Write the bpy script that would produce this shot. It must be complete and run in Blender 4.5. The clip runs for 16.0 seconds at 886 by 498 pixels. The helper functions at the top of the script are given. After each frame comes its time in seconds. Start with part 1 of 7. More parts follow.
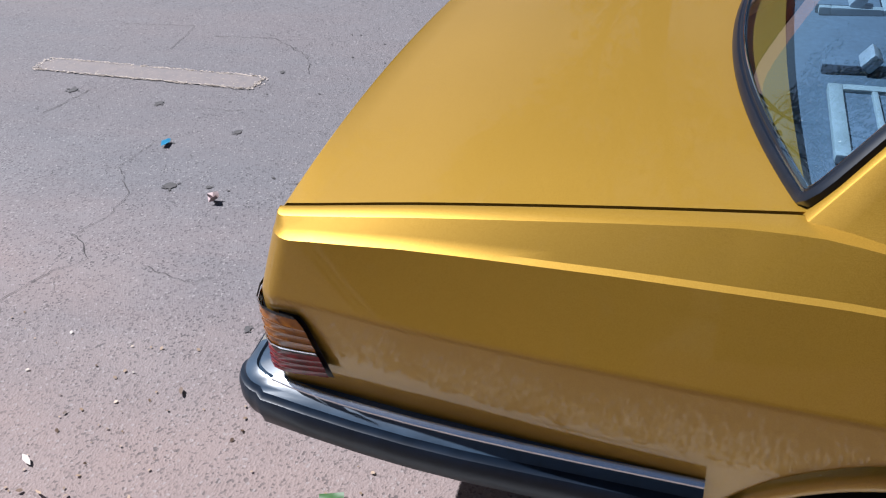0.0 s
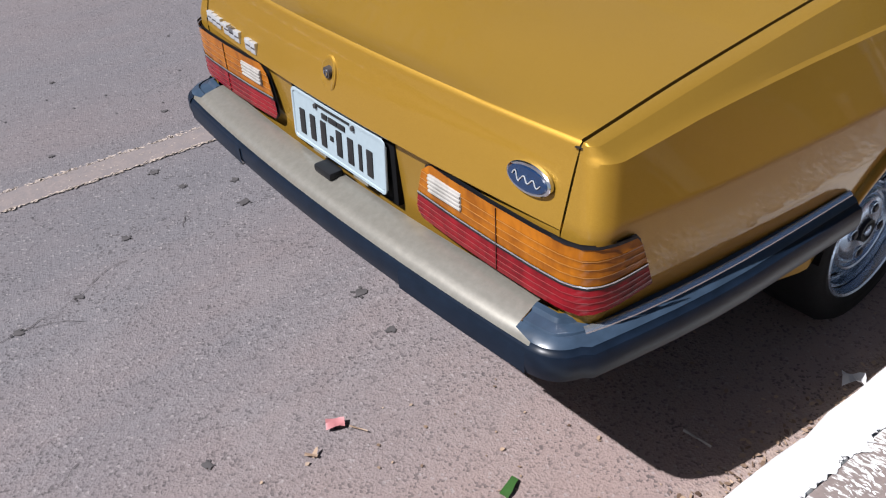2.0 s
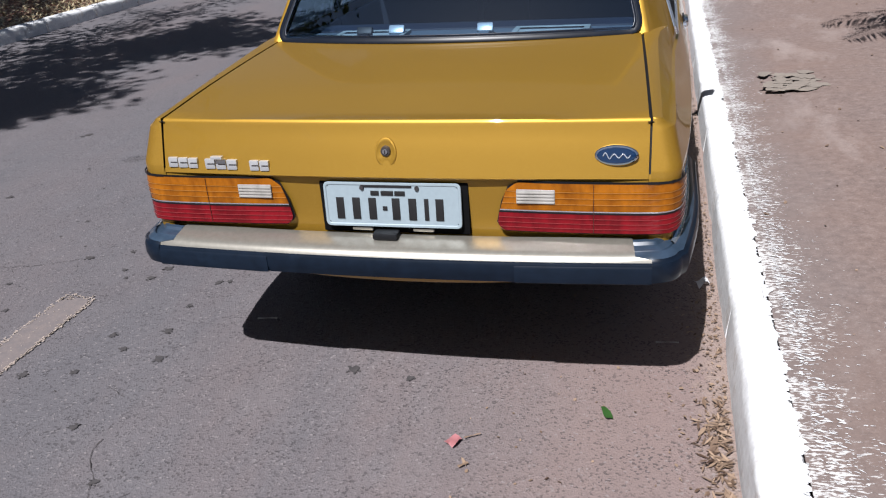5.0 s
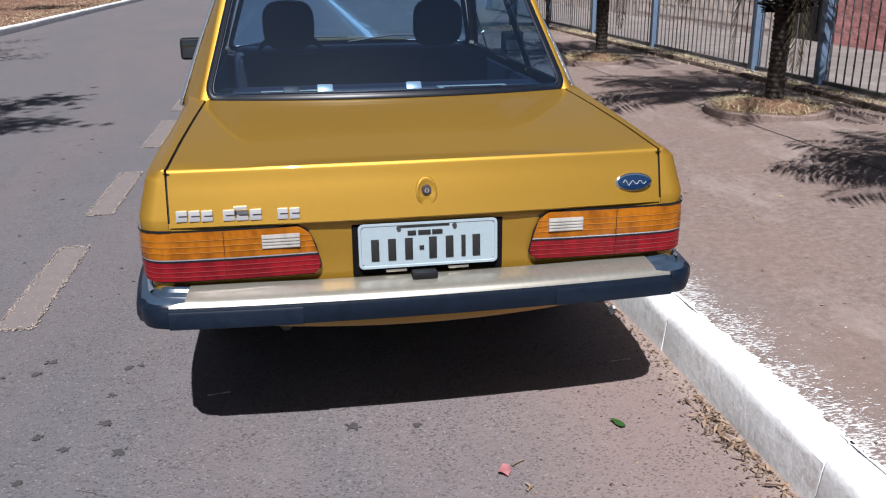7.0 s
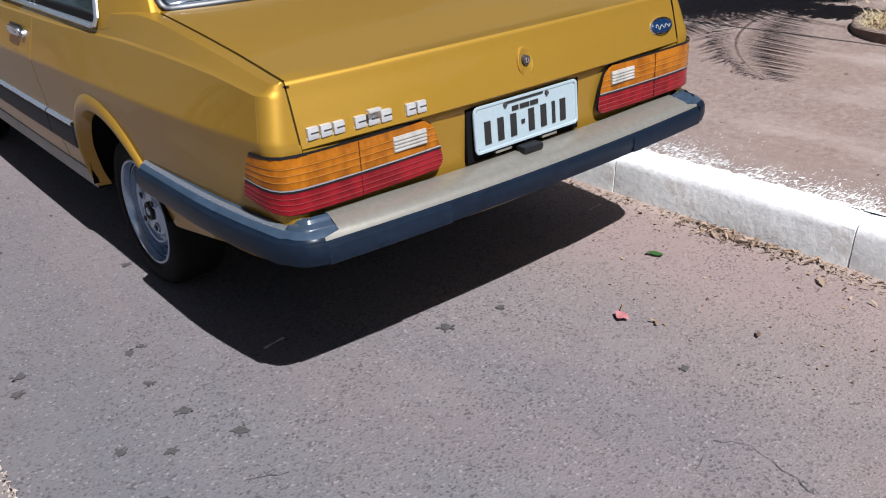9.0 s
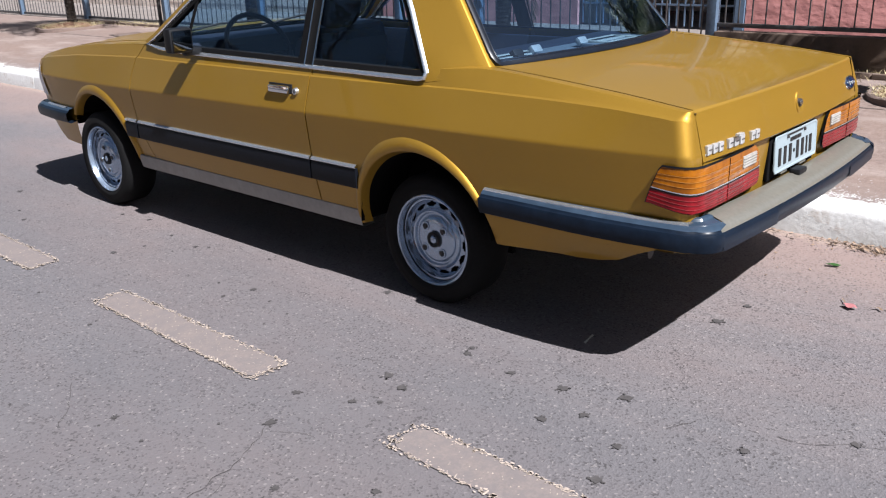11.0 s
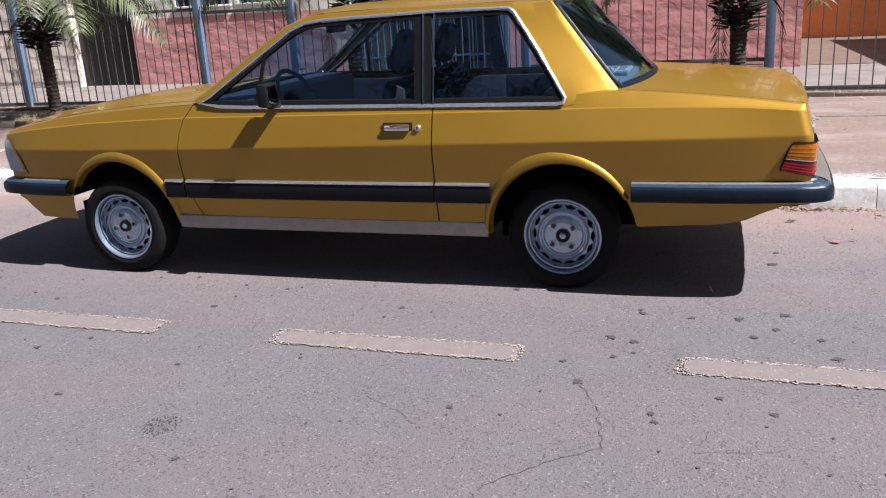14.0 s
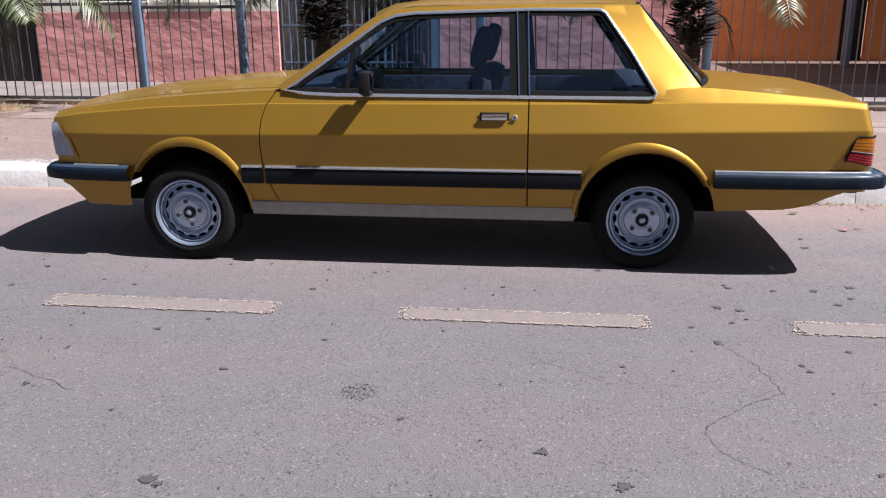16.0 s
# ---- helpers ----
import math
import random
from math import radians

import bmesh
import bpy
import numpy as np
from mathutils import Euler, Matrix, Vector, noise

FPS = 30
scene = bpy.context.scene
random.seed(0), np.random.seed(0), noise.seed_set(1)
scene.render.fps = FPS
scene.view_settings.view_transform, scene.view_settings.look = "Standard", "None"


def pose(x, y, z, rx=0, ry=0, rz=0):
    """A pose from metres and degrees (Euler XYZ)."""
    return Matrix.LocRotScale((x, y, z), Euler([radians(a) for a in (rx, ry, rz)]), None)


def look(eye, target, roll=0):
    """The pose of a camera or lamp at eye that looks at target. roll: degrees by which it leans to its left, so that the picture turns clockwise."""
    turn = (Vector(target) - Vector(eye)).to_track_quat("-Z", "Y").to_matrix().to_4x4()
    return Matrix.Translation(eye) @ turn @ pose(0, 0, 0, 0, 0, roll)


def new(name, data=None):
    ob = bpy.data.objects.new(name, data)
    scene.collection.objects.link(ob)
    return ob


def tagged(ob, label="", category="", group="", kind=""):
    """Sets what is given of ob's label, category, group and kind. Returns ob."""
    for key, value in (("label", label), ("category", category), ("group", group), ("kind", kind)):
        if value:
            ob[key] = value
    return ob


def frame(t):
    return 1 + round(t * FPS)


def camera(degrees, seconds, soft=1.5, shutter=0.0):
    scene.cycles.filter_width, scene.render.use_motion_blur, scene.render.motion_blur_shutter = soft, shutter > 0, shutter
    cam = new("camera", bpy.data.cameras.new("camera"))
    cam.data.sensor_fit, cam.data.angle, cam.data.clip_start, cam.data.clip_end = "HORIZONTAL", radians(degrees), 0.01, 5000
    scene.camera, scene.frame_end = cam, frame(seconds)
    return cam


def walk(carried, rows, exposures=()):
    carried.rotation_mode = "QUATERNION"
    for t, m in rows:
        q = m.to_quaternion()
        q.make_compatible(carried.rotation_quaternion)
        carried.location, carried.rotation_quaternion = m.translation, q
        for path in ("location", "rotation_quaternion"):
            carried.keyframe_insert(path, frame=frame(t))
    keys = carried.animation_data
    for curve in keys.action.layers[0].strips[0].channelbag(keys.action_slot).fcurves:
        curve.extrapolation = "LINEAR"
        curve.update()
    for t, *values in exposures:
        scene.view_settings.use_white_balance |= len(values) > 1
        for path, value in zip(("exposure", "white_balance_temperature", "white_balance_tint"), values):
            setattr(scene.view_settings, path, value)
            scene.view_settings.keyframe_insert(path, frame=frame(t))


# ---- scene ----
cam = camera(54.8, 16.0, 1.15)
PATH = [
    (0, (1.743, 0.804, 1.594), (0.192, 0.249, 0.46), -3.4),
    (0.5, (1.656, 0.366, 1.519), (0.083, 0.2, 0.295), -2.5),
    (1, (1.602, 0.012, 1.476), (0.039, 0.244, 0.251), -1.5),
    (1.5, (1.576, -0.354, 1.508), (0.099, 0.278, 0.316), -2.1),
    (2, (1.562, -0.743, 1.521), (0.22, 0.218, 0.393), -3.4),
    (2.5, (1.505, -1.068, 1.51), (0.321, 0.118, 0.417), -6.8),
    (3, (1.478, -1.354, 1.513), (0.481, 0.047, 0.491), -8.1),
    (3.5, (1.359, -1.574, 1.533), (0.446, -0.059, 0.599), -8.9),
    (3.7, (1.263, -1.695, 1.529), (0.395, -0.135, 0.627), -7.9),
    (5.8, (0.404, -2.108, 1.427), (0.186, -0.253, 0.712), -3.7),
    (6, (0.313, -2.14, 1.387), (0.159, -0.26, 0.72), -3.6),
    (6.5, (-0.013, -2.159, 1.388), (0.063, -0.267, 0.743), -1.9),
    (7, (-0.339, -2.191, 1.403), (-0.025, -0.321, 0.767), -0.5),
    (7.5, (-0.707, -2.167, 1.382), (-0.149, -0.378, 0.684), -0.3),
    (8, (-1.075, -1.989, 1.363), (-0.297, -0.332, 0.559), -0.7),
    (8.5, (-1.396, -1.755, 1.396), (-0.429, -0.243, 0.513), -1.2),
    (9, (-1.62, -1.563, 1.348), (-0.509, -0.14, 0.489), -3.6),
    (9.5, (-1.89, -1.369, 1.385), (-0.628, -0.04, 0.585), -3.5),
    (10, (-2.215, -1.251, 1.373), (-0.911, 0.079, 0.647), -2.7),
    (10.2, (-2.382, -1.187, 1.363), (-1.087, 0.15, 0.632), -2.3),
    (12.3, (-3.968, -0.527, 1.402), (-2.274, 0.41, 0.901), -2.2),
    (12.5, (-4.057, -0.425, 1.419), (-2.334, 0.463, 0.926), -2.6),
    (13, (-4.287, -0.117, 1.444), (-2.521, 0.676, 0.942), -3.5),
    (13.5, (-4.459, 0.163, 1.42), (-2.669, 0.875, 0.88), -3.6),
    (14, (-4.628, 0.498, 1.412), (-2.812, 1.107, 0.837), -3.4),
    (14.5, (-4.813, 0.832, 1.393), (-2.98, 1.352, 0.783), -3.3),
    (15, (-4.942, 1.134, 1.39), (-3.097, 1.58, 0.76), -3.1),
    (15.5, (-5.069, 1.405, 1.403), (-3.194, 1.761, 0.803), -2.0),
    (16, (-5.147, 1.671, 1.358), (-3.241, 1.92, 0.806), -0.4),
]
EXPOSURES = [(0, 1.20, 5950, 10), (0.5, 1.12, 6200, 12), (1.5, 1.10, 6250, 12), (2.5, 0.97, 6250, 12), (3.5, 0.77, 6250, 12), (6, 0.77, 6250, 12), (7.5, 0.92, 6250, 12), (9, 1.02, 6200, 10), (10.2, 1.21, 6250, 9), (12.5, 1.37, 6400, 15), (16, 1.36, 6400, 15)]
walk(cam, [(t, look(eye, target, roll)) for t, eye, target, roll in PATH], EXPOSURES)

# world and sun: high midday sun from behind the car
SUN = Vector((-0.13, -0.76, 1.0)).normalized()
world = bpy.data.worlds.new("sky")
scene.world = world
world.use_nodes = True
_wn = world.node_tree.nodes
_sky = _wn.new("ShaderNodeTexSky")
_sky.sky_type = "NISHITA"
_sky.sun_disc = False
_sky.sun_elevation = math.asin(SUN.z)
_sky.sun_rotation = math.atan2(SUN.x, SUN.y)
_sky.air_density, _sky.dust_density = 1.1, 1.6
_wn["Background"].inputs[1].default_value = 0.026
world.node_tree.links.new(_sky.outputs[0], _wn["Background"].inputs[0])
sun_data = bpy.data.lights.new("sun", "SUN")
sun_data.energy, sun_data.angle, sun_data.color = 5.0, radians(0.53), (1.0, 0.975, 0.955)
sun = new("sun", sun_data)
sun.matrix_world = look((0, 0, 30), tuple(Vector((0, 0, 30)) - SUN))

# ---- materials ----


class Mat:
    """A node material built step by step."""

    def __init__(self, name, color=(0.5, 0.5, 0.5), rough=0.5, metal=0.0, **more):
        self.m = bpy.data.materials.new(name)
        self.m.use_nodes = True
        self.n, self.l = self.m.node_tree.nodes, self.m.node_tree.links
        self.p = self.n["Principled BSDF"]
        self.p.inputs["Base Color"].default_value = (*color, 1)
        self.p.inputs["Roughness"].default_value = rough
        self.p.inputs["Metallic"].default_value = metal
        for k, v in more.items():
            self.p.inputs[k.replace("_", " ")].default_value = v
        self.co = None
        self.bumped = None
        self.reflect = 0.62

    def coords(self):
        if not self.co:
            self.co = self.n.new("ShaderNodeTexCoord")
        return self.co.outputs["Object"]

    def noise(self, scale, detail=4.0, rough=0.6, stretch=(1, 1, 1), w=0.0):
        t = self.n.new("ShaderNodeTexNoise")
        t.inputs["Scale"].default_value, t.inputs["Detail"].default_value, t.inputs["Roughness"].default_value = scale, detail, rough
        mp = self.n.new("ShaderNodeMapping")
        mp.inputs["Scale"].default_value = stretch
        mp.inputs["Location"].default_value = (w, w * 0.7, w * 1.3)
        self.l.new(self.coords(), mp.inputs[0])
        self.l.new(mp.outputs[0], t.inputs["Vector"])
        return t.outputs["Fac"]

    def cells(self, scale, feature="F1", stretch=(1, 1, 1)):
        t = self.n.new("ShaderNodeTexVoronoi")
        t.feature = feature
        t.inputs["Scale"].default_value = scale
        mp = self.n.new("ShaderNodeMapping")
        mp.inputs["Scale"].default_value = stretch
        self.l.new(self.coords(), mp.inputs[0])
        self.l.new(mp.outputs[0], t.inputs["Vector"])
        return t.outputs["Distance"]

    def stones(self, scale):
        """A random grey for each small stone."""
        t = self.n.new("ShaderNodeTexVoronoi")
        t.inputs["Scale"].default_value = scale
        self.l.new(self.coords(), t.inputs["Vector"])
        sep = self.n.new("ShaderNodeSeparateColor")
        self.l.new(t.outputs["Color"], sep.inputs[0])
        return sep.outputs[0]

    def along(self, axis, fac=None, gain=0.0):
        """A coordinate, with a noise added to it."""
        sep = self.n.new("ShaderNodeSeparateXYZ")
        self.l.new(self.coords(), sep.inputs[0])
        if fac is None:
            return sep.outputs[axis]
        add = self.n.new("ShaderNodeMath")
        add.operation = "MULTIPLY_ADD"
        add.inputs[1].default_value = gain
        self.l.new(fac, add.inputs[0])
        self.l.new(sep.outputs[axis], add.inputs[2])
        return add.outputs[0]

    def ramp(self, fac, stops):
        r = self.n.new("ShaderNodeValToRGB")
        els = r.color_ramp.elements
        while len(els) < len(stops):
            els.new(0.5)
        for e, (pos, c) in zip(els, stops):
            e.position = pos
            e.color = (*c, 1) if len(c) == 3 else c
        self.l.new(fac, r.inputs[0])
        return r.outputs[0]

    def grey(self, fac, lo, hi, a=0.0, b=1.0):
        t = self.n.new("ShaderNodeMapRange")
        for k, v in zip(("From Min", "From Max", "To Min", "To Max"), (lo, hi, a, b)):
            t.inputs[k].default_value = v
        self.l.new(fac, t.inputs["Value"])
        return t.outputs["Result"]

    def mix(self, fac, a, b, how="MIX"):
        x = self.n.new("ShaderNodeMix")
        x.data_type, x.blend_type = "RGBA", how
        for sock, v in ((x.inputs[0], fac), (x.inputs[6], a), (x.inputs[7], b)):
            if isinstance(v, (int, float)):
                sock.default_value = v
            elif isinstance(v, tuple):
                sock.default_value = (*v, 1)
            else:
                self.l.new(v, sock)
        return x.outputs[2]

    def color(self, out):
        """The base colour, toned down to the reflectance of a dusty outdoor surface."""
        k = self.reflect
        out = self.mix(1.0, out, (k, k, k), "MULTIPLY")
        self.l.new(out, self.p.inputs["Base Color"])
        return self

    def rough(self, out):
        self.l.new(out, self.p.inputs["Roughness"])
        return self

    def bump(self, out, strength=0.3, dist=0.01):
        b = self.n.new("ShaderNodeBump")
        b.inputs["Strength"].default_value, b.inputs["Distance"].default_value = strength, dist
        self.l.new(out, b.inputs["Height"])
        if self.bumped:
            self.l.new(self.bumped, b.inputs["Normal"])
        self.bumped = b.outputs[0]
        self.l.new(self.bumped, self.p.inputs["Normal"])
        return self

    def by_object(self, base, spread):
        info = self.n.new("ShaderNodeObjectInfo")
        return self.mix(self.grey(info.outputs["Random"], 0, 1), tuple(c * (1 - spread) for c in base), tuple(min(1, c * (1 + spread)) for c in base))


def make_paint():
    m = Mat("gold_metallic_paint", (0.50, 0.27, 0.03), 0.46, 0.56, Coat_Weight=0.5, Coat_Roughness=0.035, Coat_IOR=1.5, Specular_IOR_Level=0.2)
    flake = m.noise(900, 1, 0.5)
    big = m.noise(2.2, 3, 0.5)
    c = m.mix(m.grey(flake, 0.35, 0.7), (0.442, 0.248, 0.026), (0.590, 0.347, 0.052))
    dust = m.noise(14, 6, 0.7)
    c = m.mix(m.grey(dust, 0.60, 0.85, 0, 0.10), c, (0.40, 0.29, 0.17))
    m.color(m.mix(m.grey(big, 0.3, 0.8, 0.0, 0.18), c, (0.345, 0.192, 0.022)))
    m.bump(m.noise(5, 2, 0.4), 0.012, 0.02)
    return m.m


def make_asphalt():
    """Weathered asphalt: single stones in a grey binder, dark pits, bluish and reddish fields."""
    m = Mat("worn_asphalt", (0.2, 0.19, 0.2), 0.9)
    m.reflect = 0.58
    stone = m.cells(150)
    grain = m.noise(110, 4, 0.75)
    each = m.stones(150)
    clump = m.noise(7, 4, 0.6, w=2.5)
    big = m.noise(0.55, 5, 0.6)
    dirt = m.noise(0.8, 6, 0.62, (1.6, 0.35, 1), 3.0)
    patch = m.noise(5.5, 5, 0.6, (1, 0.6, 1), 9.0)
    c = m.ramp(each, [(0.0, (0.134, 0.122, 0.130)), (0.5, (0.192, 0.176, 0.187)), (1.0, (0.258, 0.237, 0.251))])
    c = m.mix(m.grey(grain, 0.35, 0.65, 0.0, 0.55), c, (0.225, 0.208, 0.222))
    c = m.mix(m.grey(big, 0.35, 0.7, 0, 0.40), c, (0.135, 0.130, 0.148))
    c = m.mix(m.grey(dirt, 0.38, 0.64, 0.0, 0.75), c, (0.284, 0.214, 0.206))
    c = m.mix(m.grey(patch, 0.45, 0.72, 0.0, 0.4), c, (0.255, 0.236, 0.247))
    # red dust washed towards the kerb, sand in the gutter
    wob = m.along(0, m.noise(1.1, 5, 0.65, (1, 0.6, 1), 5.0), 1.5)
    c = m.mix(m.grey(wob, 0.55, 1.45, 0.0, 0.62), c, (0.37, 0.262, 0.232))
    sand = m.along(0, m.noise(22, 6, 0.7, w=8.0), 0.22)
    c = m.mix(m.grey(sand, 0.96, 1.03, 0.0, 0.75), c, (0.43, 0.33, 0.28))
    # the carriageway's middle is worn darker and bluer
    c = m.mix(m.grey(wob, -0.35, 0.6, 0.56, 0.0), c, (0.138, 0.133, 0.148))
    many = m.grey(clump, 0.35, 0.65, 0.3, 1.0)
    pits = m.mix(1.0, m.grey(each, 0.11, 0.17, 0.65, 0.0), many, "MULTIPLY")
    c = m.mix(pits, c, (0.046, 0.041, 0.044))
    c = m.mix(m.grey(each, 0.96, 0.98, 0.0, 0.4), c, (0.40, 0.365, 0.36))
    m.color(c)
    m.bump(stone, 0.4, 0.004).bump(grain, 0.6, 0.005)
    return m.m


def make_pavement(brushed=True):
    """Dusty red concrete, rough with pale chips; brushed whitewash thins out from the kerb."""
    m = Mat("dusty_red_concrete", (0.3, 0.22, 0.18), 0.92)
    a = m.noise(1.3, 7, 0.65)
    b = m.noise(28, 7, 0.7)
    fine = m.noise(120, 4, 0.7, w=4.0)
    st = m.noise(3.0, 5, 0.65, (1, 0.35, 1), 4.0)
    c = m.ramp(b, [(0.3, (0.16, 0.116, 0.103)), (0.55, (0.265, 0.197, 0.175)), (0.75, (0.38, 0.298, 0.268))])
    c = m.mix(m.grey(a, 0.38, 0.68, 0, 0.6), c, (0.265, 0.178, 0.144))
    c = m.mix(m.grey(st, 0.52, 0.68, 0, 0.65), c, (0.42, 0.345, 0.315))
    c = m.mix(m.grey(fine, 0.56, 0.68, 0, 0.45), c, (0.46, 0.39, 0.36))
    c = m.mix(m.grey(fine, 0.32, 0.44, 0.5, 0.0), c, (0.12, 0.09, 0.085))
    if brushed:
        # greyer, cement-bare strip beside the kerb
        c = m.mix(m.grey(m.along(0, a, 0.5), 1.35, 1.75, 0.55, 0.0), c, (0.225, 0.195, 0.190))
        # brush streaks of whitewash, run out across the pavement
        streak = m.noise(120, 5, 0.66, (0.36, 1, 1), 6.0)
        patchy = m.noise(6.0, 3, 0.6, (0.8, 1, 1), 2.0)
        edge = m.along(0, streak, -1.05)
        edge2 = m.n.new("ShaderNodeMath")
        edge2.operation = "MULTIPLY_ADD"
        edge2.inputs[1].default_value = -0.55
        m.l.new(patchy, edge2.inputs[0])
        m.l.new(edge, edge2.inputs[2])
        c = m.mix(m.grey(edge2.outputs[0], 0.255, 0.315, 0.9, 0.0), c, (0.84, 0.835, 0.82))
    m.color(c)
    m.bump(b, 0.3, 0.008).bump(a, 0.2, 0.03).bump(fine, 0.4, 0.003)
    return m.m


def make_kerb_paint():
    m = Mat("whitewash_on_concrete", (0.8, 0.8, 0.78), 0.85)
    m.reflect = 0.87
    a = m.noise(7, 7, 0.7)
    b = m.noise(45, 5, 0.7)
    c = m.mix(m.grey(b, 0.35, 0.65), (0.60, 0.605, 0.61), (0.73, 0.745, 0.755))
    c = m.mix(m.grey(a, 0.58, 0.70, 0, 0.75), c, (0.42, 0.36, 0.32))
    m.color(c)
    m.bump(a, 0.4, 0.012).bump(b, 0.3, 0.004)
    return m.m


def make_plain(name, col, rough, metal=0.0, var=0.15, scale=18.0, bump=0.1, dist=0.003, reflect=0.62, **more):
    m = Mat(name, col, rough, metal, **more)
    m.reflect = reflect
    f = m.noise(scale, 5, 0.65)
    g = m.noise(scale * 0.13, 3, 0.6, w=2.0)
    c = m.mix(m.grey(f, 0.3, 0.7), tuple(x * (1 - var) for x in col), tuple(min(1, x * (1 + var)) for x in col))
    m.color(m.mix(m.grey(g, 0.35, 0.75, 0, var * 2.0), c, tuple(x * 0.75 for x in col)))
    if bump:
        m.bump(f, bump, dist)
    return m.m


def make_glass(name, tint, gloss=1.0, face_on=0.05):
    m = bpy.data.materials.new(name)
    m.use_nodes = True
    n, l = m.node_tree.nodes, m.node_tree.links
    n.remove(n["Principled BSDF"])
    tr, gl, mx, lw, pw, fr = (n.new(k) for k in ("ShaderNodeBsdfTransparent", "ShaderNodeBsdfGlossy", "ShaderNodeMixShader", "ShaderNodeLayerWeight", "ShaderNodeMath", "ShaderNodeMath"))
    tr.inputs[0].default_value = (*tint, 1)
    gl.inputs["Roughness"].default_value = 0.015
    gl.inputs["Color"].default_value = (0.78 * gloss, 0.90 * gloss, gloss, 1)
    lw.inputs[0].default_value = 0.5
    pw.operation, fr.operation = "POWER", "MULTIPLY_ADD"
    pw.inputs[1].default_value, fr.inputs[1].default_value, fr.inputs[2].default_value = 5.0, 0.93 - face_on, face_on
    l.new(lw.outputs["Facing"], pw.inputs[0])
    l.new(pw.outputs[0], fr.inputs[0])
    l.new(fr.outputs[0], mx.inputs[0])
    l.new(tr.outputs[0], mx.inputs[1])
    l.new(gl.outputs[0], mx.inputs[2])
    l.new(mx.outputs[0], n["Material Output"].inputs[0])
    return m


def make_lens(name, deep, bright):
    m = Mat(name, bright, 0.14, 0.0, Specular_IOR_Level=0.3)
    m.reflect = 0.7
    f = m.noise(26, 3, 0.6, (1, 1, 0.5))
    m.color(m.mix(m.grey(f, 0.35, 0.65, 0.25, 0.95), deep, bright))
    m.bump(m.noise(90, 2, 0.5, (1, 1, 0.3)), 0.08, 0.002)
    return m.m


def make_worn_line():
    """Faded road paint, worn through to the asphalt in spots."""
    m = Mat("faded_road_paint", (0.5, 0.42, 0.36), 0.9)
    a = m.noise(16, 8, 0.75)
    b = m.noise(120, 4, 0.7)
    c = m.mix(m.grey(b, 0.3, 0.7), (0.195, 0.166, 0.161), (0.300, 0.246, 0.230))
    m.color(m.mix(m.grey(a, 0.40, 0.60, 0.15, 0.9), c, (0.196, 0.172, 0.174)))
    m.bump(b, 0.4, 0.003)
    return m.m


def make_wall_paint(name, col, worn):
    m = Mat(name, col, 0.9)
    m.reflect = 0.8
    a = m.noise(2.0, 6, 0.65)
    b = m.noise(22, 6, 0.7)
    s = m.noise(4.0, 5, 0.6, (1, 1, 0.25), 7.0)
    c = m.mix(m.grey(b, 0.3, 0.7), tuple(x * 0.88 for x in col), tuple(min(1, x * 1.08) for x in col))
    c = m.mix(m.grey(a, 0.45, 0.75, 0, 0.5), c, worn)
    m.color(m.mix(m.grey(s, 0.58, 0.8, 0, 0.35), c, tuple(x * 0.6 for x in col)))
    m.bump(m.noise(3.2, 4, 0.5, (1, 0.6, 1), 3.0), 0.9, 0.04).bump(b, 0.3, 0.006)
    return m.m


def make_leaf(name, lo, hi):
    m = Mat(name, lo, 0.45, 0.0, Specular_IOR_Level=0.35)
    m.reflect = 0.85
    geo = m.n.new("ShaderNodeNewGeometry")
    c = m.mix(m.grey(geo.outputs["Random Per Island"], 0, 1), lo, hi)
    m.color(c)
    return m.m


PAINT = make_paint()
ASPHALT, PAVING, KERB_WHITE = make_asphalt(), make_pavement(), make_kerb_paint()
RING_CEMENT = make_pavement(False)
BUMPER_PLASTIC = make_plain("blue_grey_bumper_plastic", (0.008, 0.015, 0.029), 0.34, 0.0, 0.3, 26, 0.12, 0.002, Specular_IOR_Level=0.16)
# Lighter copy of the bumper plastic, with the light on the ledge in it.
LIT_PLASTIC = make_plain("lit_blue_plastic", (0.040, 0.066, 0.105), 0.28, 0.0, 0.3, 22, 0.12, 0.002, Specular_IOR_Level=0.5)
RUBBER = make_plain("black_rubber", (0.009, 0.010, 0.013), 0.5, 0.0, 0.2, 40, 0.1, Specular_IOR_Level=0.3)
TYRE = make_plain("tyre_rubber", (0.008, 0.008, 0.009), 0.85, 0.0, 0.25, 60, 0.2, Specular_IOR_Level=0.2)
CHROME = make_plain("chrome", (0.72, 0.74, 0.77), 0.12, 1.0, 0.05, 30, 0.0, reflect=0.95)
SATIN = make_plain("satin_bright_metal", (0.74, 0.79, 0.86), 0.26, 0.9, 0.08, 60, 0.0, reflect=0.9)
CHAMPAGNE = make_plain("brushed_champagne_metal", (0.40, 0.380, 0.330), 0.33, 0.65, 0.10, 60, 0.05, 0.001, reflect=0.7)
SILVER = make_plain("silver_wheel_paint", (0.44, 0.54, 0.69), 0.22, 0.75, 0.10, 30, 0.03, reflect=0.8)
SILL_GREY = make_plain("grey_sill_paint", (0.42, 0.40, 0.38), 0.5, 0.1, 0.15, 20, 0.05)
DARK = make_plain("black_underbody", (0.005, 0.005, 0.006), 0.9, 0.0, 0.2, 30, 0.1, Specular_IOR_Level=0.1)
VINYL = make_plain("dark_blue_vinyl", (0.009, 0.017, 0.040), 0.5, 0.0, 0.2, 60, 0.15)
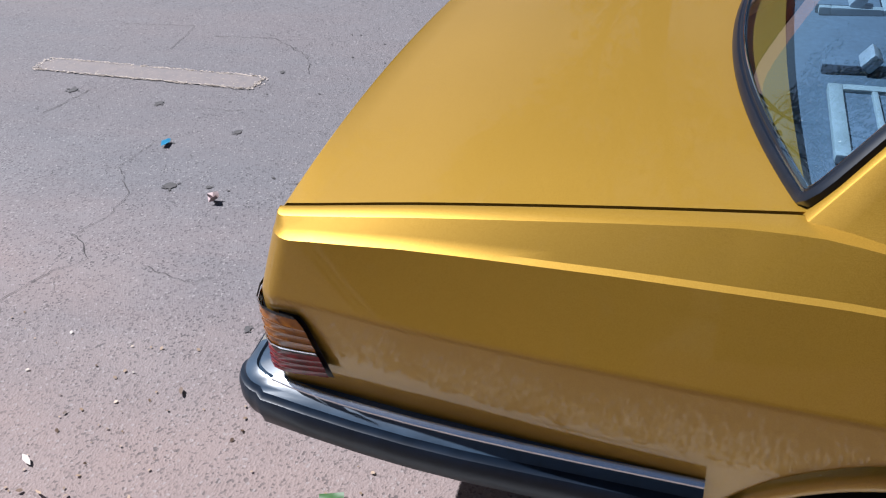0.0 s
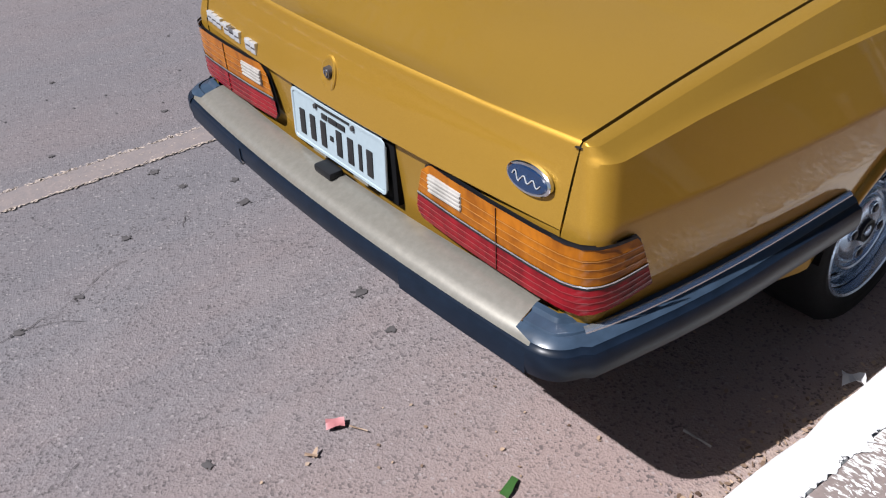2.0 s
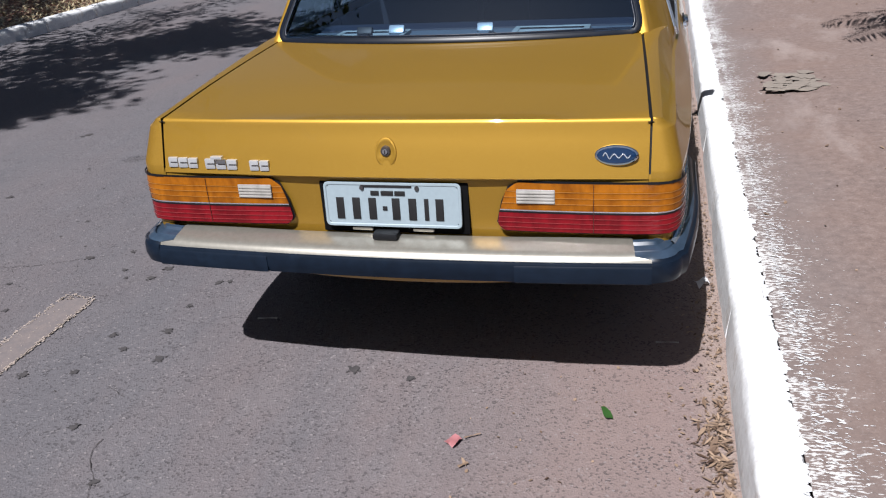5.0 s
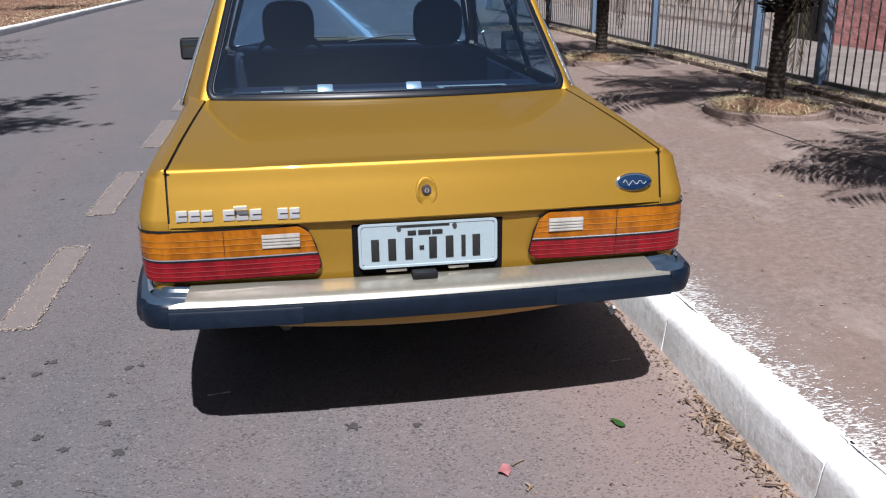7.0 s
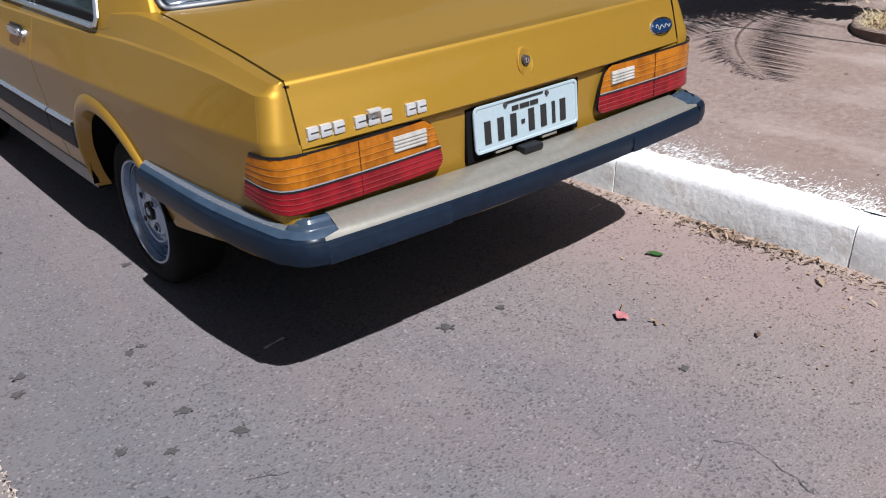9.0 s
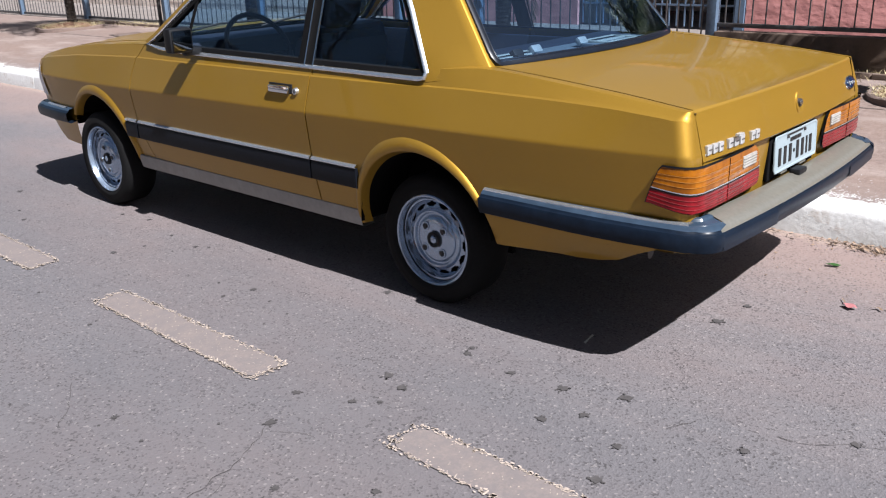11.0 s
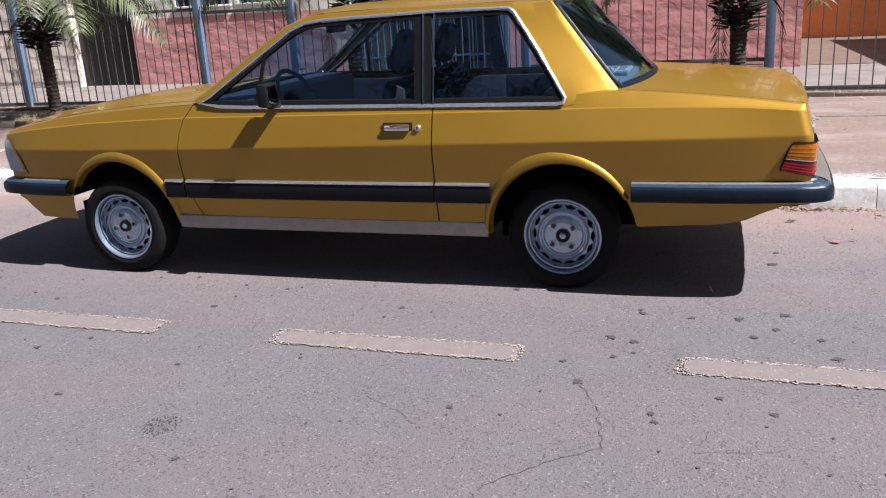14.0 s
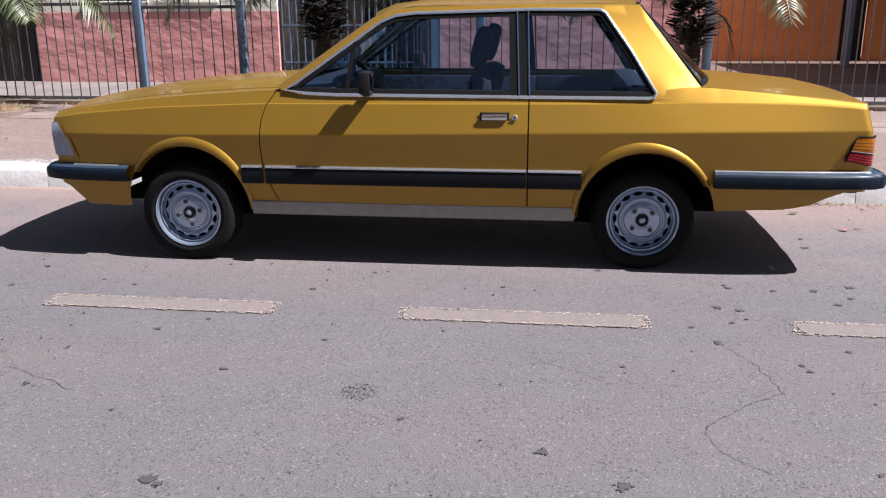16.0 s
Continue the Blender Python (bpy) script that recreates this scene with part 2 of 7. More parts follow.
CLOTH = make_plain("charcoal_seat_cloth", (0.012, 0.016, 0.030), 0.9, 0.0, 0.3, 120, 0.2)
SHELF_CLOTH = make_plain("grey_blue_parcel_shelf", (0.10, 0.145, 0.20), 0.85, 0.0, 0.25, 90, 0.2)
GLASS = make_glass("tinted_car_glass", (0.66, 0.79, 0.90), 1.0, 0.08)
AMBER = make_lens("amber_lens", (0.17, 0.046, 0.002), (0.41, 0.135, 0.006))
RED = make_lens("red_lens", (0.09, 0.003, 0.006), (0.25, 0.007, 0.014))
CLEAR = make_lens("clear_reverse_lens", (0.28, 0.27, 0.25), (0.50, 0.48, 0.45))
SCREEN_GLASS = make_glass("blue_tinted_screen_glass", (0.50, 0.72, 0.92), 1.0, 0.22)
LAMP_GLASS = make_lens("headlamp_lens", (0.32, 0.36, 0.46), (0.5, 0.55, 0.66))
# Paler lens colours that paint the highlights on the ribs.
AMBER_RIB = make_plain("amber_rib_highlight", (0.50, 0.20, 0.03), 0.3, 0.0, 0.2, 90, 0)
RED_RIB = make_plain("red_rib_highlight", (0.32, 0.035, 0.04), 0.3, 0.0, 0.2, 90, 0)
GROOVE = make_plain("dark_lens_groove", (0.06, 0.012, 0.004), 0.4, 0.0, 0.1, 50, 0)
STRIP = make_plain("dark_navy_strip_rubber", (0.008, 0.010, 0.016), 0.5, 0.0, 0.25, 40, 0.1, 0.002, Specular_IOR_Level=0.15)
SEAL = make_plain("matt_black_seal", (0.006, 0.006, 0.007), 0.75, 0.0, 0.2, 40, 0.1, Specular_IOR_Level=0.12)
SCREEN_SEAL = make_plain("glossy_navy_rubber", (0.008, 0.012, 0.022), 0.35, 0.0, 0.25, 30, 0.05, Specular_IOR_Level=0.25)
BUCKLE = make_plain("grey_buckle_metal", (0.30, 0.34, 0.38), 0.35, 0.3, 0.05, 40, 0, reflect=0.9)
MIRROR = make_plain("dark_mirror_glass", (0.16, 0.18, 0.21), 0.08, 1.0, 0.05, 40, 0, reflect=0.8)
SPEAKER = make_plain("grey_speaker_plastic", (0.36, 0.42, 0.44), 0.5)
LETTER = make_plain("bright_silver_lettering", (0.66, 0.68, 0.70), 0.25, 0.55, 0.05, 40, 0, reflect=0.8)
PLATE = make_plain("pale_blue_plate", (0.42, 0.52, 0.58), 0.4, 0.1, 0.05, 60, 0.05)
INK = make_plain("black_ink", (0.012, 0.012, 0.014), 0.5, 0.0, 0.05, 50, 0)
BADGE_BLUE = make_plain("blue_enamel", (0.006, 0.028, 0.085), 0.15, 0.0, 0.08, 50, 0, Coat_Weight=1.0)
LINE_PAINT = make_worn_line()
PINK = make_wall_paint("pink_wall_paint", (0.71, 0.325, 0.312), (0.63, 0.27, 0.258))
CREAM = make_wall_paint("cream_wall_paint", (0.86, 0.83, 0.73), (0.80, 0.75, 0.63))
BEIGE = make_wall_paint("rough_beige_render", (0.80, 0.69, 0.62), (0.68, 0.56, 0.49))
ORANGE = make_wall_paint("orange_wall_paint", (0.66, 0.26, 0.09), (0.52, 0.18, 0.06))
YARD = make_plain("grey_yard_cement", (0.27, 0.235, 0.22), 0.92, 0.0, 0.42, 3, 0.3, 0.01)
# Darkened brown: holds the shade of the side yard and raised plinth.
DARK_YARD = make_plain("shaded_yard_brown", (0.16, 0.11, 0.085), 0.95, 0.0, 0.3, 5, 0.4, 0.02)
FENCE_BLUE = make_plain("blue_grey_post_paint", (0.16, 0.24, 0.36), 0.5, 0.0, 0.2, 25, 0.1)
FENCE_BAR = make_plain("weathered_grey_bar_paint", (0.13, 0.125, 0.13), 0.5, 0.2, 0.3, 40, 0.1)
FENCE_DARK = make_plain("dark_bar_paint", (0.055, 0.05, 0.053), 0.55, 0.2, 0.3, 40, 0.1)
DARK_DOOR = make_plain("black_metal_door", (0.012, 0.012, 0.014), 0.5, 0.0, 0.2, 20, 0.05)
ROOF_TILE = make_plain("clay_roof_tile", (0.34, 0.14, 0.075), 0.85, 0.0, 0.3, 20, 0.3)
BARK = make_plain("palm_trunk_bark", (0.040, 0.030, 0.023), 0.95, 0.0, 0.5, 35, 0.8, 0.02)
FIBRE = make_plain("dark_leaf_base_fibre", (0.022, 0.015, 0.011), 0.95, 0.0, 0.5, 60, 0.6, 0.01)
TREE_BARK = make_plain("grey_brown_bark", (0.09, 0.065, 0.05), 0.95, 0.0, 0.4, 14, 0.8, 0.03)
FROND = make_leaf("palm_leaflet", (0.034, 0.050, 0.022), (0.125, 0.155, 0.075))
DRY_FROND = make_leaf("dead_palm_leaflet", (0.030, 0.024, 0.014), (0.10, 0.085, 0.05))
LEAF = make_leaf("tree_leaf", (0.028, 0.055, 0.014), (0.08, 0.12, 0.03))
DRY = make_leaf("dry_leaf", (0.08, 0.048, 0.033), (0.33, 0.235, 0.165))
STRAW = make_leaf("dry_grass", (0.30, 0.24, 0.13), (0.55, 0.47, 0.30))
SOIL = make_plain("red_soil_verge", (0.22, 0.105, 0.065), 0.97, 0.0, 0.4, 7, 0.6, 0.03)
STAIN = make_plain("dark_road_stain", (0.075, 0.068, 0.070), 0.85, 0.0, 0.3, 60, 0.2)
TAR = make_plain("crack_shadow", (0.075, 0.066, 0.066), 0.95, 0.0, 0.3, 60, 0.2)

# ---- mesh helpers ----


def mesh_object(name, verts, faces, mat, parent=None, label="", sharp=None, smooth=True):
    me = bpy.data.meshes.new(name)
    me.from_pydata([tuple(v) for v in verts], [], faces)
    me.materials.append(mat)
    me.validate()
    if smooth:
        me.shade_smooth()
        me.set_sharp_from_angle(angle=radians(sharp if sharp else 32))
    ob = new(name, me)
    if parent:
        ob.parent = parent
    if label:
        tagged(ob, label)
    return ob


def part(name, bm, mat, parent=None, label="", sharp=32):
    bmesh.ops.remove_doubles(bm, verts=bm.verts, dist=1e-5)
    bmesh.ops.recalc_face_normals(bm, faces=bm.faces)
    me = bpy.data.meshes.new(name)
    bm.to_mesh(me)
    bm.free()
    me.materials.append(mat)
    me.shade_smooth()
    me.set_sharp_from_angle(angle=radians(sharp))
    ob = new(name, me)
    if parent:
        ob.parent = parent
    if label:
        tagged(ob, label)
    return ob


def box(bm, x0, x1, y0, y1, z0, z1, bevel=0.0, m=None):
    r = bmesh.ops.create_cube(bm, size=1.0)
    vs = r["verts"]
    bmesh.ops.scale(bm, vec=(x1 - x0, y1 - y0, z1 - z0), verts=vs)
    bmesh.ops.translate(bm, vec=((x0 + x1) / 2, (y0 + y1) / 2, (z0 + z1) / 2), verts=vs)
    if bevel:
        es = list({e for v in vs for e in v.link_edges})
        got = bmesh.ops.bevel(bm, geom=es, offset=bevel, segments=2, affect="EDGES", profile=0.6)
        vs = list({v for f in got["faces"] for v in f.verts} | {v for v in vs if v.is_valid})
    if m:
        bmesh.ops.transform(bm, matrix=m, verts=[v for v in vs if v.is_valid])
    return vs


def box_part(name, mat, parent, x0, x1, y0, y1, z0, z1, bevel=0.0, label="", m=None):
    bm = bmesh.new()
    box(bm, x0, x1, y0, y1, z0, z1, bevel, m)
    return part(name, bm, mat, parent, label)


def sheet(rows, closed=False):
    """Vertices and faces of a grid given as rows of points."""
    n = len(rows[0])
    verts = [p for row in rows for p in row]
    faces = []
    for a in range(len(rows) - 1):
        for b in range(n if closed else n - 1):
            c = (b + 1) % n
            faces.append((a * n + b, a * n + c, (a + 1) * n + c, (a + 1) * n + b))
    return verts, faces


def sheet_part(name, rows, mat, parent=None, label="", closed=False, sharp=32, thick=0.0, caps=False):
    verts, faces = sheet(rows, closed)
    bm = bmesh.new()
    vs = [bm.verts.new(v) for v in verts]
    for f in faces:
        if len({tuple(round(c, 6) for c in verts[i]) for i in f}) >= 3:
            try:
                bm.faces.new([vs[i] for i in f])
            except ValueError:
                pass
    if caps:
        n = len(rows[0])
        for ring in (vs[:n], vs[-n:]):
            try:
                bm.faces.new(ring)
            except ValueError:
                pass
    bmesh.ops.remove_doubles(bm, verts=bm.verts, dist=1e-5)
    bmesh.ops.recalc_face_normals(bm, faces=bm.faces)
    if thick:
        bmesh.ops.solidify(bm, geom=list(bm.faces), thickness=thick)
    return part(name, bm, mat, parent, label, sharp)


def tube_rows(path, radius, seg=10):
    """Rings along a polyline."""
    rows = []
    path = [Vector(p) for p in path]
    for i, p in enumerate(path):
        d = (path[min(i + 1, len(path) - 1)] - path[max(i - 1, 0)]).normalized()
        side = d.cross(Vector((0, 0, 1)) if abs(d.z) < 0.9 else Vector((1, 0, 0))).normalized()
        up = side.cross(d)
        r = radius[i] if isinstance(radius, (list, tuple)) else radius
        rows.append([tuple(p + r * (math.cos(a) * side + math.sin(a) * up)) for a in (2 * math.pi * k / seg for k in range(seg))])
    return rows


def tube_part(name, path, radius, mat, parent=None, label="", seg=10):
    return sheet_part(name, tube_rows(path, radius, seg), mat, parent, label, closed=True, caps=True)


def interp(x, pts):
    xs, ys = zip(*pts)
    return float(np.interp(x, xs, ys))


def smooth_interp(x, pts):
    """Cubic through the points (x, value)."""
    xs = [p[0] for p in pts]
    i = max(0, min(len(xs) - 2, int(np.searchsorted(xs, x)) - 1))
    def slope(k):
        a, b = max(k - 1, 0), min(k + 1, len(xs) - 1)
        return (pts[b][1] - pts[a][1]) / (xs[b] - xs[a])
    h = xs[i + 1] - xs[i]
    t = min(1, max(0, (x - xs[i]) / h))
    p0, p1, m0, m1 = pts[i][1], pts[i + 1][1], slope(i) * h, slope(i + 1) * h
    return (2 * t**3 - 3 * t**2 + 1) * p0 + (t**3 - 2 * t**2 + t) * m0 + (-2 * t**3 + 3 * t**2) * p1 + (t**3 - t**2) * m1

# ---- the car ----
# x across (kerb side positive), y from the rear bumper to the nose, z up from the road
RW, FW, HUB = 1.20, 3.645, 0.264


def width(y):
    return smooth_interp(y, [(0.0, 0.772), (0.20, 0.790), (0.40, 0.808), (0.70, 0.822), (1.1, 0.830), (1.8, 0.836), (2.6, 0.836), (3.2, 0.832), (3.7, 0.822), (4.05, 0.806), (4.28, 0.786), (4.45, 0.745)])


def z_crease(y):
    return interp(y, [(0, 0.752), (1.0, 0.738), (2.4, 0.715), (3.4, 0.700), (4.4, 0.690)])


def z_low(y):
    return interp(y, [(0, 0.846), (0.2, 0.856), (0.4, 0.869), (0.55, 0.873), (0.72, 0.875), (1.0, 0.877), (1.2, 0.875), (1.5, 0.870), (2.5, 0.864), (3.2, 0.860), (3.8, 0.835), (4.2, 0.800), (4.4, 0.772)])


def z_top(y):
    return smooth_interp(y, [(0, 0.872), (0.18, 0.876), (0.38, 0.897), (0.55, 0.914), (0.72, 0.930), (0.86, 0.942), (0.97, 0.946), (1.1, 0.938), (1.25, 0.929), (1.5, 0.925), (2.5, 0.918), (3.1, 0.925), (3.6, 0.898), (4.0, 0.858), (4.3, 0.808), (4.45, 0.776)])


def d_low(y):
    return interp(y, [(0, 0.020), (0.20, 0.025), (0.40, 0.045), (0.55, 0.052), (0.72, 0.059), (1.0, 0.061), (1.2, 0.053), (1.5, 0.044), (3.2, 0.044), (4.4, 0.026)])


def d_top(y):
    return interp(y, [(0, 0.046), (0.18, 0.058), (0.40, 0.086), (0.55, 0.098), (0.72, 0.110), (0.86, 0.116), (0.97, 0.111), (1.1, 0.091), (1.25, 0.078), (3.2, 0.078), (4.4, 0.055)])


def side_x(y, z):
    zc, z2, z3 = z_crease(y), z_low(y), z_top(y)
    if z <= zc:
        d = interp(z, [(0.25, 0.085), (0.33, 0.056), (0.44, 0.032), (0.58, 0.0145), (zc, 0.0)])
    elif z <= z2:
        d = d_low(y) * (z - zc) / (z2 - zc)
    else:
        ledge = 0.007 * min(1, (z - z2) / 0.003)
        d = d_low(y) + ledge + (d_top(y) - d_low(y) - 0.007) * min(1, (z - z2) / max(0.004, z3 - z2))
    # the tail tucks under behind the rear wheel
    d += 0.05 * max(0, min(1, (0.455 - z) / 0.12)) * max(0, min(1, (0.83 - y) / 0.22))
    return width(y) - d


def bottom(y):
    for c in (RW, FW):
        if abs(y - c) < 0.352:
            return max(0.29 + math.sqrt(max(0, 0.352**2 - (y - c) ** 2)), 0.285)
    return interp(y, [(0.0, 0.45), (0.22, 0.44), (0.28, 0.42), (0.34, 0.375), (0.42, 0.345), (0.55, 0.330), (0.848, 0.333), (1.552, 0.335), (3.283, 0.335), (3.997, 0.288), (4.02, 0.282), (4.27, 0.288), (4.30, 0.33), (4.37, 0.395), (4.45, 0.42)])


def heights(y):
    zc, z2, z3 = z_crease(y), z_low(y), z_top(y)
    zb = bottom(y)
    zs = [zb, 0.40, 0.47, 0.56, 0.64, zc - 0.009, zc - 0.003, zc + 0.003, zc + 0.009, (zc + z2) / 2, z2 - 0.010, z2 - 0.002, z2 + 0.003, z2 + 0.006 + 0.2 * max(0, z3 - z2 - 0.006), z3 - 0.005, z3]
    return [max(z, zb + 1e-4 * i) for i, z in enumerate(zs)]


def front_gap(z):
    return smooth_interp(z, [(0.25, 3.095), (0.335, 3.130), (0.40, 3.160), (0.52, 3.198), (0.67, 3.205), (0.82, 3.185), (0.93, 3.118)])


def arch_columns(c):
    return [c + 0.352 * math.cos(math.pi * k / 22) for k in range(22, -1, -1)]


def mirrored(rows, side):
    return [[(side * x, y, z) for x, y, z in row] for row in rows]


def yr(z):
    """The rear face leans forward towards its top edge."""
    return 0.112 + max(0, z - 0.72) * 0.26


def round_off(z):
    """Radius of the rear corner, tighter towards the top."""
    return min(0.048, side_x(0.17, z) - 0.712)


def build_quarter(car, side):
    rows = []
    for k in range(4):
        rows.append([(0.7062 + (side_x(0.17, z) - round_off(z) - 0.7062) * k / 4, yr(z) + 0.004, z) for z in heights(0.16)])
    for k in range(9):
        a = math.pi / 2 * (1 - k / 8)
        rows.append([(side_x(0.17, z) - round_off(z) * (1 - math.cos(a)), yr(z) + 0.004 + round_off(z) * (1 - math.sin(a)), z) for z in heights(0.16)])
    ys = [0.23, 0.30, 0.38, 0.46, 0.54, 0.62, 0.70, 0.77, 0.82] + arch_columns(RW) + [1.60, 1.70, 1.795]
    rows += [[(side_x(y, z), y, z) for z in heights(y)] for y in ys]
    rows.append([(side_x(1.795, z) - 0.025, 1.795, z) for z in heights(1.795)])
    q = sheet_part("rear_quarter", mirrored(rows, side), PAINT, car, sharp=22)
    # the flat shoulder beside the boot lid, up to the foot of the rear pillar
    deck = []
    for row in rows[:-1]:
        x, y, z = row[-1]
        if y > 1.20:
            break
        yy = max(y, 0.160)
        t = 0 if yy < 0.955 else (yy - 0.955) / (1.20 - 0.955)
        xi, zi = gap_x(min(yy, 0.955)), gap_z(min(yy, 0.955))
        inner = (xi + (x - xi) * min(1, t), yy, zi + (z - zi) * min(1, t))
        xo = max(x, inner[0] + 0.002)
        deck.append([(xo, y, z), (inner[0] * 0.5 + xo * 0.5, (y + yy) / 2, max(z, inner[2]) + 0.0015), inner, (inner[0], yy, inner[2] - 0.03)])
    sheet_part("quarter_shoulder", mirrored(deck, side), PAINT, car, sharp=40)
    return q


def gap_x(y):
    return interp(y, [(0.1, 0.707), (0.16, 0.706), (0.64, 0.680), (0.96, 0.662)])


def gap_z(y):
    return smooth_interp(y, [(0.1, 0.874), (0.16, 0.877), (0.4, 0.904), (0.7, 0.930), (0.96, 0.948)])


def build_door(car, side, label):
    rows = []
    for k in range(15):
        u = k / 14
        y_of = lambda z: 1.802 + u * (front_gap(z) - 0.003 - 1.802)  # noqa: E731
        hs = heights(1.802 + u * 1.395)
        rows.append([(side_x(y_of(z), z), y_of(z), z) for z in hs])
    first = [(x - 0.025, y, z) for x, y, z in rows[0]]
    last = [(x - 0.025, y, z) for x, y, z in rows[-1]]
    rows = [first] + rows + [last]
    door = sheet_part("door", mirrored(rows, side), PAINT, car, label, sharp=22)
    # handle with its recess, and the lock
    hx = side_x(2.0, 0.80)
    bm = bmesh.new()
    box(bm, hx - 0.004, hx + 0.022, 1.905, 2.035, 0.790, 0.822, 0.008)
    part("handle", bm, CHROME, door, "chrome pull handle", 40)
    bm = bmesh.new()
    box(bm, hx - 0.003, hx + 0.004, 1.895, 2.045, 0.762, 0.828, 0.003)
    part("handle_recess", bm, RUBBER, door)
    bm = bmesh.new()
    bmesh.ops.create_cone(bm, cap_ends=True, segments=16, radius1=0.016, radius2=0.013, depth=0.014, matrix=pose(hx + 0.006, 1.868, 0.802, 0, 90, 0))
    lock = part("lock", bm, SATIN, door, "round bright door lock")
    bm = bmesh.new()
    box(bm, hx + 0.012, hx + 0.0136, 1.8655, 1.8705, 0.795, 0.809)
    part("keyhole", bm, RUBBER, lock)
    if side < 0:
        for o in list(door.children) + list(lock.children):
            o.data.transform(Matrix.Diagonal((-1, 1, 1, 1)))
            o.data.flip_normals()
    return door


def build_fender(car, side):
    rows = []
    hs = heights(3.2)
    rows.append([(side_x(front_gap(z), z) - 0.025, front_gap(z) + 0.003, z) for z in hs])
    rows.append([(side_x(front_gap(z), z), front_gap(z) + 0.003, z) for z in hs])
    ys = arch_columns(FW) + [4.02, 4.08, 4.14, 4.20, 4.26, 4.31, 4.36, 4.405]
    rows += [[(side_x(y, z), y, z) for z in heights(y)] for y in ys]
    sheet_part("front_fender", mirrored(rows, side), PAINT, car, sharp=22)
    top = []
    for k in range(16):
        y = 3.12 + k * (4.405 - 3.12) / 15
        xo, zo = side_x(y, z_top(y)), z_top(y)
        top.append([(xo, y, zo), ((xo + 0.665) / 2, y, zo + 0.006), (0.665, y, zo + 0.008), (0.665, y, zo - 0.02)])
    sheet_part("fender_top", mirrored(top, side), PAINT, car, sharp=40)


def build_arch_lip(car, side, c, a0, a1):
    rows = []
    n = 30
    for k in range(n + 1):
        a = radians(a0 + (a1 - a0) * k / n)
        row = []
        fade = min(1.0, 0.30 + 1.6 * min(k, n - k) / n)
        for r, off in ((0.335, -0.03), (0.345, 0.004), (0.348, 0.013), (0.353, 0.016), (0.353 + 0.022 * fade, 0.014), (0.353 + 0.040 * fade, 0.006), (0.353 + 0.050 * fade, -0.003)):
            y, z = c + r * math.cos(a), 0.29 + r * math.sin(a)
            row.append((side_x(y, max(z, 0.27)) + off, y, z))
        rows.append(row)
    sheet_part("wheel_arch_lip", mirrored(rows, side), PAINT, car, sharp=45)


